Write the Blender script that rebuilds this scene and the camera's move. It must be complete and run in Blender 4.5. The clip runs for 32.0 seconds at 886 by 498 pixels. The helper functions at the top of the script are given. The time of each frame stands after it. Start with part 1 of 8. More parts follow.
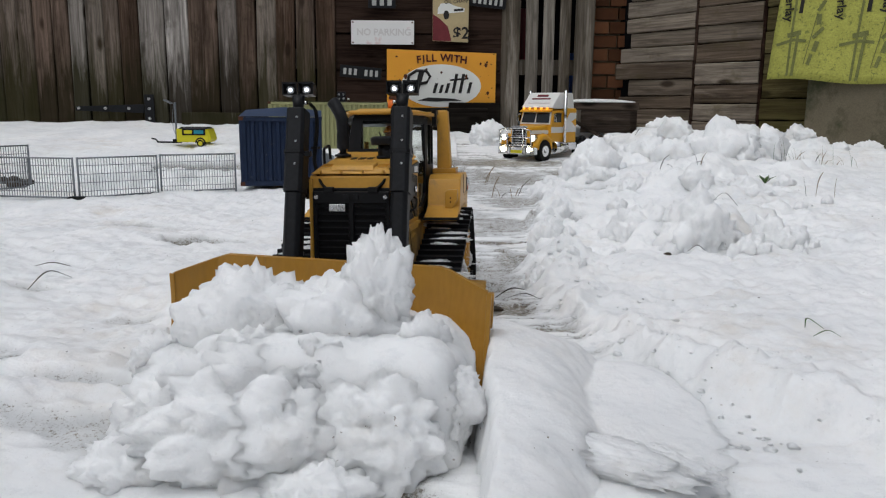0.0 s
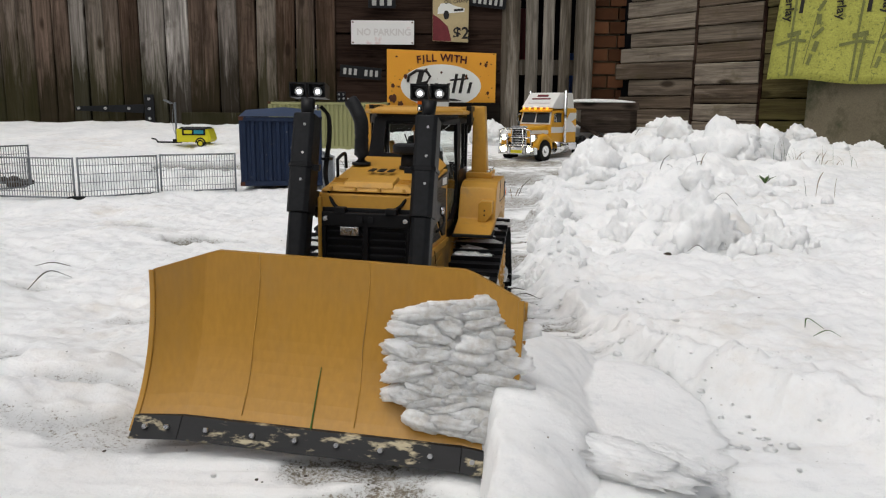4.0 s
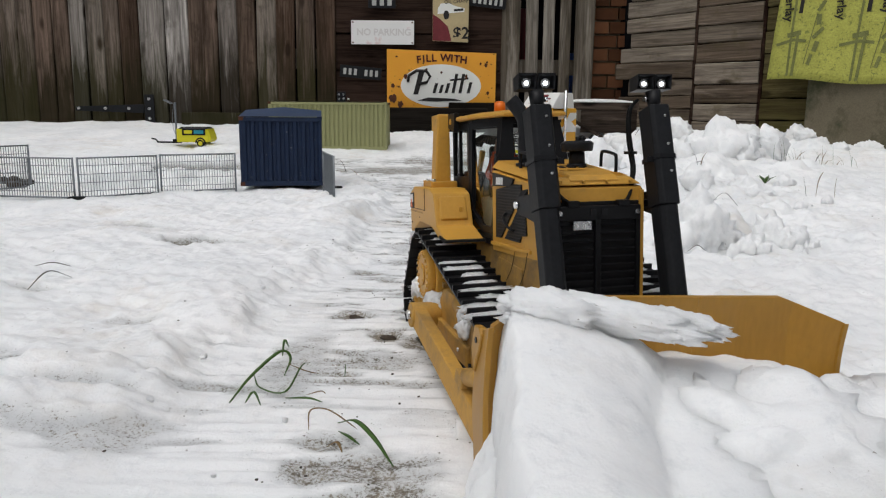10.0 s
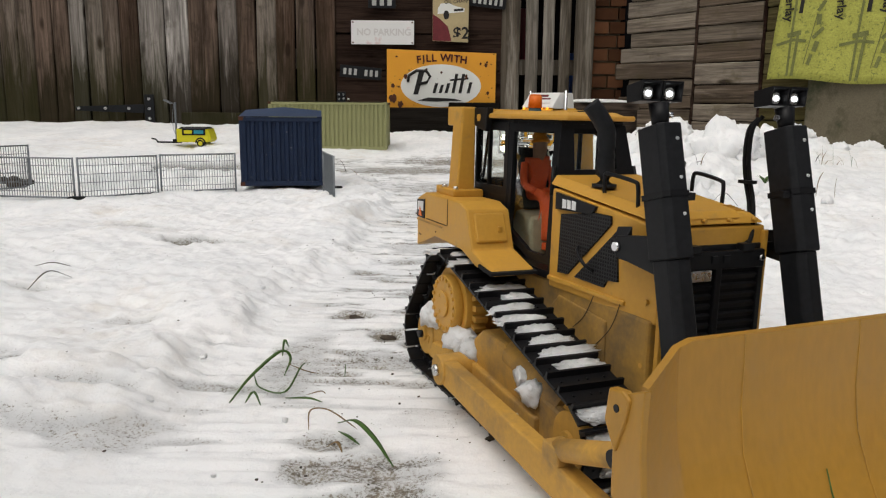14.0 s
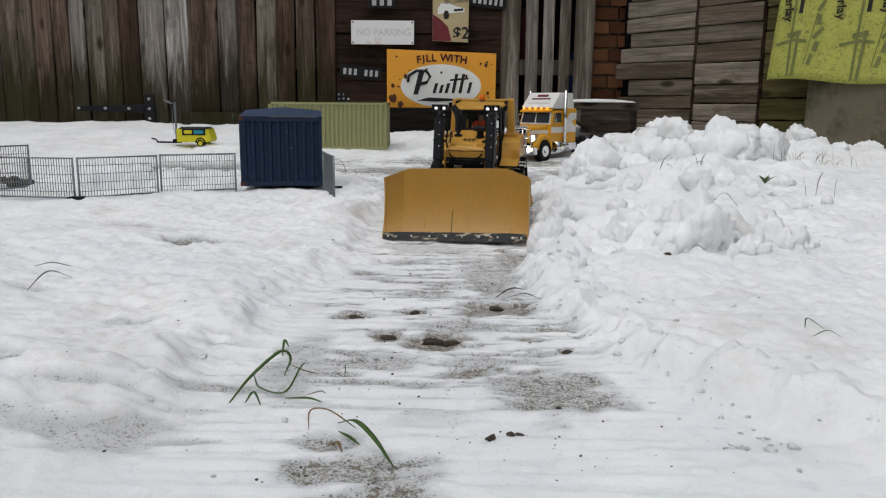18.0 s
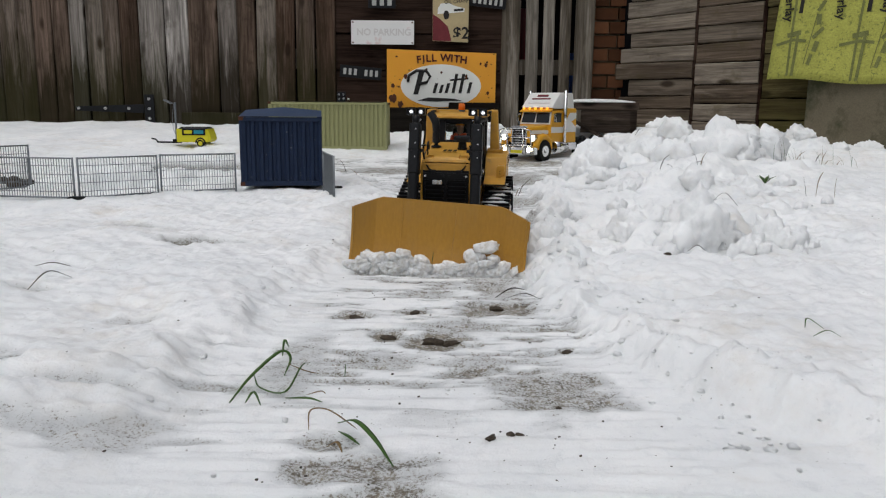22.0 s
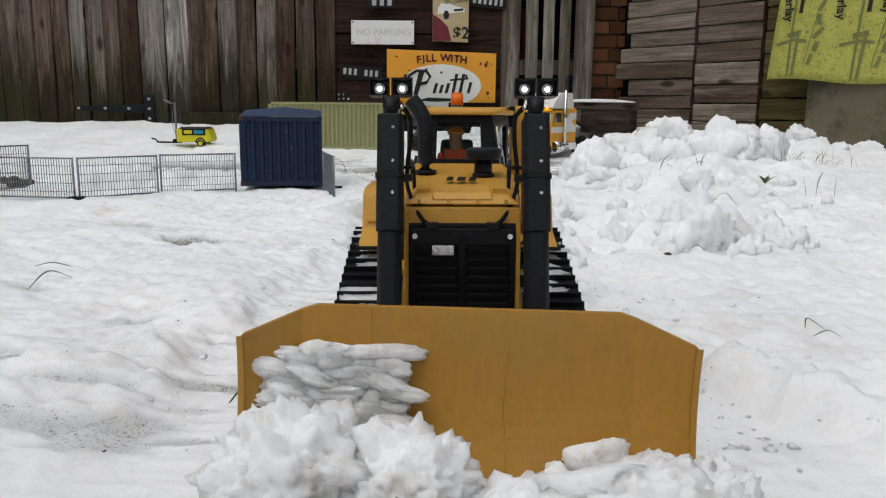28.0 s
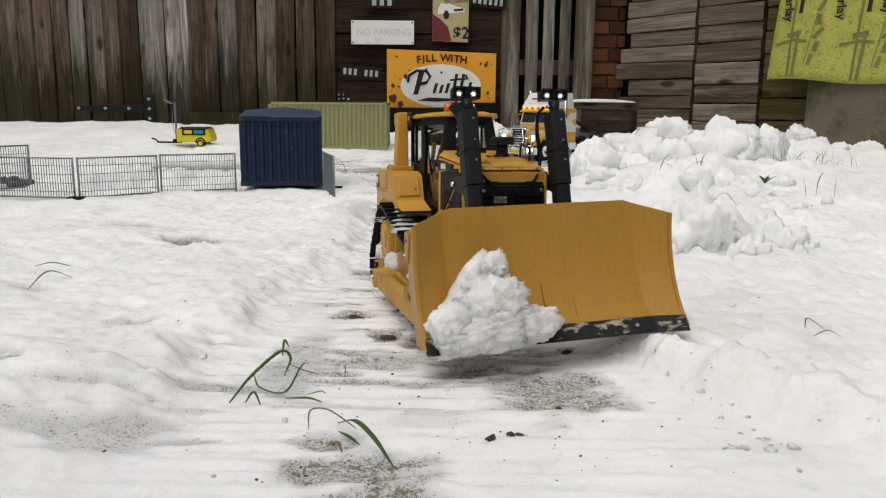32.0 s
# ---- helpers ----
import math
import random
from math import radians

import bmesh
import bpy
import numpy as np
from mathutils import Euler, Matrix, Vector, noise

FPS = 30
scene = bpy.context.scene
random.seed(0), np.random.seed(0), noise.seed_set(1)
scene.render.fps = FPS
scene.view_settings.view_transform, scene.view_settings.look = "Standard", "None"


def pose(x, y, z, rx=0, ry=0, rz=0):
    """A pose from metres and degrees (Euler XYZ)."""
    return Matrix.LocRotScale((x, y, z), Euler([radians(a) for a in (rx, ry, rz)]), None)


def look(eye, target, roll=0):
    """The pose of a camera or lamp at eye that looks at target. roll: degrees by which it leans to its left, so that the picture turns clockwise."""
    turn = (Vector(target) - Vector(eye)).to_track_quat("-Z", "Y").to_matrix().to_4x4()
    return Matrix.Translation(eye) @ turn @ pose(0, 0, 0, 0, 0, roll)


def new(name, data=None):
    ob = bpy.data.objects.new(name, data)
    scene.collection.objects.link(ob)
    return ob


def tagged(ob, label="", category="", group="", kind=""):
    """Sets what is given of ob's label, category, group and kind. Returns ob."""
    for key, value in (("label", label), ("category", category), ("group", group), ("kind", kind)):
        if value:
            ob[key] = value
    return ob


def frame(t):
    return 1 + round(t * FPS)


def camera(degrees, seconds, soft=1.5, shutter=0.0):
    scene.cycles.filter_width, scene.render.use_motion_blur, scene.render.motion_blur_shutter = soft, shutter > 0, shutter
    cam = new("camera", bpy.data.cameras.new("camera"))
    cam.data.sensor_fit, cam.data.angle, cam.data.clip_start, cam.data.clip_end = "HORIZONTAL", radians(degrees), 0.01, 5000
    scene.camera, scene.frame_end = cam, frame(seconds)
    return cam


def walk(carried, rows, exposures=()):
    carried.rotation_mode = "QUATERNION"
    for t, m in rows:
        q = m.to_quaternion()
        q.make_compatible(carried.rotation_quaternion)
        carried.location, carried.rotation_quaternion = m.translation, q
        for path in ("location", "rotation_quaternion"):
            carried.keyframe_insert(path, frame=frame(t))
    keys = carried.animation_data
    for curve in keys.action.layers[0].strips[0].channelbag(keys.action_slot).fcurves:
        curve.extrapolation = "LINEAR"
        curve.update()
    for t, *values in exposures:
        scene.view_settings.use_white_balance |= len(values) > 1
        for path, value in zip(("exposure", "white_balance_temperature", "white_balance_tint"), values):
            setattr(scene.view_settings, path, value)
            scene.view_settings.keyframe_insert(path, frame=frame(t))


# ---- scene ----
cam = camera(60.79, 32.0, soft=1.2)
EYE = (0.0, 0.0, 0.2137)
STAND = look(EYE, (0.0, math.cos(radians(10.326)), 0.2137 - math.sin(radians(10.326))), 0.48)
walk(cam, [(0.0, STAND), (32.0, STAND)], exposures=[(0.0, -0.16, 6150, 10), (1.0, -0.1, 6200, 10), (2.0, 0.18, 6600, 10), (3.0, 0.15, 6600, 10), (6.0, -0.12, 6250, 10), (8.0, -0.09, 6280, 10), (9.0, -0.02, 6330, 10), (11.0, -0.02, 6350, 10), (12.0, 0.2, 6680, 10), (13.0, 0.05, 6600, 10), (14.5, 0.08, 6700, 10), (17.0, -0.13, 6250, 10), (25.0, -0.13, 6250, 10), (28.0, -0.02, 6300, 10), (30.0, 0.14, 6500, 10), (32.0, 0.06, 6650, 10)])

# ---- daylight: a bright overcast sky ----
world = bpy.data.worlds.new("overcast_sky")
world.use_nodes = True
scene.world = world
wn, wl = world.node_tree.nodes, world.node_tree.links
wn.clear()
sky = wn.new("ShaderNodeTexSky")
sky.sky_type, sky.sun_disc = "NISHITA", False
sky.sun_elevation, sky.sun_rotation = radians(68), radians(217)
sky.air_density, sky.dust_density, sky.ozone_density = 1.0, 6.0, 1.0
grey = wn.new("ShaderNodeHueSaturation")
grey.inputs["Saturation"].default_value = 0.36
back = wn.new("ShaderNodeBackground")
back.inputs["Strength"].default_value = 0.0955
wout = wn.new("ShaderNodeOutputWorld")
wl.new(sky.outputs[0], grey.inputs["Color"])
wl.new(grey.outputs[0], back.inputs["Color"])
wl.new(back.outputs[0], wout.inputs["Surface"])
sun_data = bpy.data.lights.new("sun", "SUN")
sun_data.energy, sun_data.angle, sun_data.color = 0.64, radians(80), (0.97, 1.0, 0.94)
sun = new("sun", sun_data)
sun.matrix_world = look((-1.15, -0.25, 3.6), (0.0, 1.0, 0.0))

# ---- materials ----
def material(name, color, rough=0.6, metal=0.0, vary=0.12, scale=40.0, fine=300.0, bump=0.15, bump_dist=0.001, tint=None, tint_scale=12.0,
             tint_at=(0.5, 0.62), spec=0.3, per_object=0.0, stretch=(1, 1, 1), coat=0.0):
    """A surface with a base colour that varies at two scales, a second colour in stains, fine relief and uneven gloss."""
    m = bpy.data.materials.new(name)
    m.use_nodes = True
    n, l = m.node_tree.nodes, m.node_tree.links
    b = n["Principled BSDF"]
    tc = n.new("ShaderNodeTexCoord")
    mp = n.new("ShaderNodeMapping")
    mp.inputs["Scale"].default_value = stretch
    l.new(tc.outputs["Object"], mp.inputs["Vector"])
    big, small = n.new("ShaderNodeTexNoise"), n.new("ShaderNodeTexNoise")
    for node, s in ((big, scale), (small, fine)):
        node.inputs["Scale"].default_value, node.inputs["Detail"].default_value = s, 5
        l.new(mp.outputs[0], node.inputs["Vector"])
    mix = n.new("ShaderNodeMix")
    mix.data_type, mix.blend_type = "RGBA", "MIX"
    lo = [max(0.0, c * (1 - vary)) for c in color]
    hi = [min(1.0, c * (1 + vary)) for c in color]
    mix.inputs[6].default_value, mix.inputs[7].default_value = (*lo, 1), (*hi, 1)
    l.new(big.outputs["Fac"], mix.inputs[0])
    mix2 = n.new("ShaderNodeMix")
    mix2.data_type, mix2.blend_type = "RGBA", "OVERLAY"
    mix2.inputs[0].default_value = min(1.0, vary * 2)
    l.new(mix.outputs[2], mix2.inputs[6])
    l.new(small.outputs["Fac"], mix2.inputs[7])
    last = mix2.outputs[2]
    if tint:
        st = n.new("ShaderNodeTexNoise")
        st.inputs["Scale"].default_value, st.inputs["Detail"].default_value, st.inputs["Roughness"].default_value = tint_scale, 8, 0.65
        l.new(mp.outputs[0], st.inputs["Vector"])
        rp = n.new("ShaderNodeMapRange")
        rp.inputs["From Min"].default_value, rp.inputs["From Max"].default_value = tint_at
        l.new(st.outputs["Fac"], rp.inputs["Value"])
        mix3 = n.new("ShaderNodeMix")
        mix3.data_type = "RGBA"
        mix3.inputs[7].default_value = (*tint, 1)
        l.new(rp.outputs[0], mix3.inputs[0])
        l.new(last, mix3.inputs[6])
        last = mix3.outputs[2]
    if per_object:
        oi = n.new("ShaderNodeObjectInfo")
        hs = n.new("ShaderNodeHueSaturation")
        mr = n.new("ShaderNodeMapRange")
        mr.inputs["To Min"].default_value, mr.inputs["To Max"].default_value = 1 - per_object, 1 + per_object
        l.new(oi.outputs["Random"], mr.inputs["Value"])
        l.new(mr.outputs[0], hs.inputs["Value"])
        l.new(last, hs.inputs["Color"])
        last = hs.outputs[0]
    l.new(last, b.inputs["Base Color"])
    rr = n.new("ShaderNodeMapRange")
    rr.inputs["To Min"].default_value, rr.inputs["To Max"].default_value = max(0.02, rough - 0.1), min(1.0, rough + 0.1)
    l.new(small.outputs["Fac"], rr.inputs["Value"])
    l.new(rr.outputs[0], b.inputs["Roughness"])
    b.inputs["Metallic"].default_value = metal
    b.inputs["Specular IOR Level"].default_value = spec
    b.inputs["Coat Weight"].default_value = coat
    if bump:
        bp = n.new("ShaderNodeBump")
        bp.inputs["Strength"].default_value, bp.inputs["Distance"].default_value = bump, bump_dist
        l.new(small.outputs["Fac"], bp.inputs["Height"])
        l.new(bp.outputs[0], b.inputs["Normal"])
    return m


def glow(name, color, strength):
    m = bpy.data.materials.new(name)
    m.use_nodes = True
    b = m.node_tree.nodes["Principled BSDF"]
    b.inputs["Base Color"].default_value = (*color, 1)
    b.inputs["Emission Color"].default_value = (*color, 1)
    b.inputs["Emission Strength"].default_value = strength
    return m


def glass(name, tint=(0.93, 0.96, 0.95), rough=0.02):
    m = bpy.data.materials.new(name)
    m.use_nodes = True
    b = m.node_tree.nodes["Principled BSDF"]
    b.inputs["Base Color"].default_value = (*tint, 1)
    b.inputs["Transmission Weight"].default_value = 1.0
    b.inputs["Roughness"].default_value = rough
    b.inputs["IOR"].default_value = 1.12
    return m


def snow_material(name, soil=False, dirt=0.55, reach=0.0):
    """Wet old snow: white with faint grey-blue slush, tiny relief and specks of dirt; bare soil where the sheet's soil mask says so."""
    m = bpy.data.materials.new(name)
    m.use_nodes = True
    n, l = m.node_tree.nodes, m.node_tree.links
    b = n["Principled BSDF"]
    tc = n.new("ShaderNodeTexCoord")

    def noise_node(scale, detail=6, rough=0.6, src="Object"):
        t = n.new("ShaderNodeTexNoise")
        t.inputs["Scale"].default_value, t.inputs["Detail"].default_value, t.inputs["Roughness"].default_value = scale, detail, rough
        l.new(tc.outputs[src], t.inputs["Vector"])
        return t.outputs["Fac"]

    def ramp(value, a, z, lo=0.0, hi=1.0):
        r = n.new("ShaderNodeMapRange")
        for key, v in (("From Min", a), ("From Max", z), ("To Min", lo), ("To Max", hi)):
            r.inputs[key].default_value = v
        l.new(value, r.inputs["Value"])
        return r.outputs[0]

    def blend(fac, a, z):
        x = n.new("ShaderNodeMix")
        x.data_type = "RGBA"
        for sock, v in ((x.inputs[0], fac), (x.inputs[6], a), (x.inputs[7], z)):
            if isinstance(v, tuple):
                sock.default_value = (*v, 1)
            else:
                l.new(v, sock)
        return x.outputs[2]

    def times(a, z):
        x = n.new("ShaderNodeMath")
        x.operation = "MULTIPLY"
        l.new(a, x.inputs[0])
        if isinstance(z, float):
            x.inputs[1].default_value = z
        else:
            l.new(z, x.inputs[1])
        return x.outputs[0]

    col = blend(ramp(noise_node(7, 6, 0.62), 0.38, 0.66), (0.93, 0.93, 0.925), (0.81, 0.82, 0.825))
    col = blend(ramp(noise_node(48, 7, 0.72), 0.52, 0.80), col, (0.70, 0.715, 0.725))
    stain = times(ramp(noise_node(26 if reach else 5, 6, 0.65), 0.52 - reach, 0.74 - reach), ramp(noise_node(110 if reach else 30, 4), 0.36 - reach, 0.66 - reach))
    col = blend(times(stain, dirt), col, (0.42, 0.35, 0.26) if reach else (0.62, 0.55, 0.46))
    speck = times(ramp(noise_node(260, 2), 0.71, 0.76), ramp(noise_node(14, 3), 0.5, 0.65))
    col = blend(speck, col, (0.17, 0.13, 0.09))
    if soil:
        at = n.new("ShaderNodeAttribute")
        at.attribute_name = "soil"
        amount = at.outputs["Fac"]
        grain = noise_node(120, 10, 0.78)
        add = n.new("ShaderNodeMath")
        add.operation = "ADD"
        l.new(amount, add.inputs[0])
        both_ = n.new("ShaderNodeMath")
        both_.operation = "ADD"
        l.new(ramp(grain, 0.25, 0.75, -0.55, 0.55), both_.inputs[0])
        l.new(ramp(noise_node(480, 4, 0.7), 0.3, 0.7, -0.35, 0.35), both_.inputs[1])
        l.new(both_.outputs[0], add.inputs[1])
        bare = ramp(add.outputs[0], 0.50, 0.95)
        slush = ramp(amount, 0.02, 0.5)
        col = blend(times(slush, 0.8), col, (0.50, 0.51, 0.51))
        earth = blend(ramp(noise_node(90, 6), 0.3, 0.7), (0.070, 0.056, 0.040), (0.30, 0.26, 0.20))
        col = blend(bare, col, earth)
    l.new(col, b.inputs["Base Color"])
    b.inputs["Roughness"].default_value = 0.6
    b.inputs["Specular IOR Level"].default_value = 0.3
    b.inputs["Subsurface Weight"].default_value = 0.75
    b.inputs["Subsurface Radius"].default_value = (1.0, 0.97, 0.95)
    b.inputs["Subsurface Scale"].default_value = 0.026
    h = n.new("ShaderNodeMath")
    h.operation = "ADD"
    l.new(noise_node(55, 8, 0.68), h.inputs[0])
    l.new(times(noise_node(420, 4, 0.6), 0.22), h.inputs[1])
    bp = n.new("ShaderNodeBump")
    bp.inputs["Strength"].default_value, bp.inputs["Distance"].default_value = 0.5, 0.0045
    l.new(h.outputs[0], bp.inputs["Height"])
    l.new(bp.outputs[0], b.inputs["Normal"])
    return m


def perforated_material(name):
    """Black sheet with a close grid of punched holes."""
    m = bpy.data.materials.new(name)
    m.use_nodes = True
    n, l = m.node_tree.nodes, m.node_tree.links
    b = n["Principled BSDF"]
    tc, sp, cb, vo, mr, bp, cr = (n.new(k) for k in ("ShaderNodeTexCoord", "ShaderNodeSeparateXYZ", "ShaderNodeCombineXYZ", "ShaderNodeTexVoronoi", "ShaderNodeMapRange", "ShaderNodeBump", "ShaderNodeMix"))
    l.new(tc.outputs["Object"], sp.inputs[0])
    l.new(sp.outputs[1], cb.inputs[0])
    l.new(sp.outputs[2], cb.inputs[1])
    vo.voronoi_dimensions, vo.distance = "2D", "CHEBYCHEV"
    vo.inputs["Scale"].default_value, vo.inputs["Randomness"].default_value = 430, 0.0
    l.new(cb.outputs[0], vo.inputs["Vector"])
    mr.inputs["From Min"].default_value, mr.inputs["From Max"].default_value = 0.30, 0.38
    l.new(vo.outputs["Distance"], mr.inputs["Value"])
    # the dark inside the holes is put into the colour; none are cut
    cr.data_type = "RGBA"
    cr.inputs[6].default_value, cr.inputs[7].default_value = (0.001, 0.001, 0.001, 1), (0.026, 0.026, 0.028, 1)
    l.new(mr.outputs[0], cr.inputs[0])
    l.new(cr.outputs[2], b.inputs["Base Color"])
    bp.inputs["Strength"].default_value, bp.inputs["Distance"].default_value = 0.8, 0.0008
    l.new(mr.outputs[0], bp.inputs["Height"])
    l.new(bp.outputs[0], b.inputs["Normal"])
    b.inputs["Roughness"].default_value, b.inputs["Specular IOR Level"].default_value = 0.55, 0.25
    return m


def plank_material(name, brown, grey, along=2, moss=None, foot=0.0):
    """Old sawn board: each between brown and silvered grey, with long grain, pale weathered drips, dark damp stains and knots; moss at the damp foot."""
    m = bpy.data.materials.new(name)
    m.use_nodes = True
    n, l = m.node_tree.nodes, m.node_tree.links
    b = n["Principled BSDF"]
    tc, oi, shift, mul = n.new("ShaderNodeTexCoord"), n.new("ShaderNodeObjectInfo"), n.new("ShaderNodeVectorMath"), n.new("ShaderNodeMath")
    shift.operation, mul.operation = "ADD", "MULTIPLY"
    mul.inputs[1].default_value = 37.0
    l.new(oi.outputs["Random"], mul.inputs[0])
    l.new(tc.outputs["Object"], shift.inputs[0])
    l.new(mul.outputs[0], shift.inputs[1])

    def stretched(across, length, detail=6, rough=0.65, warp=0.5):
        mp, t = n.new("ShaderNodeMapping"), n.new("ShaderNodeTexNoise")
        sc = [across] * 3
        sc[along] = length
        mp.inputs["Scale"].default_value = sc
        l.new(shift.outputs[0], mp.inputs["Vector"])
        for key, v in (("Scale", 1.0), ("Detail", detail), ("Roughness", rough), ("Distortion", warp)):
            t.inputs[key].default_value = v
        l.new(mp.outputs[0], t.inputs["Vector"])
        return t.outputs["Fac"]

    def ramp(value, a, z, lo=0.0, hi=1.0):
        r = n.new("ShaderNodeMapRange")
        for key, v in (("From Min", a), ("From Max", z), ("To Min", lo), ("To Max", hi)):
            r.inputs[key].default_value = v
        l.new(value, r.inputs["Value"])
        return r.outputs[0]

    def blend(fac, a, z, how="MIX"):
        x = n.new("ShaderNodeMix")
        x.data_type, x.blend_type = "RGBA", how
        for sock, v in ((x.inputs[0], fac), (x.inputs[6], a), (x.inputs[7], z)):
            if isinstance(v, tuple):
                sock.default_value = (*v, 1)
            elif isinstance(v, float):
                sock.default_value = v
            else:
                l.new(v, sock)
        return x.outputs[2]

    def both(a, z, how="MULTIPLY"):
        x = n.new("ShaderNodeMath")
        x.operation = how
        l.new(a, x.inputs[0])
        l.new(z, x.inputs[1])
        return x.outputs[0]

    col = blend(ramp(oi.outputs["Random"], 0.25, 0.75), brown, grey)
    grain = stretched(75.0, 2.6, 7, 0.7, 0.9)
    col = blend(0.85, col, blend(ramp(grain, 0.30, 0.70), (0.12, 0.115, 0.11), (0.88, 0.88, 0.88)), "OVERLAY")
    pale = both(ramp(stretched(16.0, 1.3), 0.52, 0.70), ramp(stretched(90.0, 3.0), 0.35, 0.62))
    col = blend(pale, col, tuple(min(1.0, c * 2.1) for c in grey))
    damp = both(ramp(stretched(9.0, 1.6, 7), 0.50, 0.66), ramp(stretched(60.0, 2.0), 0.25, 0.6))
    col = blend(damp, col, tuple(c * 0.38 for c in brown))
    vo, mp = n.new("ShaderNodeTexVoronoi"), n.new("ShaderNodeMapping")
    sc = [11.0] * 3
    sc[along] = 4.2
    mp.inputs["Scale"].default_value = sc
    l.new(shift.outputs[0], mp.inputs["Vector"])
    l.new(mp.outputs[0], vo.inputs["Vector"])
    vo.inputs["Scale"].default_value = 1.0
    col = blend(ramp(vo.outputs["Distance"], 0.20, 0.11), col, tuple(c * 0.45 for c in brown))
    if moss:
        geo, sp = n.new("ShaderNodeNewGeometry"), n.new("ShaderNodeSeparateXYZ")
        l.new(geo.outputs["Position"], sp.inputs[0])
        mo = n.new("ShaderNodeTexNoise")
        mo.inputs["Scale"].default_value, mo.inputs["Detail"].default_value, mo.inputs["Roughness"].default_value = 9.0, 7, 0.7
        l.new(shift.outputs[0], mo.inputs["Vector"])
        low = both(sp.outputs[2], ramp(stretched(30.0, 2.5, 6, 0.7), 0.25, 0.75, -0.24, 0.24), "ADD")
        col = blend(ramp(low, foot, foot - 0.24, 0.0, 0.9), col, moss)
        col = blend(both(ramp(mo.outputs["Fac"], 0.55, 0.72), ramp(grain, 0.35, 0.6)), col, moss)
    l.new(col, b.inputs["Base Color"])
    b.inputs["Roughness"].default_value = 0.85
    b.inputs["Specular IOR Level"].default_value = 0.04
    bp = n.new("ShaderNodeBump")
    bp.inputs["Strength"].default_value, bp.inputs["Distance"].default_value = 0.7, 0.005
    l.new(grain, bp.inputs["Height"])
    l.new(bp.outputs[0], b.inputs["Normal"])
    return m


SNOW = snow_material("old_snow")
SNOW_GROUND = snow_material("trodden_snow_and_soil", soil=True, dirt=0.75)
SNOW_DIRTY = snow_material("scraped_dirty_snow", dirt=0.62, reach=0.075)
YELLOW = material("yellow_paint", (0.56, 0.295, 0.045), 0.42, spec=0.32, vary=0.06, bump=0.05, bump_dist=0.0004, tint=(0.30, 0.19, 0.07), tint_scale=45, tint_at=(0.6, 0.8))
YELLOW_DIRTY = material("muddy_yellow_paint", (0.52, 0.285, 0.055), 0.6, vary=0.10, bump=0.2, tint=(0.15, 0.105, 0.062), tint_scale=20, tint_at=(0.47, 0.72), spec=0.3)
HULL_MUD = material("mud_hazed_yellow_paint", (0.46, 0.255, 0.05), 0.65, vary=0.10, bump=0.2, tint=(0.105, 0.082, 0.056), tint_scale=15, tint_at=(0.38, 0.66), spec=0.2)
BLADE_YELLOW = material("worn_yellow_steel", (0.40, 0.205, 0.028), 0.36, spec=0.35, vary=0.08, scale=14, bump=0.05, bump_dist=0.0004, tint=(0.36, 0.2, 0.05), tint_scale=18, tint_at=(0.52, 0.75), stretch=(1, 1, 0.3))
BLACK = material("satin_black_plastic", (0.008, 0.008, 0.009), 0.40, spec=0.18, vary=0.2, bump=0.12, bump_dist=0.0004)
BLACK_MATT = material("matt_black_paint", (0.0125, 0.013, 0.0145), 0.46, spec=0.17, vary=0.25, bump=0.15, bump_dist=0.0005)
GRIP = material("black_grip_mat", (0.013, 0.013, 0.013), 0.95, fine=900, bump=0.9, bump_dist=0.001)
EDGE_STEEL = material("scuffed_cutting_edge", (0.014, 0.014, 0.015), 0.5, metal=0.2, tint=(0.42, 0.36, 0.24), tint_scale=130, tint_at=(0.54, 0.62), stretch=(0.35, 1, 1))
RUBBER = material("black_rubber", (0.008, 0.008, 0.008), 0.7, spec=0.15, bump=0.2)
STEEL = material("bright_steel", (0.62, 0.62, 0.62), 0.28, metal=1.0, bump=0.02)
GALV = material("galvanised_steel", (0.21, 0.225, 0.24), 0.45, metal=0.6, vary=0.15)
CHROME = material("chrome", (0.75, 0.75, 0.76), 0.14, metal=1.0, bump=0.0)
CLEAR = glass("cab_glass")
LENS_ON = glow("lit_lamp", (0.93, 0.96, 1.0), 3.0)
AMBER = material("amber_plastic", (0.75, 0.16, 0.01), 0.3, bump=0.05)
BEIGE = material("beige_plastic", (0.42, 0.38, 0.26), 0.55, bump=0.05)
ORANGE = material("orange_plastic", (0.75, 0.11, 0.03), 0.5, bump=0.05)
SOIL_BIT = material("damp_soil", (0.060, 0.046, 0.033), 0.9, vary=0.4, bump=0.6, bump_dist=0.002)
GRASS = material("green_grass", (0.05, 0.105, 0.018), 0.5, vary=0.3, bump=0.1)
STRAW = material("dead_grass", (0.20, 0.13, 0.06), 0.8, vary=0.3)
TWIG = material("dark_twig", (0.035, 0.025, 0.018), 0.85, vary=0.3)


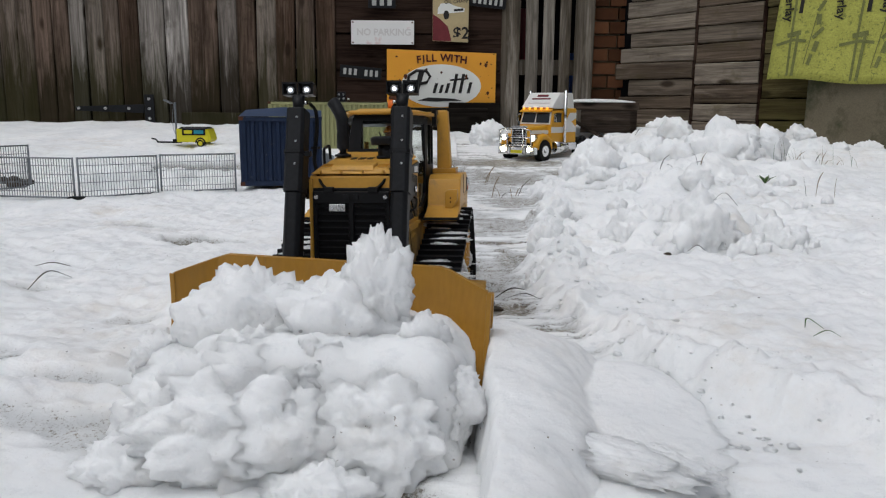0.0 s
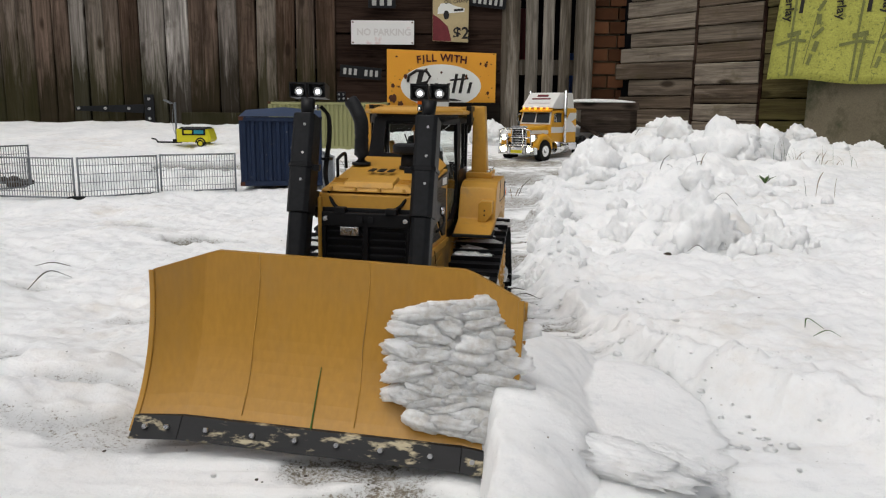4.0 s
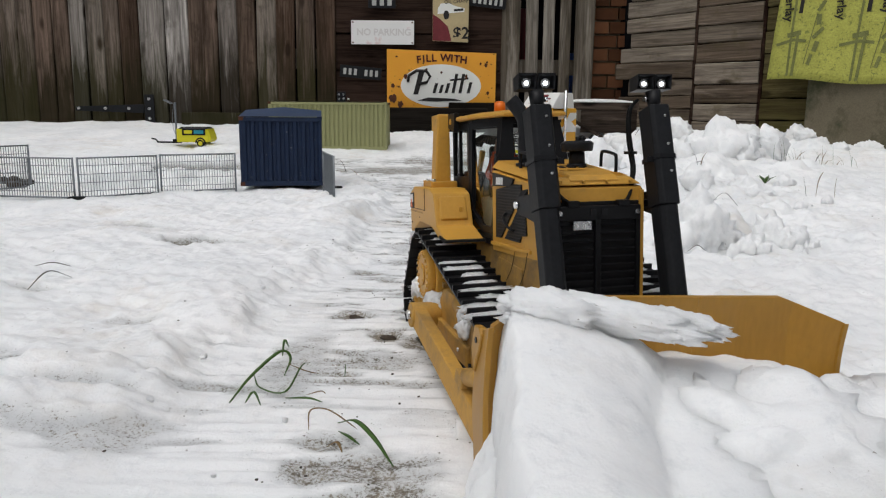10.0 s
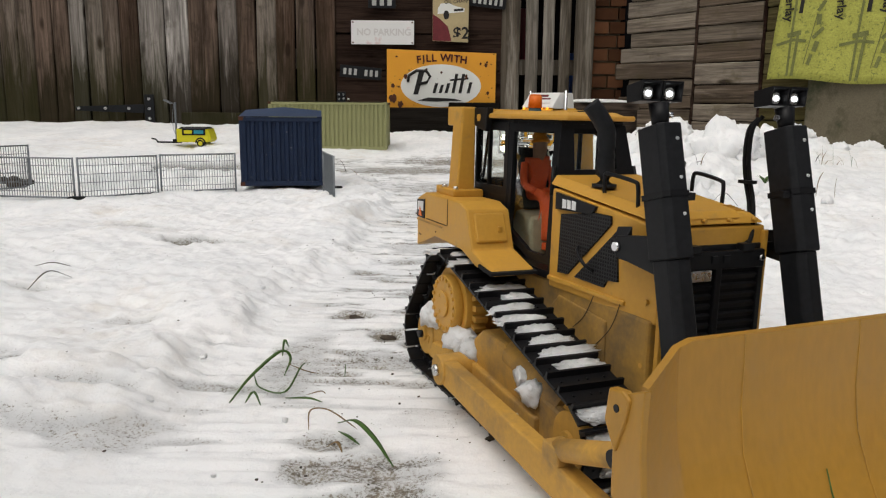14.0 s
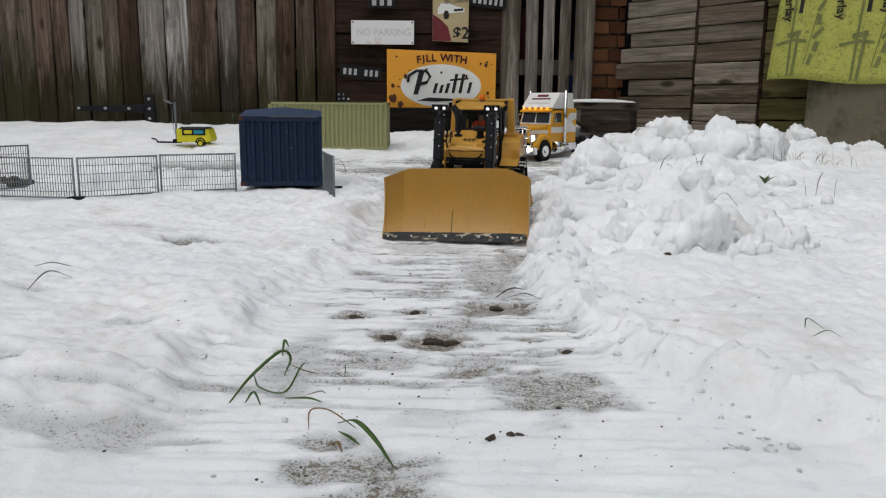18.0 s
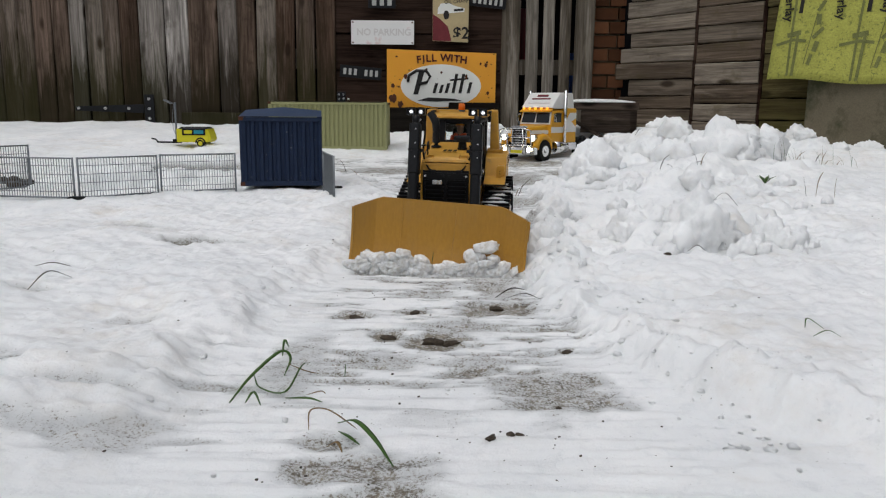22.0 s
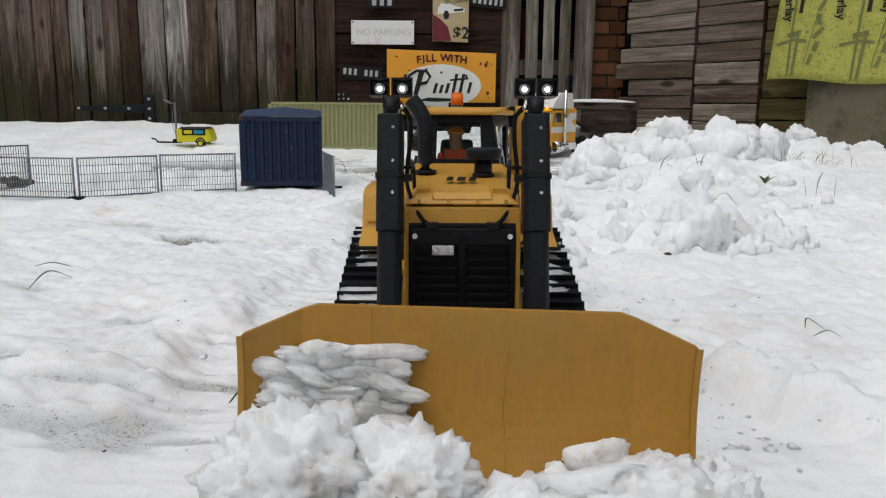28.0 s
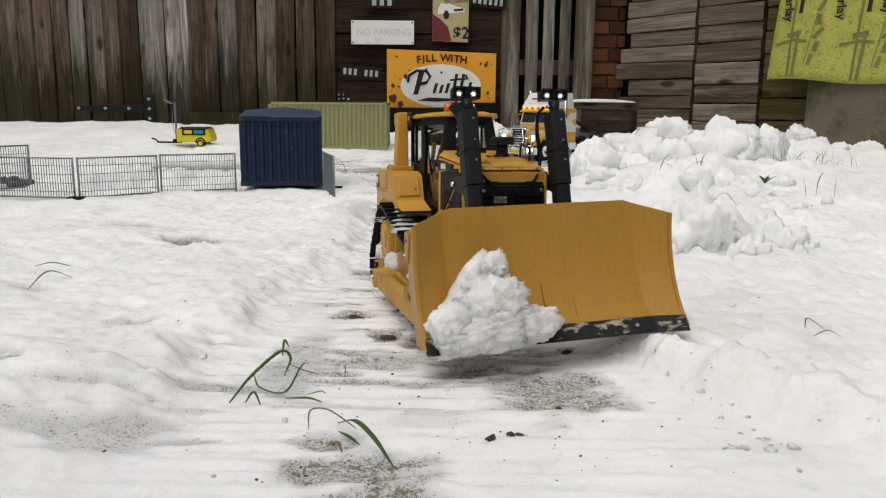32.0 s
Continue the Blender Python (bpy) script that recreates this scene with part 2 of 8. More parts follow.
# ---- mesh helpers ----
class Shape:
    """Points and faces of one mesh, put together from simple solids."""

    def __init__(self):
        self.v, self.f, self.s = [], [], []

    def put(self, verts, faces, smooth=False):
        k = len(self.v)
        self.v += [tuple(p) for p in verts]
        self.f += [[i + k for i in q] for q in faces]
        self.s += [smooth] * len(faces)
        return self

    def box(self, c, size, m=None):
        x, y, z = (s / 2 for s in size)
        pts = [Vector((a * x, b * y, d * z)) for a in (-1, 1) for b in (-1, 1) for d in (-1, 1)]
        pts = [(m @ p if m else p) + Vector(c) for p in pts]
        return self.put(pts, [(0, 1, 3, 2), (4, 6, 7, 5), (0, 4, 5, 1), (2, 3, 7, 6), (0, 2, 6, 4), (1, 5, 7, 3)])

    def hull(self, low, high):
        """A solid between two outlines of the same number of points."""
        n = len(low)
        faces = [list(range(n))[::-1], list(range(n, 2 * n))]
        faces += [(i, (i + 1) % n, n + (i + 1) % n, n + i) for i in range(n)]
        return self.put(list(low) + list(high), faces)

    def side(self, outline, x0, x1):
        """An outline in (y, z) drawn out from x0 to x1."""
        return self.hull([(x0, y, z) for y, z in outline], [(x1, y, z) for y, z in outline])

    def plan(self, outline, z0, z1):
        return self.hull([(x, y, z0) for x, y in outline], [(x, y, z1) for x, y in outline])

    def front(self, outline, y0, y1):
        return self.hull([(x, y0, z) for x, z in outline], [(x, y1, z) for x, z in outline])

    def rod(self, a, b, r, r2=None, n=14, caps=True):
        a, b = Vector(a), Vector(b)
        r2 = r if r2 is None else r2
        q = (b - a).to_track_quat("Z", "Y").to_matrix()
        ring = [q @ Vector((math.cos(i * math.tau / n), math.sin(i * math.tau / n), 0)) for i in range(n)]
        k = len(self.v)
        self.put([a + p * r for p in ring] + [b + p * r2 for p in ring], [(i, (i + 1) % n, n + (i + 1) % n, n + i) for i in range(n)], True)
        if caps:
            self.f += [[k + i for i in range(n)][::-1], [k + n + i for i in range(n)]]
            self.s += [False, False]
        return self

    def tube(self, points, r, n=8, r_end=None):
        pts = [Vector(p) for p in points]
        k, m = len(self.v), len(pts)
        for i, p in enumerate(pts):
            d = (pts[min(i + 1, m - 1)] - pts[max(i - 1, 0)])
            q = d.to_track_quat("Z", "Y").to_matrix()
            rad = r if r_end is None else r + (r_end - r) * i / (m - 1)
            self.v += [tuple(p + q @ Vector((math.cos(j * math.tau / n) * rad, math.sin(j * math.tau / n) * rad, 0))) for j in range(n)]
        for i in range(m - 1):
            for j in range(n):
                self.f.append([k + i * n + j, k + i * n + (j + 1) % n, k + (i + 1) * n + (j + 1) % n, k + (i + 1) * n + j])
                self.s.append(True)
        self.f += [[k + j for j in range(n)][::-1], [k + (m - 1) * n + j for j in range(n)]]
        self.s += [False, False]
        return self

    def mesh(self, name):
        me = bpy.data.meshes.new(name)
        me.from_pydata(self.v, [], self.f)
        me.polygons.foreach_set("use_smooth", self.s)
        bm = bmesh.new()
        bm.from_mesh(me)
        bmesh.ops.recalc_face_normals(bm, faces=bm.faces)
        bm.to_mesh(me)
        bm.free()
        return me


def curve_points(points, steps=6):
    """A smooth line through the points."""
    p = [Vector(q) for q in points]
    p = [p[0] * 2 - p[1]] + p + [p[-1] * 2 - p[-2]]
    out = []
    for i in range(1, len(p) - 2):
        for k in range(steps):
            t = k / steps
            out.append(0.5 * (2 * p[i] + (p[i + 1] - p[i - 1]) * t + (2 * p[i - 1] - 5 * p[i] + 4 * p[i + 1] - p[i + 2]) * t * t + (3 * p[i] - p[i - 1] - 3 * p[i + 1] + p[i + 2]) * t ** 3))
    return out + [p[-2]]


def part(name, shape, mat, parent=None, label="", bevel=0.0, at=None):
    """Links one mesh object under a thing or a part; shape is a Shape or a mesh."""
    me = shape.mesh(name) if isinstance(shape, Shape) else shape
    if mat and not me.materials:
        me.materials.append(mat)
    ob = new(name, me)
    if parent:
        ob.parent = parent
    if at is not None:
        ob.matrix_basis = at if isinstance(at, Matrix) else Matrix.Translation(at)
    if bevel:
        mod = ob.modifiers.new("rounded", "BEVEL")
        mod.width, mod.segments, mod.limit_method, mod.angle_limit = bevel, 2, "ANGLE", radians(35)
    if label:
        ob["label"] = label
    if mat is CLEAR:
        ob.visible_shadow = False
    return ob


def thing(name, label, category, m=None, group="", kind=""):
    ob = new(name)
    ob.empty_display_size = 0.02
    if m is not None:
        ob.matrix_basis = m
    return tagged(ob, label, category, group, kind)


def text_mesh(body, size, depth=0.0004, bold=0.0):
    """Letters as a mesh, centred, lying in x and y."""
    cu = bpy.data.curves.new("letters", "FONT")
    cu.body, cu.size, cu.extrude, cu.align_x, cu.align_y, cu.offset = body, size, depth, "CENTER", "CENTER", bold
    ob = new("letters", cu)
    me = bpy.data.meshes.new_from_object(ob)
    bpy.data.objects.remove(ob)
    bpy.data.curves.remove(cu)
    return me


# ---- numeric noise for the snow ----
def lattice(ix, iy, seed):
    h = (ix.astype(np.int64) * 374761393 + iy.astype(np.int64) * 668265263 + seed * 2147483647) & 0xFFFFFFFF
    h = ((h ^ (h >> 13)) * 1274126177) & 0xFFFFFFFF
    return ((h ^ (h >> 16)) & 0xFFFF) / 65535.0


def value_noise(x, y, seed=0):
    ix, iy = np.floor(x), np.floor(y)
    fx, fy = x - ix, y - iy
    fx, fy = fx * fx * (3 - 2 * fx), fy * fy * (3 - 2 * fy)
    a, b = lattice(ix, iy, seed), lattice(ix + 1, iy, seed)
    c, d = lattice(ix, iy + 1, seed), lattice(ix + 1, iy + 1, seed)
    return (a * (1 - fx) + b * fx) * (1 - fy) + (c * (1 - fx) + d * fx) * fy


def fbm(x, y, octaves=4, seed=0, gain=0.5):
    total, amp, norm = np.zeros_like(x), 1.0, 0.0
    for k in range(octaves):
        total += amp * value_noise(x * 2.03 ** k + 17.3 * k, y * 2.03 ** k + 9.1 * k, seed + k)
        norm += amp
        amp *= gain
    return total / norm


def smooth(a, b, v):
    t = np.clip((v - a) / (b - a), 0, 1)
    return t * t * (3 - 2 * t)

# ---- the ground: one sheet of trodden snow over soil ----
# bare or slushy spots: x, y, half length, half width, how bare
SPOTS = [(-0.007, 0.68, 0.034, 0.032, 1.1), (-0.093, 0.765, 0.026, 0.0192, 0.92), (-0.052, 0.693, 0.022, 0.0224, 0.92), (0.11, 0.65, 0.01, 0.0112, 1.03),
         (0.086, 0.55, 0.06, 0.0576, 0.71), (0.06, 0.8, 0.055, 0.0448, 0.86), (-0.032, 0.785, 0.022, 0.0144, 0.92), (-0.099, 0.973, 0.03, 0.016, 0.69),
         (-0.052, 0.420, 0.050, 0.034, 0.74), (-0.030, 0.395, 0.040, 0.020, 0.85), (-0.075, 0.455, 0.030, 0.020, 0.70), (0.02, 0.592, 0.032, 0.0192, 0.8), (-0.12, 0.61, 0.035, 0.096, 0.46),
         (-0.360, 1.118, 0.070, 0.030, 1.15), (-0.512, 1.243, 0.060, 0.040, 0.62), (-0.385, 1.105, 0.03, 0.02, 1.2), (0.06, 0.965, 0.05, 0.144, 0.55), (-0.444, 0.796, 0.03, 0.014, 0.6),
         (0.1, 1.08, 0.03, 0.096, 0.69), (-0.02, 1.15, 0.11, 0.05, 0.4), (0.11, 1.35, 0.07, 0.12, 0.62),
         (0.02, 1.45, 0.12, 0.1, 0.45), (0.15, 1.65, 0.09, 0.16, 0.68), (0.05, 1.9, 0.2, 0.18, 0.55), (0.18, 2.15, 0.16, 0.22, 0.75),
         (-0.1, 2.35, 0.32, 0.13, 0.8), (0.15, 2.6, 0.42, 0.14, 0.85), (0.42, 2.3, 0.14, 0.12, 0.75), (0.33, 1.7, 0.06, 0.05, 0.6),
         (-0.75, 2.25, 0.32, 0.07, 0.72), (-0.45, 2.05, 0.11, 0.04, 0.6), (0.56, 2.48, 0.1, 0.05, 0.6), (0.9, 2.15, 0.18, 0.035, 0.75),
         (0.36, 1.33, 0.05, 0.03, 0.6), (0.23, 1.33, 0.05, 0.06, 0.5), (-1.12, 2.0, 0.12, 0.05, 0.7), (0.04, 0.62, 0.05, 0.02, 0.55),
         (-0.06, 0.62, 0.06, 0.03, 0.5), (-0.22, 0.46, 0.07, 0.03, 0.42), (0.02, 0.73, 0.06, 0.025, 0.55),
         (0.055, 0.9, 0.035, 0.05, 0.7), (-0.02, 0.86, 0.05, 0.02, 0.55), (-0.05, 1.05, 0.04, 0.03, 0.5), (0.03, 1.28, 0.06, 0.05, 0.6),
         (-0.35, 0.55, 0.06, 0.03, 0.35), (-0.20, 0.475, 0.05, 0.010, 0.42), (-0.26, 0.52, 0.05, 0.012, 0.36), (-0.17, 0.455, 0.03, 0.010, 0.45), (-0.14, 0.60, 0.02, 0.012, 0.5), (-0.3, 0.7, 0.04, 0.02, 0.35)]


# chunks of the heap beside the lane: x, y, radius, height
CHUNKS = [(0.315, 1.08, 0.050, 0.052), (0.405, 1.12, 0.058, 0.066), (0.465, 1.20, 0.062, 0.074), (0.46, 1.52, 0.055, 0.058), (0.33, 1.42, 0.040, 0.030), (0.195, 1.20, 0.032, 0.030), (0.27, 1.24, 0.042, 0.032),
          (0.38, 1.62, 0.042, 0.040), (0.55, 1.30, 0.048, 0.040), (0.62, 1.75, 0.080, 0.060), (0.52, 2.05, 0.055, 0.045), (0.95, 2.55, 0.070, 0.05), (0.53, 1.06, 0.026, 0.020), (0.36, 1.00, 0.032, 0.022),
          (0.235, 1.07, 0.028, 0.024), (0.17, 1.02, 0.024, 0.022), (0.155, 0.90, 0.024, 0.022), (0.135, 0.80, 0.020, 0.016), (0.20, 1.40, 0.028, 0.028), (0.85, 1.85, 0.052, 0.045), (0.96, 2.0, 0.040, 0.035),
          (0.79, 2.78, 0.130, 0.060), (0.70, 2.15, 0.100, 0.060), (0.84, 2.10, 0.080, 0.050), (1.22, 2.15, 0.070, 0.050), (1.15, 2.40, 0.090, 0.060), (1.25, 2.75, 0.100, 0.070), (0.59, 2.32, 0.055, 0.050), (0.36, 1.84, 0.055, 0.045),
          (0.44, 1.30, 0.040, 0.030), (0.40, 1.42, 0.035, 0.026), (0.52, 1.62, 0.050, 0.045), (0.72, 1.55, 0.040, 0.022), (0.66, 1.90, 0.060, 0.045), (0.25, 1.55, 0.030, 0.025), (0.28, 1.72, 0.035, 0.028),
          (-0.14, 1.08, 0.026, 0.016), (-0.12, 1.22, 0.022, 0.014), (0.60, 1.15, 0.03, 0.018), (0.49, 1.08, 0.03, 0.026),
          (-0.25, 0.50, 0.040, 0.012), (-0.205, 0.53, 0.030, 0.010), (-0.285, 0.47, 0.034, 0.011), (-0.225, 0.452, 0.028, 0.013), (-0.30, 0.54, 0.040, 0.010),
          (-0.86, 1.90, 0.130, 0.050), (-0.70, 1.95, 0.070, 0.025)]


def ground_fields(x, y):
    """Height of the ground sheet and how far the soil shows, at arrays of x and y."""
    base = np.interp(y, [0, 1.1, 1.55, 1.9, 2.4, 2.8, 3.3, 3.7, 6, 60], [0, 0, 0.016, 0.02, 0.03, 0.048, 0.085, 0.11, 0.13, 0.13])
    ragged = (fbm((x + y) * 12, (y - x) * 12, 5, 3, 0.6) - 0.5) * 0.11
    right = np.interp(y, [0.0, 0.40, 0.50, 0.60, 0.70, 0.826, 1.135, 1.9, 2.2, 2.5], [0.34, 0.30, 0.215, 0.160, 0.125, 0.105, 0.130, 0.24, 0.50, 0.66])
    left = np.interp(y, [0.0, 0.40, 0.48, 0.62, 0.73, 0.87, 1.0, 1.28, 1.9, 2.15, 2.4], [-0.20, -0.20, -0.20, -0.20, -0.175, -0.16, -0.125, -0.105, -0.15, -0.22, -0.45])
    off = np.maximum(left - x, x - right) + ragged * smooth(0.3, 0.6, y)
    soft = np.where(x > -0.02, 1.0, 2.2)
    cut = 1 - smooth(-0.012 * soft, 0.034 * soft, off)
    cut = cut * (1 - smooth(2.62, 2.9, y - np.where(x > 0.05, 0.55, 0.0)))
    c, n = 0.82, 0.57
    u, v = x * c + y * n, y * c - x * n
    lumps = fbm(u * 8, v * 8, 5, 11)
    billow = np.abs(fbm(u * 26 + 3 * lumps, v * 26, 4, 23, 0.55) - 0.5) * 2
    clods = smooth(0.5, 0.75, fbm(u * 34, v * 34, 3, 27)) * smooth(0.4, 0.6, fbm(u * 6, v * 6, 2, 29))
    depth = 0.016 + 0.036 * (lumps - 0.45) + 0.010 * (1 - billow) + 0.006 * clods * smooth(0.05, 0.3, x) + 0.004 * (fbm(u * 120, v * 120, 3, 37) - 0.5)
    bank = np.exp(-((off - 0.035) / 0.03) ** 2) * (0.004 + 0.05 * np.maximum(0, fbm(u * 24, v * 24, 5, 31, 0.6) - 0.42)) * np.where(x > 0, 1.0, 0.5)
    far_left = smooth(-0.25, -0.6, x) * smooth(1.9, 2.6, y) * 0.02
    low_left = -0.020 * smooth(-0.12, -0.35, x) * smooth(1.05, 1.45, y) * (1 - smooth(2.1, 2.6, y))
    far_right = smooth(0.25, 0.6, x) * smooth(0.9, 1.5, y) * 0.028
    snow = depth + bank * smooth(0.35, 0.6, y) * (1 - smooth(2.2, 2.8, y)) + far_left + far_right + low_left
    # the thrown-up heap: rounded chunks with steep broken sides, on a low swell
    swell = sum(h * np.exp(-((x - a) / r) ** 2 - ((y - b) / r) ** 2) for a, b, r, h in ((0.40, 1.13, 0.10, 0.020), (0.46, 1.50, 0.10, 0.02), (0.72, 2.10, 0.22, 0.03), (0.75, 2.75, 0.20, 0.03), (1.15, 2.45, 0.25, 0.03), (0.58, 1.80, 0.14, 0.02)))
    chunk = np.zeros_like(x)
    wx, wy = (fbm(x * 16, y * 16, 4, 83) - 0.5) * 0.09, (fbm(x * 16, y * 16, 4, 89) - 0.5) * 0.09
    fine_x, fine_y = (fbm(x * 60, y * 60, 3, 97) - 0.5) * 0.012, (fbm(x * 60, y * 60, 3, 101) - 0.5) * 0.012
    for a, b, r, h in CHUNKS:
        d = np.hypot(x + (wx + fine_x) * (0.5 + r * 6) - a, (y + (wy + fine_y) * (0.5 + r * 6) - b) * 1.15) / r
        chunk = np.maximum(chunk, h * (0.38 if a > 0.12 and b > 0.7 else 1.0) * np.clip(1 - d ** 2.4, 0, 1) ** 0.72 * (0.86 + 0.28 * lumps))
    heaped_up = smooth(0.002, 0.02, chunk)
    chunk = chunk + heaped_up * (0.012 * (fbm(x * 45, y * 45, 4, 103) - 0.5) + 0.010 * (0.3 - np.abs(fbm(x * 28, y * 28, 4, 107) - 0.5) * 2))
    snow = snow + swell * (0.6 + 0.8 * lumps) + chunk
    snow = snow * (1 - 0.55 * smooth(0.62, 0.42, y) * smooth(0.3, 0.1, np.abs(x + 0.1)))
    # grouser marks run across the cleared lane
    tread = (np.abs(fbm(x * 7, y * 85, 3, 41) - 0.5)) * 0.010 + (fbm(x * 60, y * 60, 3, 47) - 0.5) * 0.003
    lane = 0.002 + tread * (0.4 + fbm(x * 5, y * 5, 2, 53))
    z = base + snow * (1 - cut) + lane * cut
    soil = np.zeros_like(x)
    warp = fbm(x * 35, y * 70, 4, 61) - 0.5
    for sx, sy, a, b, k in SPOTS:
        d = np.hypot((x - sx) / a, (y - sy) / b) + warp * 1.1
        soil = np.maximum(soil, k * (1 - smooth(0.45, 1.15, d)))
    streak = smooth(0.50, 0.66, fbm(x * 12, y * 95, 5, 71, 0.6)) * cut * 0.74
    soil = np.maximum(soil, streak * smooth(0.35, 0.6, fbm(x * 5, y * 5, 3, 73)) * smooth(0.42, 0.62, y) * (1 + 0.45 * smooth(0.9, 1.5, y)))
    soil = np.minimum(soil, 0.92)
    z = z - soil * 0.004 * smooth(0.3, 0.8, soil) - np.minimum(soil, 0.6) * snow * (1 - cut) * 0.8
    return z, soil


def ground_at(x, y):
    return float(ground_fields(np.array([float(x)]), np.array([float(y)]))[0][0])


def spaced(stops):
    out = [stops[0][0]]
    for (a, step), (b, step2) in zip(stops, stops[1:]):
        n = max(2, int(round((b - a) / ((step + step2) / 2))))
        w = np.linspace(0, 1, n + 1)[1:]
        g = step2 / step
        out += list(a + (b - a) * (w if abs(g - 1) < 0.05 else (g ** w - 1) / (g - 1)))
    return np.array(out)


def build_ground():
    xs = spaced([(-60, 12), (-6, 0.8), (-2.4, 0.05), (-1.0, 0.008), (-0.6, 0.004), (0.5, 0.004), (1.1, 0.008), (2.4, 0.05), (6, 0.8), (60, 12)])
    ys = spaced([(-60, 12), (-4, 0.8), (0.0, 0.05), (0.3, 0.0035), (0.95, 0.0035), (1.6, 0.006), (2.6, 0.010), (3.7, 0.03), (8, 0.8), (60, 12)])
    gx, gy = np.meshgrid(xs, ys)
    z, soil = ground_fields(gx.ravel(), gy.ravel())
    nx, ny = len(xs), len(ys)
    me = bpy.data.meshes.new("ground")
    i = np.arange(nx * ny).reshape(ny, nx)
    quads = np.stack([i[:-1, :-1], i[:-1, 1:], i[1:, 1:], i[1:, :-1]], -1).reshape(-1, 4)
    me.vertices.add(nx * ny)
    me.vertices.foreach_set("co", np.stack([gx.ravel(), gy.ravel(), z], 1).astype(np.float32).ravel())
    me.loops.add(quads.size)
    me.loops.foreach_set("vertex_index", quads.ravel().astype(np.int32))
    me.polygons.add(len(quads))
    me.polygons.foreach_set("loop_start", np.arange(0, quads.size, 4, dtype=np.int32))
    me.polygons.foreach_set("use_smooth", np.ones(len(quads), dtype=bool))
    me.update(calc_edges=True)
    me.attributes.new("soil", "FLOAT", "POINT").data.foreach_set("value", soil.astype(np.float32))
    me.materials.append(SNOW_GROUND)
    tagged(new("ground", me), "trodden snow over dark soil with a scraped lane", "ground", kind="structure")


build_ground()

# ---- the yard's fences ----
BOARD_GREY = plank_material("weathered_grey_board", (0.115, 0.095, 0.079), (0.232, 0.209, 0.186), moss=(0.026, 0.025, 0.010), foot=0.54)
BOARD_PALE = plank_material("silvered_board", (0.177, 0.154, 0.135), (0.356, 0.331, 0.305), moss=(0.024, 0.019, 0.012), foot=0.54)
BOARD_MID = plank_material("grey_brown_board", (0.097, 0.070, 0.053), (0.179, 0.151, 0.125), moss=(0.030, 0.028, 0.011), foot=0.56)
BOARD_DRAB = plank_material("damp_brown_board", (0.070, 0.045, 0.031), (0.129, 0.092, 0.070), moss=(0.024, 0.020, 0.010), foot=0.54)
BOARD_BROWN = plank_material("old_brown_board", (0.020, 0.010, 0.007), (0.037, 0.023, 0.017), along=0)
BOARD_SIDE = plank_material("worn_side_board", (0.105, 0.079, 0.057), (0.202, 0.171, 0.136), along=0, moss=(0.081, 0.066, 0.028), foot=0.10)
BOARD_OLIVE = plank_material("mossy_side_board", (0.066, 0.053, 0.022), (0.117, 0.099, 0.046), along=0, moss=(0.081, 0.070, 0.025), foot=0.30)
SLAT_WOOD = plank_material("pale_grey_slat", (0.105, 0.088, 0.067), (0.210, 0.190, 0.161))
BRICK = material("weathered_brick", (0.110, 0.048, 0.024), 0.9, spec=0.05, vary=0.3, scale=25, bump=0.6, bump_dist=0.002, per_object=0.5)
CONCRETE = material("damp_concrete", (0.150, 0.128, 0.088), 0.85, spec=0.1, vary=0.18, scale=9, bump=0.25, tint=(0.055, 0.058, 0.033), tint_scale=5)
# near-black colour stands in for the shade behind slats and board gaps
SHADE_BLACK = material("near_black_shade", (0.006, 0.006, 0.007), 0.9, spec=0.03, vary=0.3)
SLEEPER = plank_material("black_sleeper", (0.012, 0.010, 0.008), (0.028, 0.023, 0.018), along=0)
BLUE_SHEET = material("blue_sheet", (0.02, 0.06, 0.22), 0.5, vary=0.3)
BACK_Y = 3.6


def board(parent, x0, x1, z0, z1, y, mat, thick=0.02, tilt=0.0, m=None):
    """One sawn board with worn edges, drawn upright in x and z."""
    w, h = x1 - x0, z1 - z0
    s = Shape()
    c = 0.004
    ring = [(-w / 2 + c, 0), (w / 2 - c, 0), (w / 2, c), (w / 2, thick), (-w / 2, thick), (-w / 2, c)]
    rows = []
    n = 5
    for k in range(n + 1):
        bow = random.uniform(-0.0025, 0.0025)
        rows.append([(px + bow, py, -h / 2 + h * k / n) for px, py in ring])
    s.put([p for r in rows for p in r], [(k * 6 + i, k * 6 + (i + 1) % 6, (k + 1) * 6 + (i + 1) % 6, (k + 1) * 6 + i) for k in range(n) for i in range(6)]
          + [tuple(range(6))[::-1], tuple(range(n * 6, n * 6 + 6))])
    base = Matrix.Translation(((x0 + x1) / 2, y, (z0 + z1) / 2)) @ pose(0, 0, 0, 0, tilt, 0)
    return part("board", s, mat, parent, at=(m @ base) if m else base)


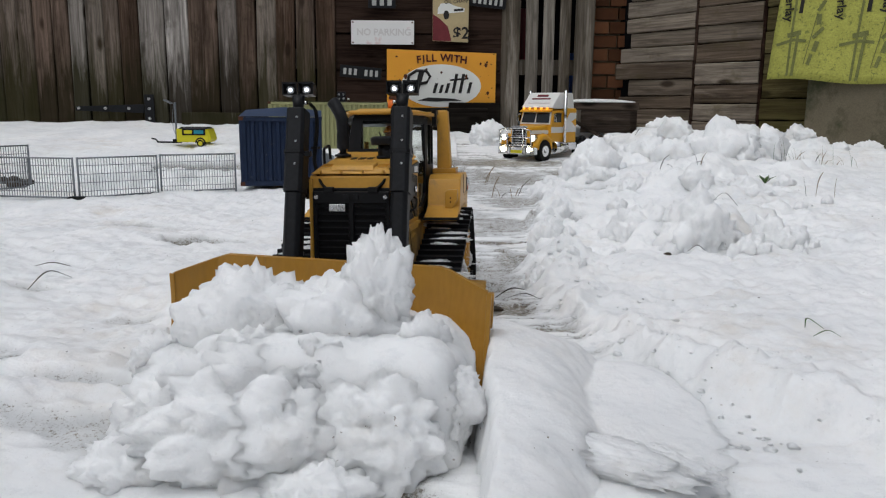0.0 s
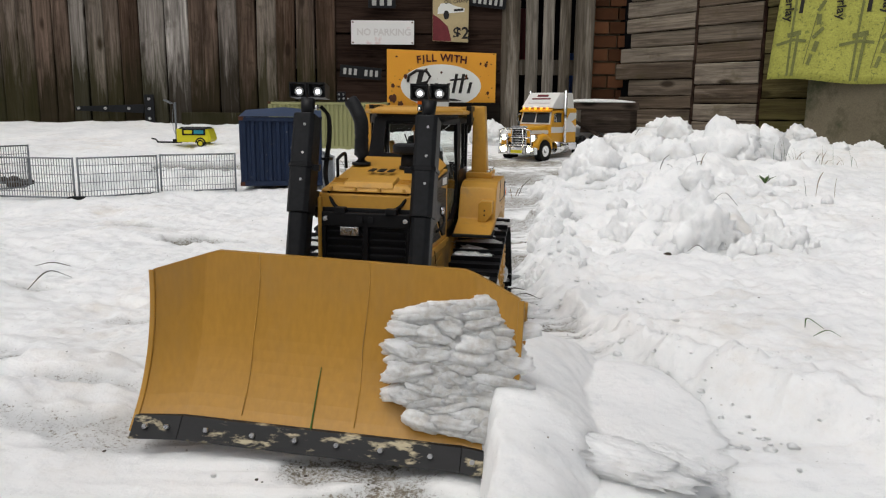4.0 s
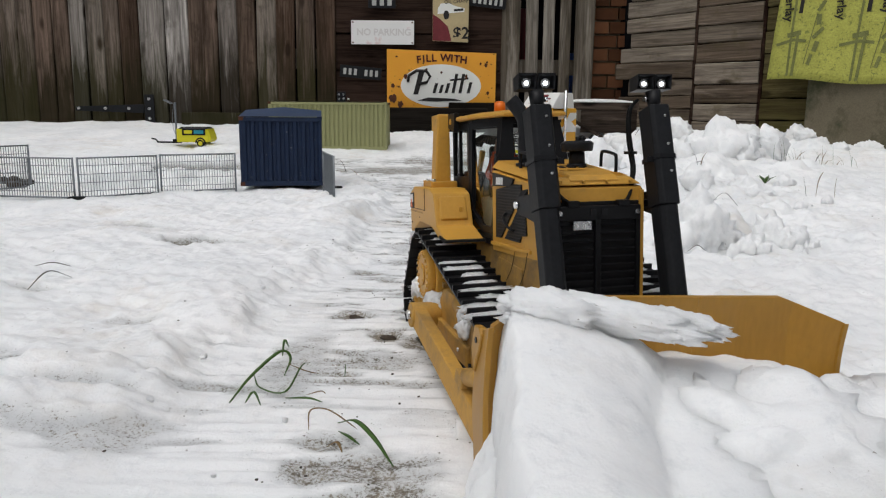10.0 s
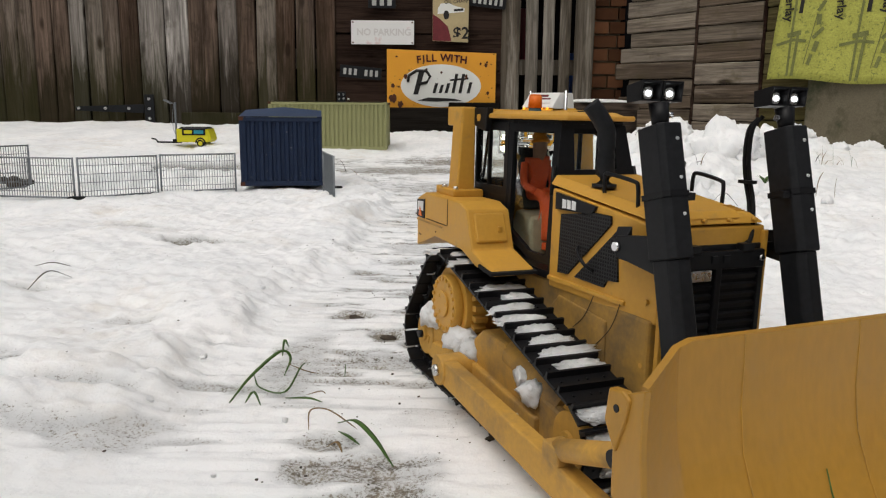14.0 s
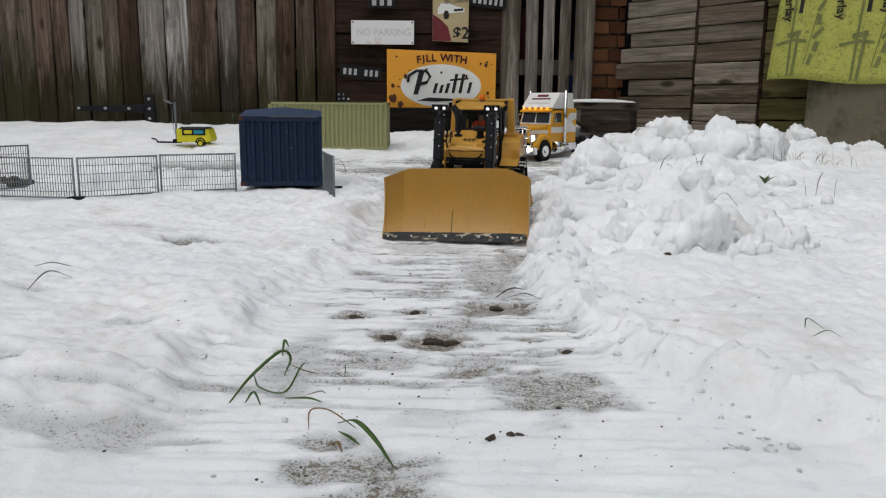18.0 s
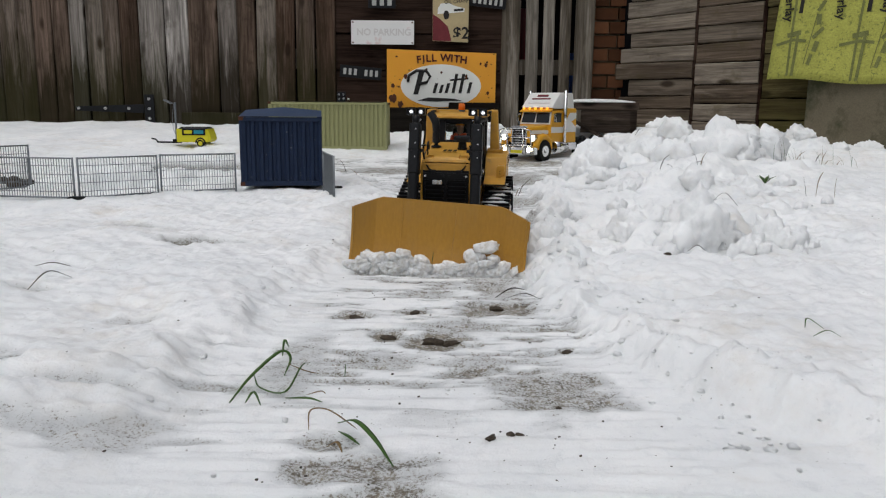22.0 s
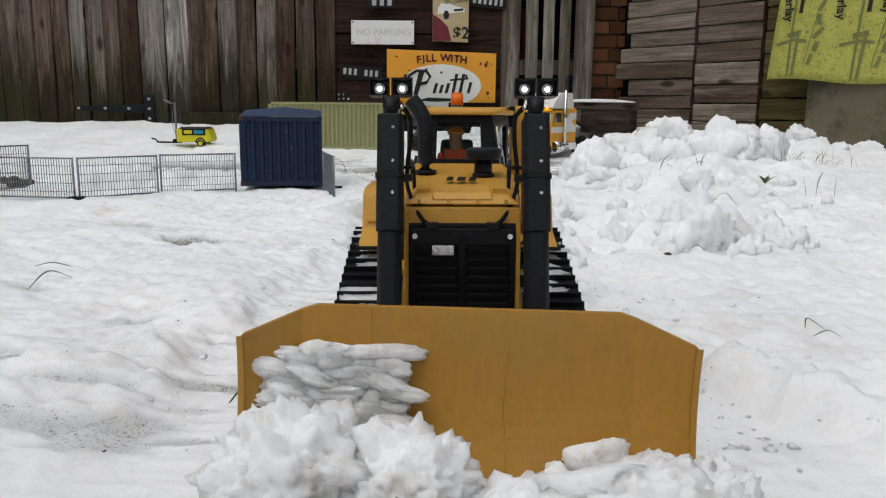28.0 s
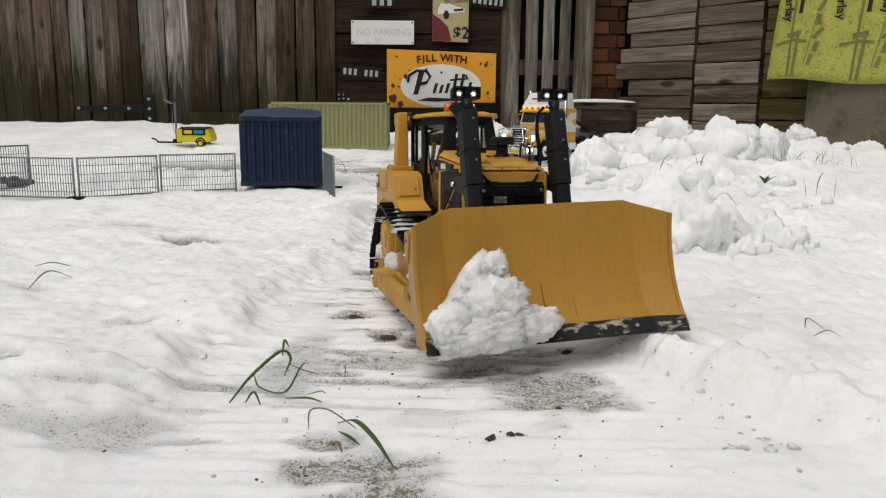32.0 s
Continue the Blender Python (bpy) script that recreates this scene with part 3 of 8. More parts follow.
def plank(parent, x0, x1, z0, z1, y, mat, thick=0.025, m=None):
    """One level plank."""
    w, h = x1 - x0, z1 - z0
    c = 0.004
    ring = [(0, -h / 2 + c), (0, h / 2 - c), (c, h / 2), (thick, h / 2), (thick, -h / 2), (c, -h / 2)]
    s = Shape()
    n = 5
    rows = []
    for k in range(n + 1):
        bow = random.uniform(-0.0016, 0.0016)
        rows.append([(-w / 2 + w * k / n, py, pz + bow) for py, pz in ring])
    s.put([p for r in rows for p in r], [(k * 6 + i, k * 6 + (i + 1) % 6, (k + 1) * 6 + (i + 1) % 6, (k + 1) * 6 + i) for k in range(n) for i in range(6)]
          + [tuple(range(6))[::-1], tuple(range(n * 6, n * 6 + 6))])
    base = Matrix.Translation(((x0 + x1) / 2, y, (z0 + z1) / 2)) @ pose(0, 0, 0, 0, random.uniform(-0.5, 0.5), 0)
    return part("plank", s, mat, parent, at=(m @ base) if m else base)


def build_back_fence():
    fence = thing("wall_back_left", "tall weathered grey board fence, damp and mossy at the foot", "fence", kind="structure")
    edges = [-2.058]
    while edges[0] > -4.5:
        edges.insert(0, edges[0] - random.uniform(0.11, 0.17))
    far = len(edges) - 1
    edges += [-1.971, -1.896, -1.809, -1.733, -1.657, -1.576, -1.5, -1.412, -1.294, -1.184, -1.045, -0.956, -0.868, -0.776, -0.687, -0.598, -0.507]
    tones = [random.choice((BOARD_MID, BOARD_DRAB, BOARD_GREY)) for _ in range(far)] + [BOARD_MID, BOARD_MID, BOARD_DRAB, BOARD_DRAB, BOARD_GREY, BOARD_MID, BOARD_MID, BOARD_DRAB, BOARD_GREY, BOARD_PALE, BOARD_DRAB, BOARD_PALE, BOARD_DRAB, BOARD_MID, BOARD_DRAB, BOARD_MID, BOARD_DRAB]
    for a, b, tone in zip(edges, edges[1:], tones):
        board(fence, a + 0.002, b - 0.002, 0.06 + random.uniform(0, 0.03), 1.75 + random.uniform(-0.03, 0.03), BACK_Y + random.uniform(-0.006, 0.008), tone, tilt=random.uniform(-0.5, 0.5))
    for z in (0.45, 1.3):
        part("rail", Shape().box((-2.55, BACK_Y + 0.05, z), (4.1, 0.05, 0.09)), BOARD_GREY, fence, bevel=0.004)
    # unseen near-black sheet added so the gaps between boards look shaded
    part("backing", Shape().box((-2.2, BACK_Y + 0.10, 0.9), (5.0, 0.02, 1.7)), SHADE_BLACK, fence)
    hinge = thing("strap_hinge", "black iron strap hinge bolted to the board fence", "hinge", pose(-1.53, BACK_Y - 0.012, 0.215))
    part("strap", Shape().front([(-0.19, -0.012), (0.13, -0.020), (0.13, 0.020), (-0.19, 0.008)], -0.006, 0.0), BLACK_MATT, hinge, bevel=0.001)
    part("hinge_plate", Shape().box((0.155, -0.003, 0.0), (0.045, 0.008, 0.13)), BLACK_MATT, hinge, bevel=0.001)
    for x, z in ((-0.175, 0), (-0.05, 0.0), (0.06, 0.0), (0.155, 0.045), (0.155, -0.045), (0.155, 0.0)):
        part("bolt", Shape().rod((x, -0.004, z), (x, -0.010, z), 0.007, n=10), STEEL, hinge)
    foot = thing("loose_board", "short mossy board leaning at the fence foot", "board", pose(-1.05, BACK_Y - 0.03, 0.13))
    part("board", Shape().box((0, 0, 0.02), (0.34, 0.02, 0.10)), BOARD_GREY, foot, bevel=0.003)

    panel = thing("wall_back_middle", "dark brown panel of wide level planks", "fence", kind="structure")
    z = 0.08
    for h in (0.17, 0.15, 0.165, 0.16, 0.155, 0.16, 0.16, 0.15, 0.16, 0.17, 0.16):
        plank(panel, -0.503, 0.262, z, z + h - 0.005, BACK_Y + 0.004 + random.uniform(0, 0.006), BOARD_BROWN)
        z += h
    for x in (-0.5, 0.245):
        part("post", Shape().box((x, BACK_Y + 0.06, 0.9), (0.08, 0.07, 1.8)), BOARD_BROWN, panel, bevel=0.004)
    sl = thing("timber_sleeper", "black timber sleeper on edge below the enamel sign", "sleeper", pose(0.0, BACK_Y - 0.07, 0.11))
    part("beam", Shape().box((-0.03, 0, 0.055), (0.46, 0.09, 0.13)).box((0.14, 0.045, 0.07), (0.24, 0.04, 0.15)), SLEEPER, sl, bevel=0.006)

    gate = thing("slatted_gate", "gate of pale grey upright slats with dark gaps", "gate", pose(0, BACK_Y, 0))
    for a, b in ((0.262, 0.348), (0.372, 0.428), (0.452, 0.502), (0.528, 0.578), (0.602, 0.690)):
        board(gate, a, b, 0.09, 1.7, random.uniform(-0.004, 0.004), SLAT_WOOD, tilt=random.uniform(-0.3, 0.3))
    for zz in (0.42, 1.25):
        part("rail", Shape().box((0.476, 0.045, zz), (0.43, 0.03, 0.07)), SLAT_WOOD, gate, bevel=0.003)
    # near-black box added behind the gate; its colour carries the shade between slats
    shed = thing("wall_shed", "shed behind the gate, its inner shade painted near-black", "shed", kind="structure")
    part("back_wall", Shape().box((0.5, 4.7, 0.9), (2.6, 0.05, 1.9)), SHADE_BLACK, shed)
    part("side_wall", Shape().box((-0.1, 4.2, 0.9), (0.05, 1.0, 1.9)), SHADE_BLACK, shed)
    part("roof", Shape().box((0.5, 4.2, 1.88), (2.6, 1.2, 0.05)), SHADE_BLACK, shed)
    bin_ = thing("blue_container", "blue plastic drum standing in the dark shed", "drum", pose(0.72, 4.15, 0.1))
    part("body", Shape().rod((0, 0, 0), (0, 0, 0.42), 0.11, n=24), BLUE_SHEET, bin_, bevel=0.01)
    can = thing("red_can", "dull red metal can on the shed shelf", "can", pose(0.42, 4.2, 0.45))
    part("body", Shape().rod((0, 0, 0), (0, 0, 0.3), 0.07, n=20), material("dull_red", (0.12, 0.02, 0.025), 0.5), can, bevel=0.006)
    shelf = thing("shed_shelf", "shed shelf in the same near-black as the painted shade", "shelf", pose(0.5, 4.2, 0.0))
    part("top", Shape().box((0, 0, 0.435), (0.8, 0.3, 0.03)), SHADE_BLACK, shelf)
    for x in (-0.38, 0.38):
        part("leg", Shape().box((x, 0, 0.26), (0.04, 0.25, 0.32)), SHADE_BLACK, shelf)

    pier = thing("wall_pier", "narrow pier of weathered orange-brown bricks", "brick pier", kind="structure")
    part("core", Shape().box((0.765, 3.80, 0.9), (0.17, 0.22, 1.8)), CONCRETE, pier)
    me = Shape().box((0, 0, 0), (0.135, 0.04, 0.052)).mesh("brick")
    me.materials.append(BRICK)
    for k in range(28):
        for j in (0, 1):
            part("brick", me, None, pier, at=(0.70 + j * 0.142 + (0.04 if k % 2 else 0), 3.69 + random.uniform(-0.004, 0.004), 0.11 + k * 0.062))


SIDE = Matrix.Translation((0.80, 3.62, 0.0)) @ pose(0, 0, 0, 0, 0, -50.3)


def build_side_wall():
    wall = thing("wall_right", "wall of worn level planks in bays parted by dark strips", "fence", kind="structure")
    for a, b, hs in ((0.0, 0.40, (0.078, 0.066, 0.070, 0.062, 0.072)), (0.415, 0.70, (0.092, 0.074, 0.071, 0.076)), (0.715, 0.93, (0.090, 0.080, 0.084))):
        z, k = 0.02, 0
        while z < 1.6:
            h = hs[k % len(hs)] + random.uniform(-0.006, 0.006)
            plank(wall, a + (random.choice((0.0, 0.02, 0.05, 0.07)) if a == 0.0 else 0.0), b, z, z + h - 0.004, random.uniform(0, 0.012), BOARD_OLIVE if a > 0.7 else BOARD_SIDE, m=SIDE)
            z, k = z + h, k + 1
    # narrow dark brown strips stand in for the shaded gaps between bays
    for x in (0.407, 0.708):
        part("post", Shape().box((x, 0.03, 0.8), (0.012, 0.05, 1.64)), BOARD_BROWN, wall, at=SIDE, bevel=0.003)
    # added near-black sheet: shade behind the planks put into colour
    part("backing", Shape().box((1.3, 0.09, 0.8), (2.8, 0.05, 1.66)), SHADE_BLACK, wall, at=SIDE)
    slab = thing("concrete_slab", "damp brown concrete gravel board standing in the snow", "concrete slab", SIDE @ Matrix.Translation((1.12, -0.02, 0.02)))
    part("slab", Shape().box((0, 0, 0.18), (0.40, 0.05, 0.42)), CONCRETE, slab, bevel=0.006)
    post = thing("concrete_post", "dark damp concrete fence post", "post", SIDE @ Matrix.Translation((1.36, -0.03, 0.0)))
    part("shaft", Shape().box((0, 0, 0.6), (0.08, 0.09, 1.3)), CONCRETE, post, bevel=0.006)


build_back_fence()
build_side_wall()

# ---- the model bulldozer ----
PIVOT = Vector((0.0, 0.02, 0.035))
TRUNNION = Vector((0.0488, -0.1064, 0.1423))
IDLER_F, IDLER_R, SPROCKET = (-0.115, 0.034, 0.026), (0.108, 0.034, 0.026), (0.0635, 0.0703, 0.037)
SHOES = 46


def track_loop():
    """The chain's line round front idler, rear idler and sprocket: straight runs and arcs."""
    circles = [IDLER_F, IDLER_R, SPROCKET]
    turns = []
    for (y1, z1, r1), (y2, z2, r2) in zip(circles, circles[1:] + circles[:1]):
        turns.append(math.atan2(z2 - z1, y2 - y1) + math.asin((r1 - r2) / math.hypot(y2 - y1, z2 - z1)))
    runs = []
    for k in range(3):
        (y1, z1, r1), (y2, z2, r2), a = circles[k], circles[(k + 1) % 3], turns[k]
        p = Vector((y1 + r1 * math.sin(a), z1 - r1 * math.cos(a)))
        q = Vector((y2 + r2 * math.sin(a), z2 - r2 * math.cos(a)))
        runs.append(("line", (q - p).length, p, a, None))
        b = turns[(k + 1) % 3]
        while b < a:
            b += math.tau
        runs.append(("arc", r2 * (b - a), (y2, z2, r2), a, b))
    return runs, sum(r[1] for r in runs)


LOOP, LOOP_LENGTH = track_loop()


def on_loop(s):
    s %= LOOP_LENGTH
    for kind, length, p, a, b in LOOP:
        if s <= length:
            if kind == "line":
                return p.x + math.cos(a) * s, p.y + math.sin(a) * s, a
            t = a + (b - a) * s / length
            return p[0] + p[2] * math.sin(t), p[1] - p[2] * math.cos(t), t
        s -= length
    return on_loop(0.0)


def shoe_pose(side, s):
    y, z, a = on_loop(s)
    return Matrix.Translation((side * 0.068, y, z)) @ Matrix.Rotation(a, 4, "X")


def build_dozer():
    dz = thing("bulldozer", "yellow toy bulldozer with black tracks and a wide blade", "toy bulldozer")
    # hull and engine
    hull = Shape()
    hull.side([(-0.124, 0.036), (-0.124, 0.102), (0.05, 0.104), (0.09, 0.10), (0.10, 0.05), (0.07, 0.03), (-0.10, 0.028)], -0.039, 0.039)
    part("hull", hull, HULL_MUD, dz, "muddy yellow hull sides", bevel=0.002)
    for sd in (-1, 1):
        part("inspection_panel", Shape().side([(-0.085, 0.048), (-0.085, 0.092), (-0.03, 0.096), (-0.018, 0.084), (-0.03, 0.062), (-0.05, 0.048)], sd * 0.0385, sd * 0.0405), HULL_MUD, dz, bevel=0.0012)
    hood = Shape()
    w = [(-0.1265, 0.0366, 0.100, 0.1545), (-0.04, 0.0410, 0.100, 0.163)]
    low = [(-0.0366, -0.1265, 0.100), (0.0366, -0.1265, 0.100), (0.0418, -0.0185, 0.100), (-0.0418, -0.0185, 0.100)]
    high = [(-0.0366, -0.1265, 0.1545), (0.0366, -0.1265, 0.1545), (0.0418, -0.0185, 0.1665), (-0.0418, -0.0185, 0.1665)]
    hood.hull(low, high)
    part("engine_housing", hood, YELLOW, dz, bevel=0.0012)
    top = Shape()
    top.hull([(-0.0360, -0.1275, 0.1558), (0.0360, -0.1275, 0.1558), (0.0405, -0.0120, 0.1685), (-0.0405, -0.0120, 0.1685)],
             [(-0.0290, -0.1235, 0.1612), (0.0290, -0.1235, 0.1612), (0.0330, -0.0070, 0.1745), (-0.0330, -0.0070, 0.1745)])
    part("hood", top, YELLOW, dz, bevel=0.0016)
    part("hood_ridge", Shape().hull([(-0.019, -0.1262, 0.1590), (0.019, -0.1262, 0.1590), (0.019, -0.104, 0.1640), (-0.019, -0.104, 0.1640)],
                                    [(-0.018, -0.1225, 0.1632), (0.018, -0.1225, 0.1632), (0.018, -0.104, 0.1660), (-0.018, -0.104, 0.1660)]), YELLOW, dz, bevel=0.0008)
    for sd in (-1, 1):
        for k in range(5):
            y = -0.117 + k * 0.0026
            part("hood_louvre", Shape().box((sd * 0.0245, y, 0.1618 + k * 0.0004), (0.009, 0.0011, 0.0016)), YELLOW, dz)
    for k in range(4):
        x = -0.027 + k * 0.018
        part("hood_bolt", Shape().rod((x, -0.1262, 0.1584), (x, -0.1292, 0.1584), 0.0011, n=8), YELLOW, dz)
    for x0, x1 in ((-0.0100, -0.0048), (-0.0030, 0.0034), (0.0050, 0.0105)):
        part("hood_mark", Shape().hull([(x0, -0.0880, 0.1677), (x1 - 0.0008, -0.0880, 0.1677), (x1, -0.0785, 0.1691), (x0 + 0.0012, -0.0785, 0.1691)],
                                       [(x0, -0.0880, 0.1682), (x1 - 0.0008, -0.0880, 0.1682), (x1, -0.0785, 0.1696), (x0 + 0.0012, -0.0785, 0.1696)]), BLACK, dz, "plain black mark on the hood")
    # radiator guard
    grille = part("radiator_grille", Shape().box((0, -0.1275, 0.086), (0.0665, 0.004, 0.108)), BLACK, dz, "black slatted radiator grille", bevel=0.0008)
    part("top_bar", Shape().box((0, -0.1305, 0.1365), (0.0655, 0.004, 0.0105)), BLACK, grille, bevel=0.0008)
    part("centre_bar", Shape().box((0, -0.1305, 0.085), (0.0042, 0.004, 0.104)), BLACK, grille, bevel=0.0006)
    for sd in (-1, 1):
        part("edge_bar", Shape().box((sd * 0.0312, -0.1300, 0.083), (0.003, 0.0035, 0.098)), BLACK, grille)
        for k in range(16):
            part("slat", Shape().box((sd * 0.0160, -0.1298, 0.1265 - k * 0.0056), (0.0262, 0.0022, 0.0030), Matrix.Rotation(radians(25), 3, "X")), BLACK, grille)
        part("guard_edge", Shape().box((sd * 0.0349, -0.1283, 0.096), (0.0030, 0.0035, 0.112)), YELLOW, dz, bevel=0.0006)
        part("guard_bolt", Shape().rod((sd * 0.0294, -0.1315, 0.1371), (sd * 0.0294, -0.1345, 0.1371), 0.0017, n=10), STEEL, dz, "bright screw head")
        part("socket", Shape().box((sd * 0.0042, -0.1330, 0.1372), (0.0042, 0.0012, 0.0042)), BLACK_MATT, grille)
    part("plate", Shape().box((-0.0120, -0.1318, 0.1280), (0.0138, 0.0014, 0.0062)), STEEL, grille, "small bright plate behind the slats", bevel=0.0004)
    # hull sides: mesh-covered openings, dark strip with a plain mark
    for sd in (-1, 1):
        def skew(outline, out):
            return [(sd * (0.0366 + 0.0060 * (y + 0.1265) / 0.1100 + out), y, z) for y, z in outline]
        a = [(-0.0320, 0.1510), (-0.0680, 0.1560), (-0.0830, 0.1560), (-0.0838, 0.1510), (-0.0415, 0.1125), (-0.0310, 0.1120)]
        b = [(-0.0895, 0.1480), (-0.0930, 0.1180), (-0.0828, 0.1170), (-0.0800, 0.1120), (-0.0500, 0.1125)]
        for outline in (a, b):
            part("side_grille", Shape().hull(skew(outline, -0.001), skew(outline, 0.0011)), MESH, dz, "black perforated side grille")
        strip = [(-0.0250, 0.1645), (-0.0690, 0.1600), (-0.0645, 0.1545), (-0.0255, 0.1535)]
        part("side_strip", Shape().hull(skew(strip, -0.001), skew(strip, 0.0014)), BLACK, dz, bevel=0.0003)
        mark = [(-0.0330, 0.1615), (-0.0480, 0.1600), (-0.0480, 0.1550), (-0.0330, 0.1548)]
        for y0 in (-0.0340, -0.0392, -0.0444):
            mark = [(y0, 0.1610), (y0 - 0.0040, 0.1606), (y0 - 0.0040, 0.1552), (y0, 0.1550)]
            part("side_mark", Shape().hull(skew(mark, 0.001), skew(mark, 0.0018)), WHITE_MARK, dz, "plain white mark")
        part("seam_rib", Shape().hull(skew([(-0.100, 0.1050), (-0.100, 0.1080), (-0.02, 0.1080), (-0.02, 0.1050)], -0.001), skew([(-0.100, 0.1050), (-0.100, 0.1080), (-0.02, 0.1080), (-0.02, 0.1050)], 0.0016)), YELLOW, dz, bevel=0.0005)
        for line in ([(-0.0985, 0.1060), (-0.0945, 0.0960), (-0.0880, 0.0860), (-0.0727, 0.0714)], [(-0.0711, 0.1045), (-0.0660, 0.0950), (-0.0603, 0.0874), (-0.0500, 0.0790)]):
            part("panel_seam", Shape().tube(curve_points([(sd * 0.0406, y, z) for y, z in line], 4), 0.0003, 5), TWIG, dz, "dark curved seam in the hull side")
        for z in (0.112, 0.075):
            part("side_bolt", Shape().rod((sd * 0.037, -0.119, z), (sd * 0.0392, -0.119, z), 0.0016, n=10), YELLOW, dz)
        part("door_handle", Shape().tube(curve_points([(sd * 0.041, -0.052, 0.133), (sd * 0.0455, -0.058, 0.130), (sd * 0.0455, -0.066, 0.124), (sd * 0.041, -0.070, 0.120)]), 0.0011), BLACK, dz)
        part("handrail", Shape().tube(curve_points([(sd * 0.0335, -0.066, 0.168), (sd * 0.0340, -0.066, 0.1775), (sd * 0.0340, -0.070, 0.1800), (sd * 0.0320, -0.092, 0.1775), (sd * 0.0315, -0.096, 0.1745), (sd * 0.0310, -0.0965, 0.162)], 5), 0.0013), BLACK, dz)
    # stack and air cleaner
    part("exhaust_pipe", Shape().tube([(-0.0247, -0.0523, 0.166)] + curve_points([(-0.0247, -0.0523, 0.172), (-0.0247, -0.0520, 0.200), (-0.0262, -0.0515, 0.208), (-0.0310, -0.0490, 0.2165), (-0.0350, -0.0475, 0.2215)], 5), 0.0058, 16)
         .rod((-0.0247, -0.0523, 0.1700), (-0.0247, -0.0523, 0.1722), 0.0078), BLACK_MATT, dz)
    pre = part("air_cleaner", Shape().rod((0.0162, -0.0590, 0.168), (0.0162, -0.0590, 0.181), 0.0066, 0.0060, 18).rod((0.0162, -0.0590, 0.168), (0.0162, -0.0590, 0.1708), 0.0076, n=18), BLACK_MATT, dz)
    part("cap", Shape().rod((0.0162, -0.0590, 0.1805), (0.0162, -0.0590, 0.1870), 0.0122, 0.0132, 26).rod((0.0162, -0.0590, 0.1870), (0.0162, -0.0590, 0.1885), 0.0132, 0.0105, 26), BLACK_MATT, pre, bevel=0.0008)
    build_cab(dz)
    # fenders, tank and roll bar
    for sd in (-1, 1):
        fen = Shape()
        fen.side([(0.137, 0.1040), (0.137, 0.1440), (0.120, 0.1500), (0.052, 0.1500), (0.037, 0.1455), (0.026, 0.1180), (-0.008, 0.1080), (-0.008, 0.1055), (0.020, 0.1075), (0.045, 0.1150), (0.098, 0.1170)], sd * 0.0452, sd * 0.0792)
        f = part("fender", fen, YELLOW, dz, bevel=0.0012)
        pad = Shape().box((sd * 0.0628, 0.0015, 0.1085), (0.036, 0.0205, 0.0022), Matrix.Rotation(radians(7), 3, "X"))
        part("step_pad", pad, GRIP, f, "black gritty step pad")
        part("panel_seam", Shape().box((sd * 0.0793, 0.072, 0.1395), (0.0006, 0.0005, 0.0200)).box((sd * 0.0793, 0.094, 0.1290), (0.0006, 0.044, 0.0005)), TWIG, f, "thin dark seam between the fender panels")
        for y, z in ((0.128, 0.1140), (0.131, 0.1145), (0.095, 0.1210)):
            part("rivet", Shape().rod((sd * 0.0790, y, z), (sd * 0.0797, y, z), 0.0006, n=6), TWIG, f)
        part("rear_strip", Shape().side([(0.1372, 0.1255), (0.1372, 0.1268), (0.082, 0.1268), (0.082, 0.1255)], sd * 0.0789, sd * 0.0796), YELLOW_DIRTY, f)
        part("badge", Shape().side([(0.1365, 0.1285), (0.1365, 0.1430), (0.1195, 0.1445), (0.1195, 0.1285)], sd * 0.0789, sd * 0.0799), BLACK, f, "black badge with a plain pale mark and red corner")
        part("badge_mark", Shape().side([(0.1340, 0.1345), (0.1340, 0.1415), (0.1220, 0.1425), (0.1220, 0.1345)], sd * 0.0798, sd * 0.0803), WHITE_MARK, f)
        part("badge_mark", Shape().side([(0.1280, 0.1375), (0.1310, 0.1300), (0.1240, 0.1300)], sd * 0.0802, sd * 0.0807), AMBER, f)
        if sd > 0:
            part("front_box", Shape().front([(0.0640, 0.1160), (0.0640, 0.1330), (0.0670, 0.1350), (0.0770, 0.1350), (0.0770, 0.1240), (0.0715, 0.1160)], 0.019, 0.036), YELLOW, f, bevel=0.001)
            for z in (0.1225, 0.1265):
                part("bolt", Shape().rod((0.0700, 0.0192, z), (0.0700, 0.0183, z), 0.0008, n=8), BLACK, f)
        else:
            part("front_cover", Shape().box((-0.0625, 0.0316, 0.1330), (0.0250, 0.0030, 0.0220), Matrix.Rotation(radians(-21.8), 3, "X")), YELLOW, f, bevel=0.0014)
            part("latch", Shape().box((-0.0560, 0.0292, 0.1320), (0.0030, 0.0022, 0.0042)), YELLOW, f, bevel=0.0005)
        post = part("roll_bar_post", Shape().hull([(sd * 0.0485, 0.090, 0.150), (sd * 0.0645, 0.090, 0.150), (sd * 0.0645, 0.108, 0.150), (sd * 0.0485, 0.108, 0.150)],
                                                  [(sd * 0.0485, 0.092, 0.2195), (sd * 0.0600, 0.092, 0.2195), (sd * 0.0600, 0.110, 0.2195), (sd * 0.0485, 0.110, 0.2195)]), YELLOW, dz, bevel=0.0016)
        part("post_head", Shape().box((sd * 0.0522, 0.1110, 0.2120), (0.0125, 0.0300, 0.0150)), YELLOW, post, bevel=0.0012)
        part("post_foot", Shape().box((sd * 0.0570, 0.098, 0.1525), (0.0260, 0.0300, 0.0060)), YELLOW, post, bevel=0.0012)
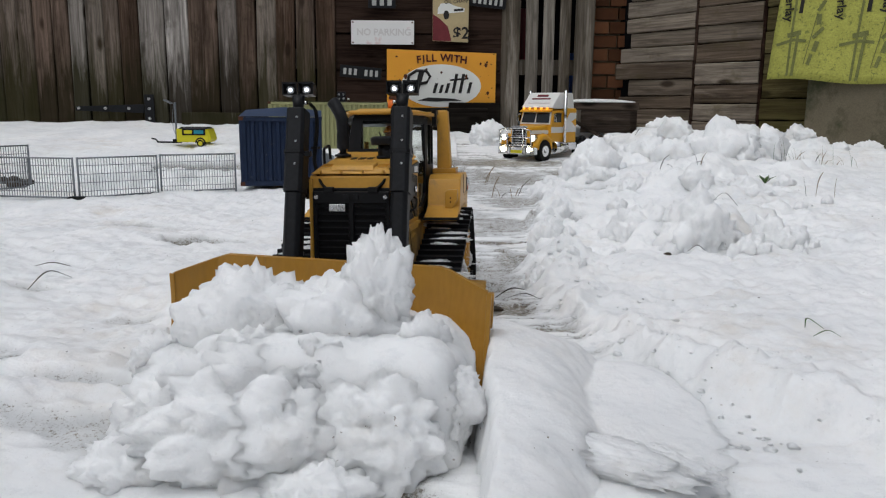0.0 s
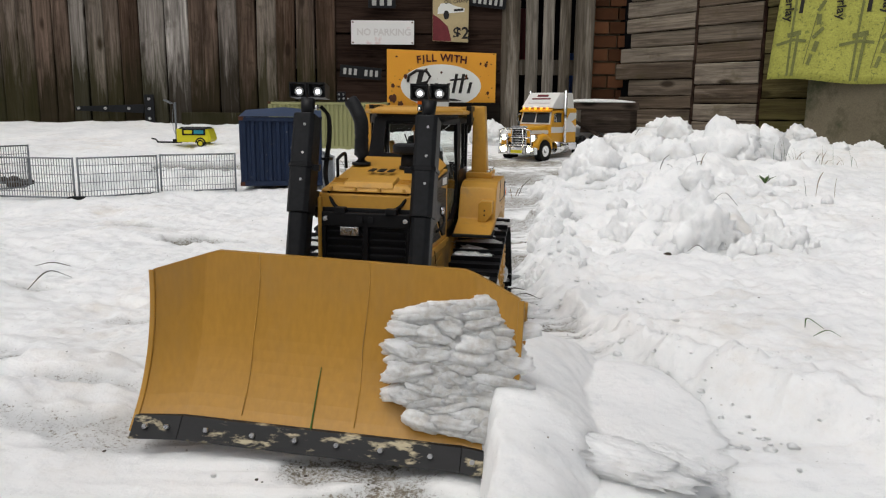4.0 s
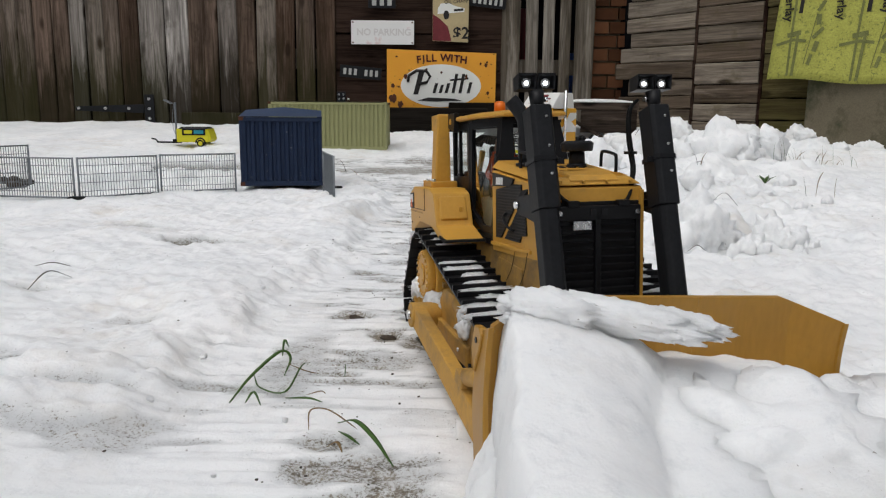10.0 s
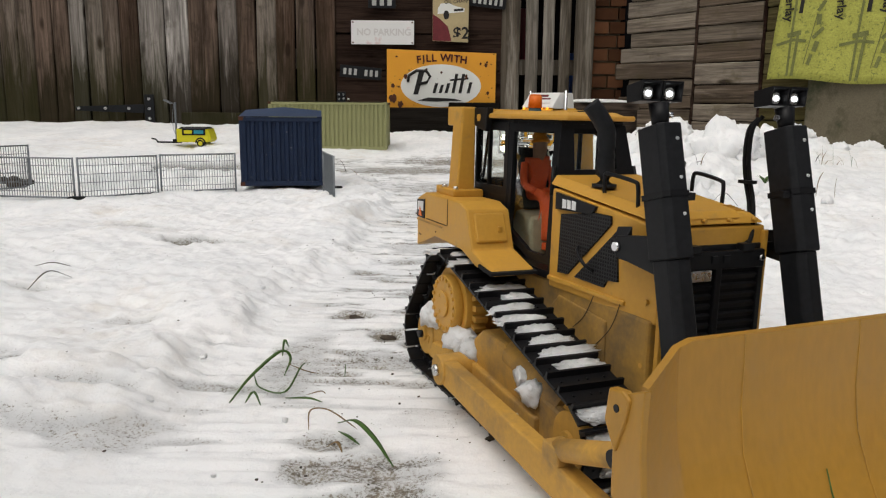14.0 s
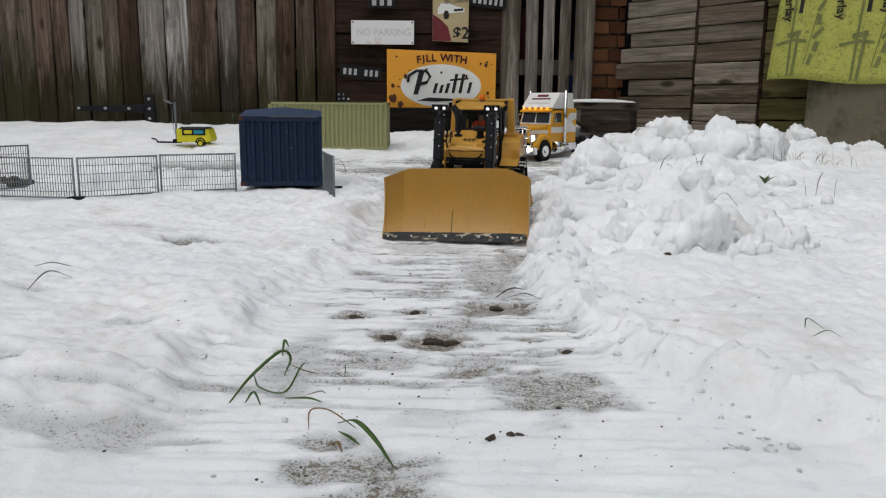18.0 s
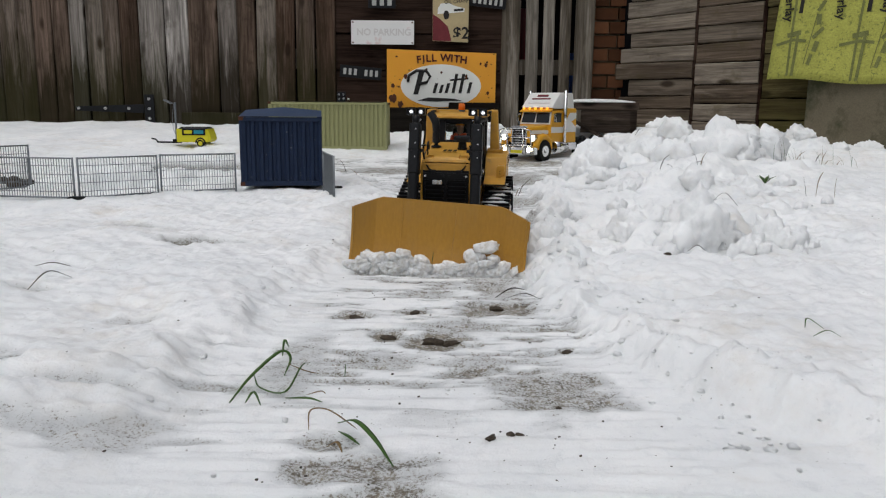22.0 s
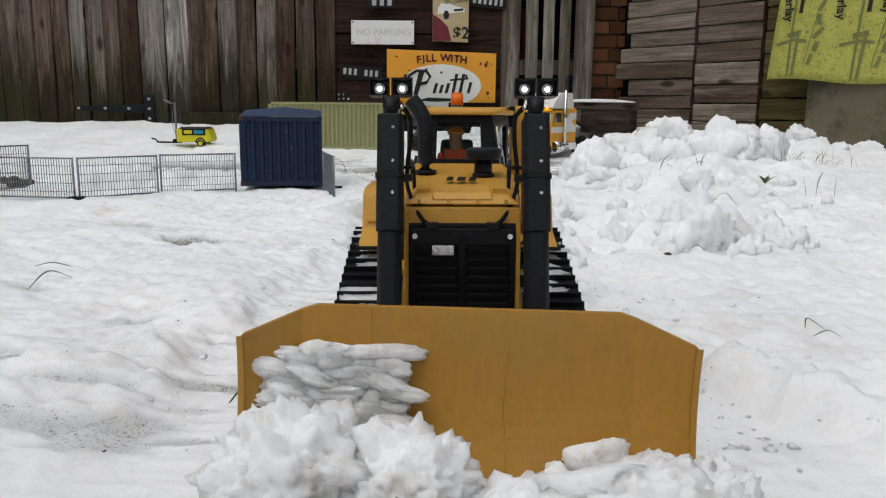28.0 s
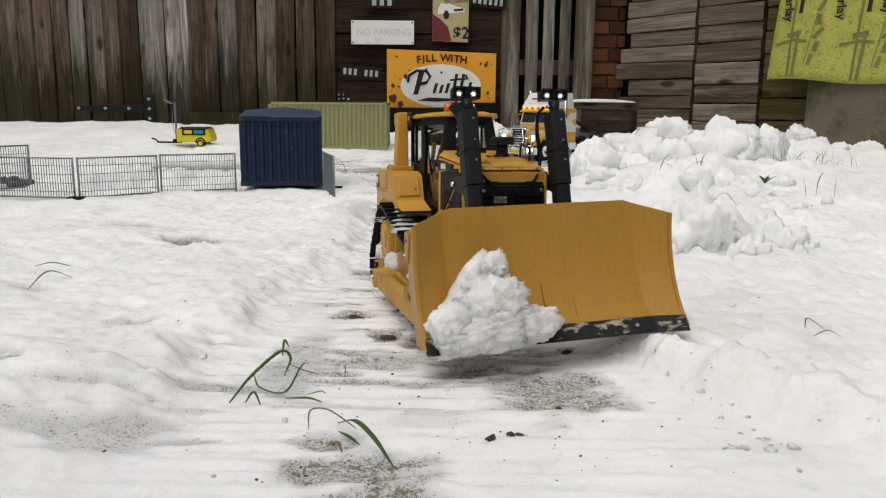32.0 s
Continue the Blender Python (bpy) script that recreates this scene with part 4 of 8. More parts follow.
        for y in (0.087, 0.1095):
            part("foot_bolt", Shape().rod((sd * 0.0665, y, 0.155), (sd * 0.0665, y, 0.1578), 0.0020, n=8), STEEL, post)
        part("filler_cap", Shape().rod((sd * 0.066, 0.119, 0.149), (sd * 0.066, 0.119, 0.156), 0.0035, n=14), YELLOW, f)
        arm = part("roof_bracket", Shape().side([(0.094, 0.2190), (0.068, 0.2190), (0.072, 0.2010), (0.094, 0.2060)], sd * 0.0450, sd * 0.0500), BLACK, dz, bevel=0.0006)
        part("roof_bracket_eye", Shape().rod((sd * 0.0495, 0.083, 0.2115), (sd * 0.0508, 0.083, 0.2115), 0.0028, n=14), YELLOW, arm)
    part("roll_bar_beam", Shape().box((0, 0.1160, 0.2130), (0.0920, 0.0150, 0.0110)), YELLOW, dz, bevel=0.0014)
    part("rear_tank", Shape().side([(0.135, 0.075), (0.135, 0.146), (0.082, 0.148), (0.082, 0.090)], -0.0448, 0.0448), YELLOW, dz, bevel=0.002)
    # track gear
    for sd in (-1, 1):
        fr = Shape()
        fr.side([(-0.105, 0.022), (-0.105, 0.046), (-0.060, 0.050), (-0.030, 0.066), (0.004, 0.066), (0.030, 0.046), (0.100, 0.044), (0.104, 0.024), (0.07, 0.016), (-0.08, 0.016)], sd * 0.052, sd * 0.080)
        frame_ = part("track_frame", fr, YELLOW_DIRTY, dz, "muddy yellow track frame", bevel=0.003)
        part("frame_guard", Shape().side([(-0.080, 0.018), (-0.080, 0.034), (0.010, 0.040), (0.085, 0.034), (0.095, 0.020)], sd * 0.079, sd * 0.084), YELLOW_DIRTY, frame_, bevel=0.0015)
        part("recoil_tube", Shape().rod((sd * 0.070, -0.030, 0.058), (sd * 0.070, -0.095, 0.044), 0.011, 0.009, 18), YELLOW_DIRTY, frame_)
        for k in range(5):
            y = -0.075 + k * 0.0375
            part("roller", Shape().rod((sd * 0.054, y, 0.0145), (sd * 0.082, y, 0.0145), 0.0088, n=16), BLACK_MATT, frame_)
        for y in (-0.06, 0.0, 0.06):
            part("guard_bolt", Shape().rod((sd * 0.084, y, 0.028), (sd * 0.0852, y, 0.028), 0.0018, n=8), STEEL, frame_)
        part("final_drive", Shape().rod((sd * 0.040, SPROCKET[0], SPROCKET[1]), (sd * 0.066, SPROCKET[0], SPROCKET[1]), 0.024, n=24), YELLOW_DIRTY, dz)
        for k, (y, z, r) in enumerate(((0.035, 0.048, 0.013), (0.022, 0.044, 0.010), (0.060, 0.040, 0.008), (-0.070, 0.047, 0.009), (-0.055, 0.052, 0.007), (0.098, 0.052, 0.010))):
            part("packed_snow", clump_mesh("packed_snow", (r * 0.7, r * 1.3, r), 240 + k + sd, 3, 0.6, freq=2.6), SNOW_DIRTY, frame_, "snow packed on the track frame", at=(sd * (0.079 + 0.002 * (k % 2)), y, z))
        wheels = []
        for (y, z, r), nm in ((IDLER_F, "front_idler"), (IDLER_R, "rear_idler")):
            s = Shape().rod((sd * 0.061, 0, 0), (sd * 0.075, 0, 0), r - 0.004, n=28).rod((sd * 0.056, 0, 0), (sd * 0.0815, 0, 0), r - 0.009, n=28).rod((sd * 0.054, 0, 0), (sd * 0.084, 0, 0), 0.006, n=12)
            s.box((sd * 0.0818, 0.009, 0), (0.001, 0.003, 0.006))
            wheels.append(part(nm, s, YELLOW_DIRTY, dz, at=(0, y, z), bevel=0.001))
            part("axle_bolt", Shape().rod((sd * 0.083, 0, 0), (sd * 0.0875, 0, 0), 0.0032, n=6), BLACK_MATT, wheels[-1])
        s = Shape().rod((sd * 0.060, 0, 0), (sd * 0.0775, 0, 0), 0.0285, n=32).rod((sd * 0.0775, 0, 0), (sd * 0.0845, 0, 0), 0.0232, 0.0222, 32).rod((sd * 0.0845, 0, 0), (sd * 0.0862, 0, 0), 0.0105, n=24)
        sp = part("sprocket", s, YELLOW, dz, "yellow sprocket hub ringed with bolts", at=(0, SPROCKET[0], SPROCKET[1]), bevel=0.0008)
        wheels.append(sp)
        for k in range(20):
            a = k * math.tau / 20
            part("hub_bolt", Shape().rod((sd * 0.0840, math.cos(a) * 0.0193, math.sin(a) * 0.0193), (sd * 0.0858, math.cos(a) * 0.0193, math.sin(a) * 0.0193), 0.0017, n=7), YELLOW, sp)
        for k in range(3):
            a = k * math.tau / 3 + 0.4
            part("hub_bolt", Shape().rod((sd * 0.0860, math.cos(a) * 0.0072, math.sin(a) * 0.0072), (sd * 0.0868, math.cos(a) * 0.0072, math.sin(a) * 0.0072), 0.0014, n=7), YELLOW, sp)
        teeth = Shape()
        for k in range(25):
            a = k * math.tau / 25
            c, n_ = math.cos(a), math.sin(a)
            teeth.box((sd * 0.068, c * 0.0315, n_ * 0.0315), (0.010, 0.006, 0.004), Matrix.Rotation(a, 3, "X"))
        part("tooth_ring", teeth, YELLOW_DIRTY, sp)
        DOZER_WHEELS[sd] = wheels
    # shoes
    s = Shape()
    s.side([(-0.0062, -0.0005), (-0.0062, -0.0022), (-0.0048, -0.0024), (-0.0046, -0.0062), (-0.0030, -0.0062), (-0.0026, -0.0024), (0.0068, -0.0022), (0.0068, -0.0005)], -0.0215, 0.0215)
    for x in (-0.008, 0.008):
        s.box((x, 0, 0.0018), (0.0030, 0.0125, 0.0046))
        s.rod((x - 0.004, 0.005, 0.0018), (x + 0.004, 0.005, 0.0018), 0.0018, n=6)
    for x in (-0.0145, -0.003, 0.003, 0.0145):
        s.rod((x, 0.002, -0.0022), (x, 0.002, -0.0032), 0.0009, n=6)
    shoe_mesh = s.mesh("track_shoe")
    shoe_mesh.materials.append(BLACK)
    for sd in (-1, 1):
        for k in range(SHOES):
            ob = part("track_shoe", shoe_mesh, None, dz, at=shoe_pose(sd, k * LOOP_LENGTH / SHOES))
            DOZER_SHOES.append((ob, sd, k * LOOP_LENGTH / SHOES))
    # snow lying on some shoes
    for i, (ob, sd, s0) in enumerate(DOZER_SHOES):
        if (i * 7919) % 10 < 8:
            w = 0.010 + 0.011 * ((i * 37) % 11) / 11
            part("snow_strip", clump_mesh("snow_strip", (w * 1.06, 0.0056, 0.0024), 100 + i, 5, 0.45, freq=3.4, boxy=3.2), SNOW, ob, "thin strip of snow caught on the shoe", at=(sd * 0.0022 * ((i * 13) % 7 - 3), 0.0026, -0.0026))
    # lift cylinders with work lamps
    for sd in (-1, 1):
        o = Vector((sd * TRUNNION.x, TRUNNION.y, TRUNNION.z))
        x = sd * 0.0440 - o.x
        lean = CYL_LEAN
        ax = Vector((0, -math.sin(lean), -math.cos(lean)))
        head = Vector((x, -0.1275, 0.2099)) - Vector((0, o.y, o.z))
        def down(d):
            return head + ax * d
        def square(d0, d1, wx, wy, c=0.3):
            rot = Matrix.Rotation(-lean, 3, "X")
            pts = []
            for d in (d0, d1):
                ctr = down(d)
                for px, py in ((-wx, -wy * (1 - c)), (-wx * (1 - c), -wy), (wx * (1 - c), -wy), (wx, -wy * (1 - c)), (wx, wy), (-wx, wy)):
                    pts.append(ctr + rot @ Vector((px, py, 0)))
            return Shape().hull(pts[:6], pts[6:])
        cyl = part("lift_cylinder", square(0.0, 0.036, 0.0078, 0.0095), BLACK_MATT, dz, "black lift cylinder with twin work lamps", at=o, bevel=0.0008)
        CYLINDERS.append((cyl, o))
        part("strap", square(0.0355, 0.0385, 0.0086, 0.0102), BLACK, cyl)
        part("strap_tail", Shape().box(down(0.037) + Vector((-sd * 0.0105, -0.004, 0)), (0.006, 0.004, 0.004)), BLACK, cyl)
        part("sleeve", square(0.038, 0.0705, 0.0080, 0.0098, 0.35), BLACK_MATT, cyl, bevel=0.0008)
        part("barrel", square(0.0700, 0.158, 0.0071, 0.0084, 0.45), BLACK_MATT, cyl, bevel=0.0012)
        part("pale_scuff", Shape().box(down(0.134) + Vector((0.001, -0.0072, 0)), (0.0028, 0.0012, 0.012), Matrix.Rotation(-lean, 3, "X")), BEIGE, cyl, "bare pale scuff on the barrel", bevel=0.0005)
        part("rod_eye", Shape().rod(down(0.150) + Vector((-0.009, 0, 0)), down(0.150) + Vector((0.009, 0, 0)), 0.007, n=16), BLACK, cyl)
        part("trunnion_arm", Shape().hull([(x, -0.004, -0.009), (x, 0.010, -0.009), (x, 0.010, 0.010), (x, -0.004, 0.012)], [(0, -0.004, -0.004), (0, 0.006, -0.004), (0, 0.006, 0.005), (0, -0.004, 0.005)])
             .side([(-0.036, -0.010), (0.002, -0.006), (0.005, 0.0), (0.002, 0.006), (-0.034, 0.011)], -sd * 0.004, sd * 0.0015), BLACK_MATT, cyl, bevel=0.0006)
        part("trunnion_bolt", Shape().rod((sd * 0.0012, 0, 0), (sd * 0.0042, 0, 0), 0.0030, 0.0026, 12), CHROME, cyl)
        for d in (0.006, 0.026, 0.045):
            part("screw", Shape().rod(down(d) + Vector((0.002, -0.0092, 0)), down(d) + Vector((0.002, -0.0106, 0)), 0.0010, n=8), STEEL, cyl)
        part("lamp_stalk", Shape().rod(down(0.002) + Vector((0, 0.0, 0)), (x, -0.0185, 0.0790), 0.0042, 0.0055, 12), BLACK, cyl)
        part("stalk_screw", Shape().rod((x - sd * 0.0050, -0.0195, 0.0735), (x - sd * 0.0078, -0.0205, 0.0735), 0.0017, n=8), CHROME, cyl)
        tilt = Matrix.Rotation(radians(-6), 3, "X")
        for k in (-1, 1):
            c = Vector((sd * 0.0441 - o.x + k * 0.0069, -0.0200, 0.0850))
            box = Shape()
            hw, hh = 0.0064, 0.0058
            outer = [(-hw, 0, -hh * 0.8), (hw, 0, -hh * 0.8), (hw, -0.002, hh), (-hw, -0.002, hh)]
            backo = [(-hw * 0.85, 0.013, -hh * 0.8), (hw * 0.85, 0.013, -hh * 0.8), (hw * 0.85, 0.013, hh * 0.8), (-hw * 0.85, 0.013, hh * 0.8)]
            rim = [(p[0] * 0.86, p[1], p[2] * 0.80) for p in outer]
            deep = [(p[0] * 0.72, p[1] + 0.0052, p[2] * 0.66) for p in outer]
            pts = [c + tilt @ Vector(p) for p in outer + backo + rim + deep]
            box.put(pts, [(0, 1, 5, 4), (1, 2, 6, 5), (2, 3, 7, 6), (3, 0, 4, 7), (4, 5, 6, 7), (0, 8, 9, 1), (1, 9, 10, 2), (2, 10, 11, 3), (3, 11, 8, 0),
                          (8, 12, 13, 9), (9, 13, 14, 10), (10, 14, 15, 11), (11, 15, 12, 8), (12, 15, 14, 13)])
            part("lamp_housing", box, BLACK, cyl)
            q = c + tilt @ Vector((0, 0.0030, -0.0003))
            part("lamp_reflector", Shape().rod(q + Vector((0, 0.0004, 0)), q + Vector((0, -0.0010, 0)), 0.0030, 0.0033, 20), STEEL, cyl, "dull steel lamp reflector")
            part("lamp_lens", Shape().rod(q, q + Vector((0, -0.0020, 0)), 0.0020, 0.0014, 16), LENS_ON, cyl, "lit white lamp")
        hose = curve_points([(x - sd * 0.006, -0.006, 0.073), (x - sd * 0.0108, -0.004, 0.066), (x - sd * 0.0108, -0.003, 0.050), (x - sd * 0.0092, -0.004, 0.036), (x - sd * 0.0098, -0.009, 0.022), (x - sd * 0.018, -0.018, 0.005), (x - sd * 0.027, -0.023, -0.001)], 6)
        for k in (0, 1):
            part("hose", Shape().tube([p + Vector((0, -0.0030 * k, 0.0012 * k)) for p in hose], 0.0013, 8), RUBBER, cyl)
        part("hose_clip", Shape().box((x - sd * 0.0095, -0.0055, 0.036), (0.006, 0.009, 0.002)), BLACK, cyl)
        part("hose_block", Shape().box((sd * 0.019, -0.1310, 0.1432), (0.0085, 0.006, 0.0045)), BLACK, grille, bevel=0.0006)
    part("cross_bar", Shape().box((0, -0.1255, 0.1420), (0.088, 0.0045, 0.0050)), BLACK, grille, bevel=0.0006)
    build_blade(dz)
    return dz


def build_cab(dz):
    plan = [(-0.0255, 0.0010), (0.0255, 0.0010), (0.0405, 0.0440), (0.0405, 0.1040), (-0.0405, 0.1040), (-0.0405, 0.0440)]
    cab = part("cab", Shape().plan(plan, 0.2020, 0.2115), BLACK, dz, "black cab frame with clear panes", bevel=0.0012)
    part("cab_floor", Shape().plan([(-0.040, -0.016), (0.040, -0.016), (0.041, 0.103), (-0.041, 0.103)], 0.1035, 0.1085), BLACK, cab)
    s = Shape()
    s.plan([(-0.0280, -0.0095), (0.0280, -0.0095), (0.0460, 0.0380), (0.0500, 0.0920), (-0.0500, 0.0920), (-0.0460, 0.0380)], 0.2112, 0.2150)
    roof = part("cab_roof", s, YELLOW, dz, bevel=0.0014)
    part("roof_crown", Shape().hull([(-0.023, -0.003, 0.2148), (0.023, -0.003, 0.2148), (0.039, 0.040, 0.2148), (0.041, 0.086, 0.2148), (-0.041, 0.086, 0.2148), (-0.039, 0.040, 0.2148)],
                                    [(-0.019, 0.003, 0.2172), (0.019, 0.003, 0.2172), (0.034, 0.042, 0.2172), (0.036, 0.082, 0.2172), (-0.036, 0.082, 0.2172), (-0.034, 0.042, 0.2172)]), YELLOW, roof, bevel=0.001)
    bea = part("beacon", Shape().rod((0, 0.085, 0.2160), (0, 0.085, 0.2205), 0.0052, n=18), BEACON_BASE, dz, "orange beacon on a blue-grey base")
    part("beacon_lens", Shape().rod((0, 0.085, 0.2200), (0, 0.085, 0.2295), 0.0056, 0.0052, 18).rod((0, 0.085, 0.2295), (0, 0.085, 0.2308), 0.0052, 0.0036, 18), AMBER, bea)

    def soft(loop, r, n=4):
        """The outline with its corners rounded."""
        out = []
        m = len(loop)
        for i, p in enumerate(loop):
            p, q0, q1 = Vector(p), Vector(loop[i - 1]), Vector(loop[(i + 1) % m])
            a0, a1 = p + (q0 - p).normalized() * r, p + (q1 - p).normalized() * r
            out += [a0 * (1 - k / n) ** 2 + p * 2 * (k / n) * (1 - k / n) + a1 * (k / n) ** 2 for k in range(n + 1)]
        return out

    def surround(name, outer, inner, place, thick, parent, r=0.003):
        """A window's surround with rounded inner corners, and its pane; place(a, z, d) sets a point in depth."""
        o, i = soft(outer, 0.0016), soft(inner, r)
        n = len(o)
        pts = [place(*p, 0.0) for p in o] + [place(*p, 0.0) for p in i] + [place(*p, thick) for p in o] + [place(*p, thick) for p in i]
        f = []
        for k in range(n):
            j = (k + 1) % n
            f += [(k, j, n + j, n + k), (2 * n + k, 3 * n + k, 3 * n + j, 2 * n + j), (k, 2 * n + k, 2 * n + j, j), (n + k, n + j, 3 * n + j, 3 * n + k)]
        ob = part(name, Shape().put(pts, f), BLACK, parent)
        pane = [(p - (sum((Vector(v) for v in inner), Vector((0, 0))) / len(inner))) * 1.04 + (sum((Vector(v) for v in inner), Vector((0, 0))) / len(inner)) for p in i]
        part("pane", Shape().hull([place(*p, thick * 0.45) for p in pane], [place(*p, thick * 0.55) for p in pane]), CLEAR, ob, "clear plastic pane")
        return ob

    for sd in (-1, 1):
        def oblique(u, z, d):
            """The door's plane: its front edge leans back and inwards towards the roof."""
            v = (z - 0.113) / 0.0955
            fore = Vector((-0.0407, -0.0180, 0)) + Vector((0.0145, 0.0180, 0)) * v
            aft = Vector((-0.0425, 0.0480, 0)) + Vector((0.0005, -0.0010, 0)) * v
            p = fore + (aft - fore) * u
            return Vector((-sd * (p.x + d * 0.95), p.y + d * 0.25, z))
        wall = lambda a, z, d: Vector((sd * (0.0424 - d), a, z))
        door = surround("door", [(1.0, 0.2085), (0.0, 0.2085), (0.0, 0.1130), (0.45, 0.1130), (1.0, 0.1270)], [(0.905, 0.2035), (0.115, 0.2035), (0.105, 0.1185), (0.46, 0.1185), (0.905, 0.1310)], oblique, 0.004, cab, r=0.02)
        part("door_grab", Shape().rod(oblique(0.045, 0.160, -0.0022), oblique(0.045, 0.180, -0.0022), 0.0013), BLACK, door)
        side = surround("side_window", [(0.1040, 0.2085), (0.0475, 0.2085), (0.0475, 0.1540), (0.1040, 0.1540)], [(0.1015, 0.2030), (0.0530, 0.2030), (0.0530, 0.1600), (0.1015, 0.1600)], wall, 0.004, cab)
        part("mullion", Shape().hull([wall(0.0790, 0.158, 0.0), wall(0.0815, 0.158, 0.0), wall(0.0815, 0.158, 0.003), wall(0.0790, 0.158, 0.003)], [wall(0.0790, 0.205, 0.0), wall(0.0815, 0.205, 0.0), wall(0.0815, 0.205, 0.003), wall(0.0790, 0.205, 0.003)]), BLACK, side)
        part("rear_strut", Shape().tube([(sd * 0.0385, 0.088, 0.203), (sd * 0.0385, 0.097, 0.160)], 0.0012), BLACK, cab)
        part("side_panel", Shape().hull([wall(0.0475, 0.107, 0.0), wall(0.1040, 0.107, 0.0), wall(0.1040, 0.107, 0.004), wall(0.0475, 0.107, 0.004)], [wall(0.0475, 0.1545, 0.0), wall(0.1040, 0.1545, 0.0), wall(0.1040, 0.1545, 0.004), wall(0.0475, 0.1545, 0.004)]), BLACK, cab, bevel=0.0008)

    def front(u, z, d):
        """The windscreen's plane, narrower and further back at the roof; u from -1 to 1."""
        v = (z - 0.113) / 0.0955
        return Vector((u * (0.0407 - 0.0145 * v), -0.0180 + 0.0180 * v + d, z))
    part("front_panel", Shape().hull([front(-1, 0.107, 0.0), front(1, 0.107, 0.0), front(1, 0.107, 0.003), front(-1, 0.107, 0.003)], [front(-1, 0.1700, 0.0), front(1, 0.1700, 0.0), front(1, 0.1700, 0.003), front(-1, 0.1700, 0.003)]), BLACK, cab)
    surround("windscreen", [(-1.0, 0.2085), (1.0, 0.2085), (1.0, 0.1690), (-1.0, 0.1690)], [(-0.62, 0.2055), (0.62, 0.2055), (0.57, 0.1775), (-0.57, 0.1775)], front, 0.0035, cab, r=0.004)
    part("wiper", Shape().tube([(0.008, -0.0072, 0.178), (0.001, -0.0040, 0.194)], 0.0006), BLACK, cab)
    surround("rear_window", [(-0.0415, 0.2085), (0.0415, 0.2085), (0.0415, 0.1540), (-0.0415, 0.1540)], [(-0.0375, 0.2030), (0.0375, 0.2030), (0.0375, 0.1620), (-0.0375, 0.1620)], lambda u, z, d: Vector((u, 0.1040 - d, z)), 0.0035, cab)
    part("rear_panel", Shape().box((0, 0.1020, 0.131), (0.082, 0.003, 0.047)), BLACK, cab)
    part("inner_trim", Shape().side([(0.000, 0.1085), (0.000, 0.126), (0.052, 0.126), (0.062, 0.140), (0.090, 0.140), (0.090, 0.1085)], 0.008, 0.036), BEIGE, cab, "pale beige cab lining", bevel=0.001)
    part("console", Shape().side([(-0.004, 0.108), (-0.004, 0.150), (0.004, 0.152), (0.014, 0.124), (0.014, 0.108)], -0.020, 0.020), BEIGE, cab, bevel=0.002)
    part("seat_base", Shape().box((0, 0.060, 0.124), (0.044, 0.034, 0.030)), BEIGE, cab, bevel=0.003)
    part("seat_back", Shape().hull([(-0.018, 0.074, 0.139), (0.018, 0.074, 0.139), (0.018, 0.083, 0.139), (-0.018, 0.083, 0.139)], [(-0.014, 0.080, 0.190), (0.014, 0.080, 0.190), (0.014, 0.087, 0.190), (-0.014, 0.087, 0.190)]), SEAT_GREY, cab, "dark grey seat back", bevel=0.003)
    part("lever", Shape().rod((-0.028, 0.076, 0.160), (-0.026, 0.064, 0.184), 0.0018, 0.0026), BRASS, cab)
    part("lever_box", Shape().box((-0.030, 0.078, 0.155), (0.012, 0.022, 0.020)), BLACK, cab, bevel=0.002)
    # the seated toy figure: one plain mesh
    fig = Shape()
    fx, fy = -0.001, 0.027
    fig.hull([(fx - 0.0080, 0.040, 0.150), (fx + 0.0080, 0.040, 0.150), (fx + 0.0080, 0.053, 0.150), (fx - 0.0080, 0.053, 0.150)], [(fx - 0.0105, 0.042, 0.182), (fx + 0.0105, 0.042, 0.182), (fx + 0.0105, 0.053, 0.182), (fx - 0.0105, 0.053, 0.182)])
    for sd in (-1, 1):
        fig.tube(curve_points([(fx + sd * 0.006, 0.044, 0.152), (fx + sd * 0.008, 0.024, 0.153), (fx + sd * 0.008, 0.016, 0.146), (fx + sd * 0.008, 0.014, 0.120)], 4), 0.0050, 8)
        fig.tube(curve_points([(fx + sd * 0.0125, 0.048, 0.178), (fx + sd * 0.0155, 0.042, 0.162), (fx + sd * 0.0120, 0.028, 0.156)], 4), 0.0032, 8)
        fig.box((fx + sd * 0.008, 0.010, 0.1155), (0.007, 0.014, 0.006))
    body = part("toy_figure", fig, ORANGE, dz, "plain orange toy figure seated in the cab", bevel=0.0015)
    head = Shape().rod((fx, 0.047, 0.180), (fx, 0.046, 0.196), 0.0054, 0.0058, 14).rod((fx, 0.045, 0.1945), (fx, 0.0455, 0.1975), 0.0078, 0.0068, 16).rod((fx, 0.0455, 0.1975), (fx, 0.046, 0.2025), 0.0068, 0.0032, 16)
    fig2 = Shape()
    fig2.v, fig2.f, fig2.s = fig.v, fig.f, fig.s
    n1 = len(fig2.f)
    off = len(fig2.v)
    fig2.put(head.v, head.f, True)
    fig2.v = [(x, y + fy, z) for x, y, z in fig2.v]
    me = fig2.mesh("toy_figure")
    for m in (ORANGE, SKIN, HELMET):
        me.materials.append(m)
    n_head = 16
    for i, p in enumerate(me.polygons):
        if i >= n1:
            p.material_index = 1 if i < n1 + n_head else 2
    body.data = me


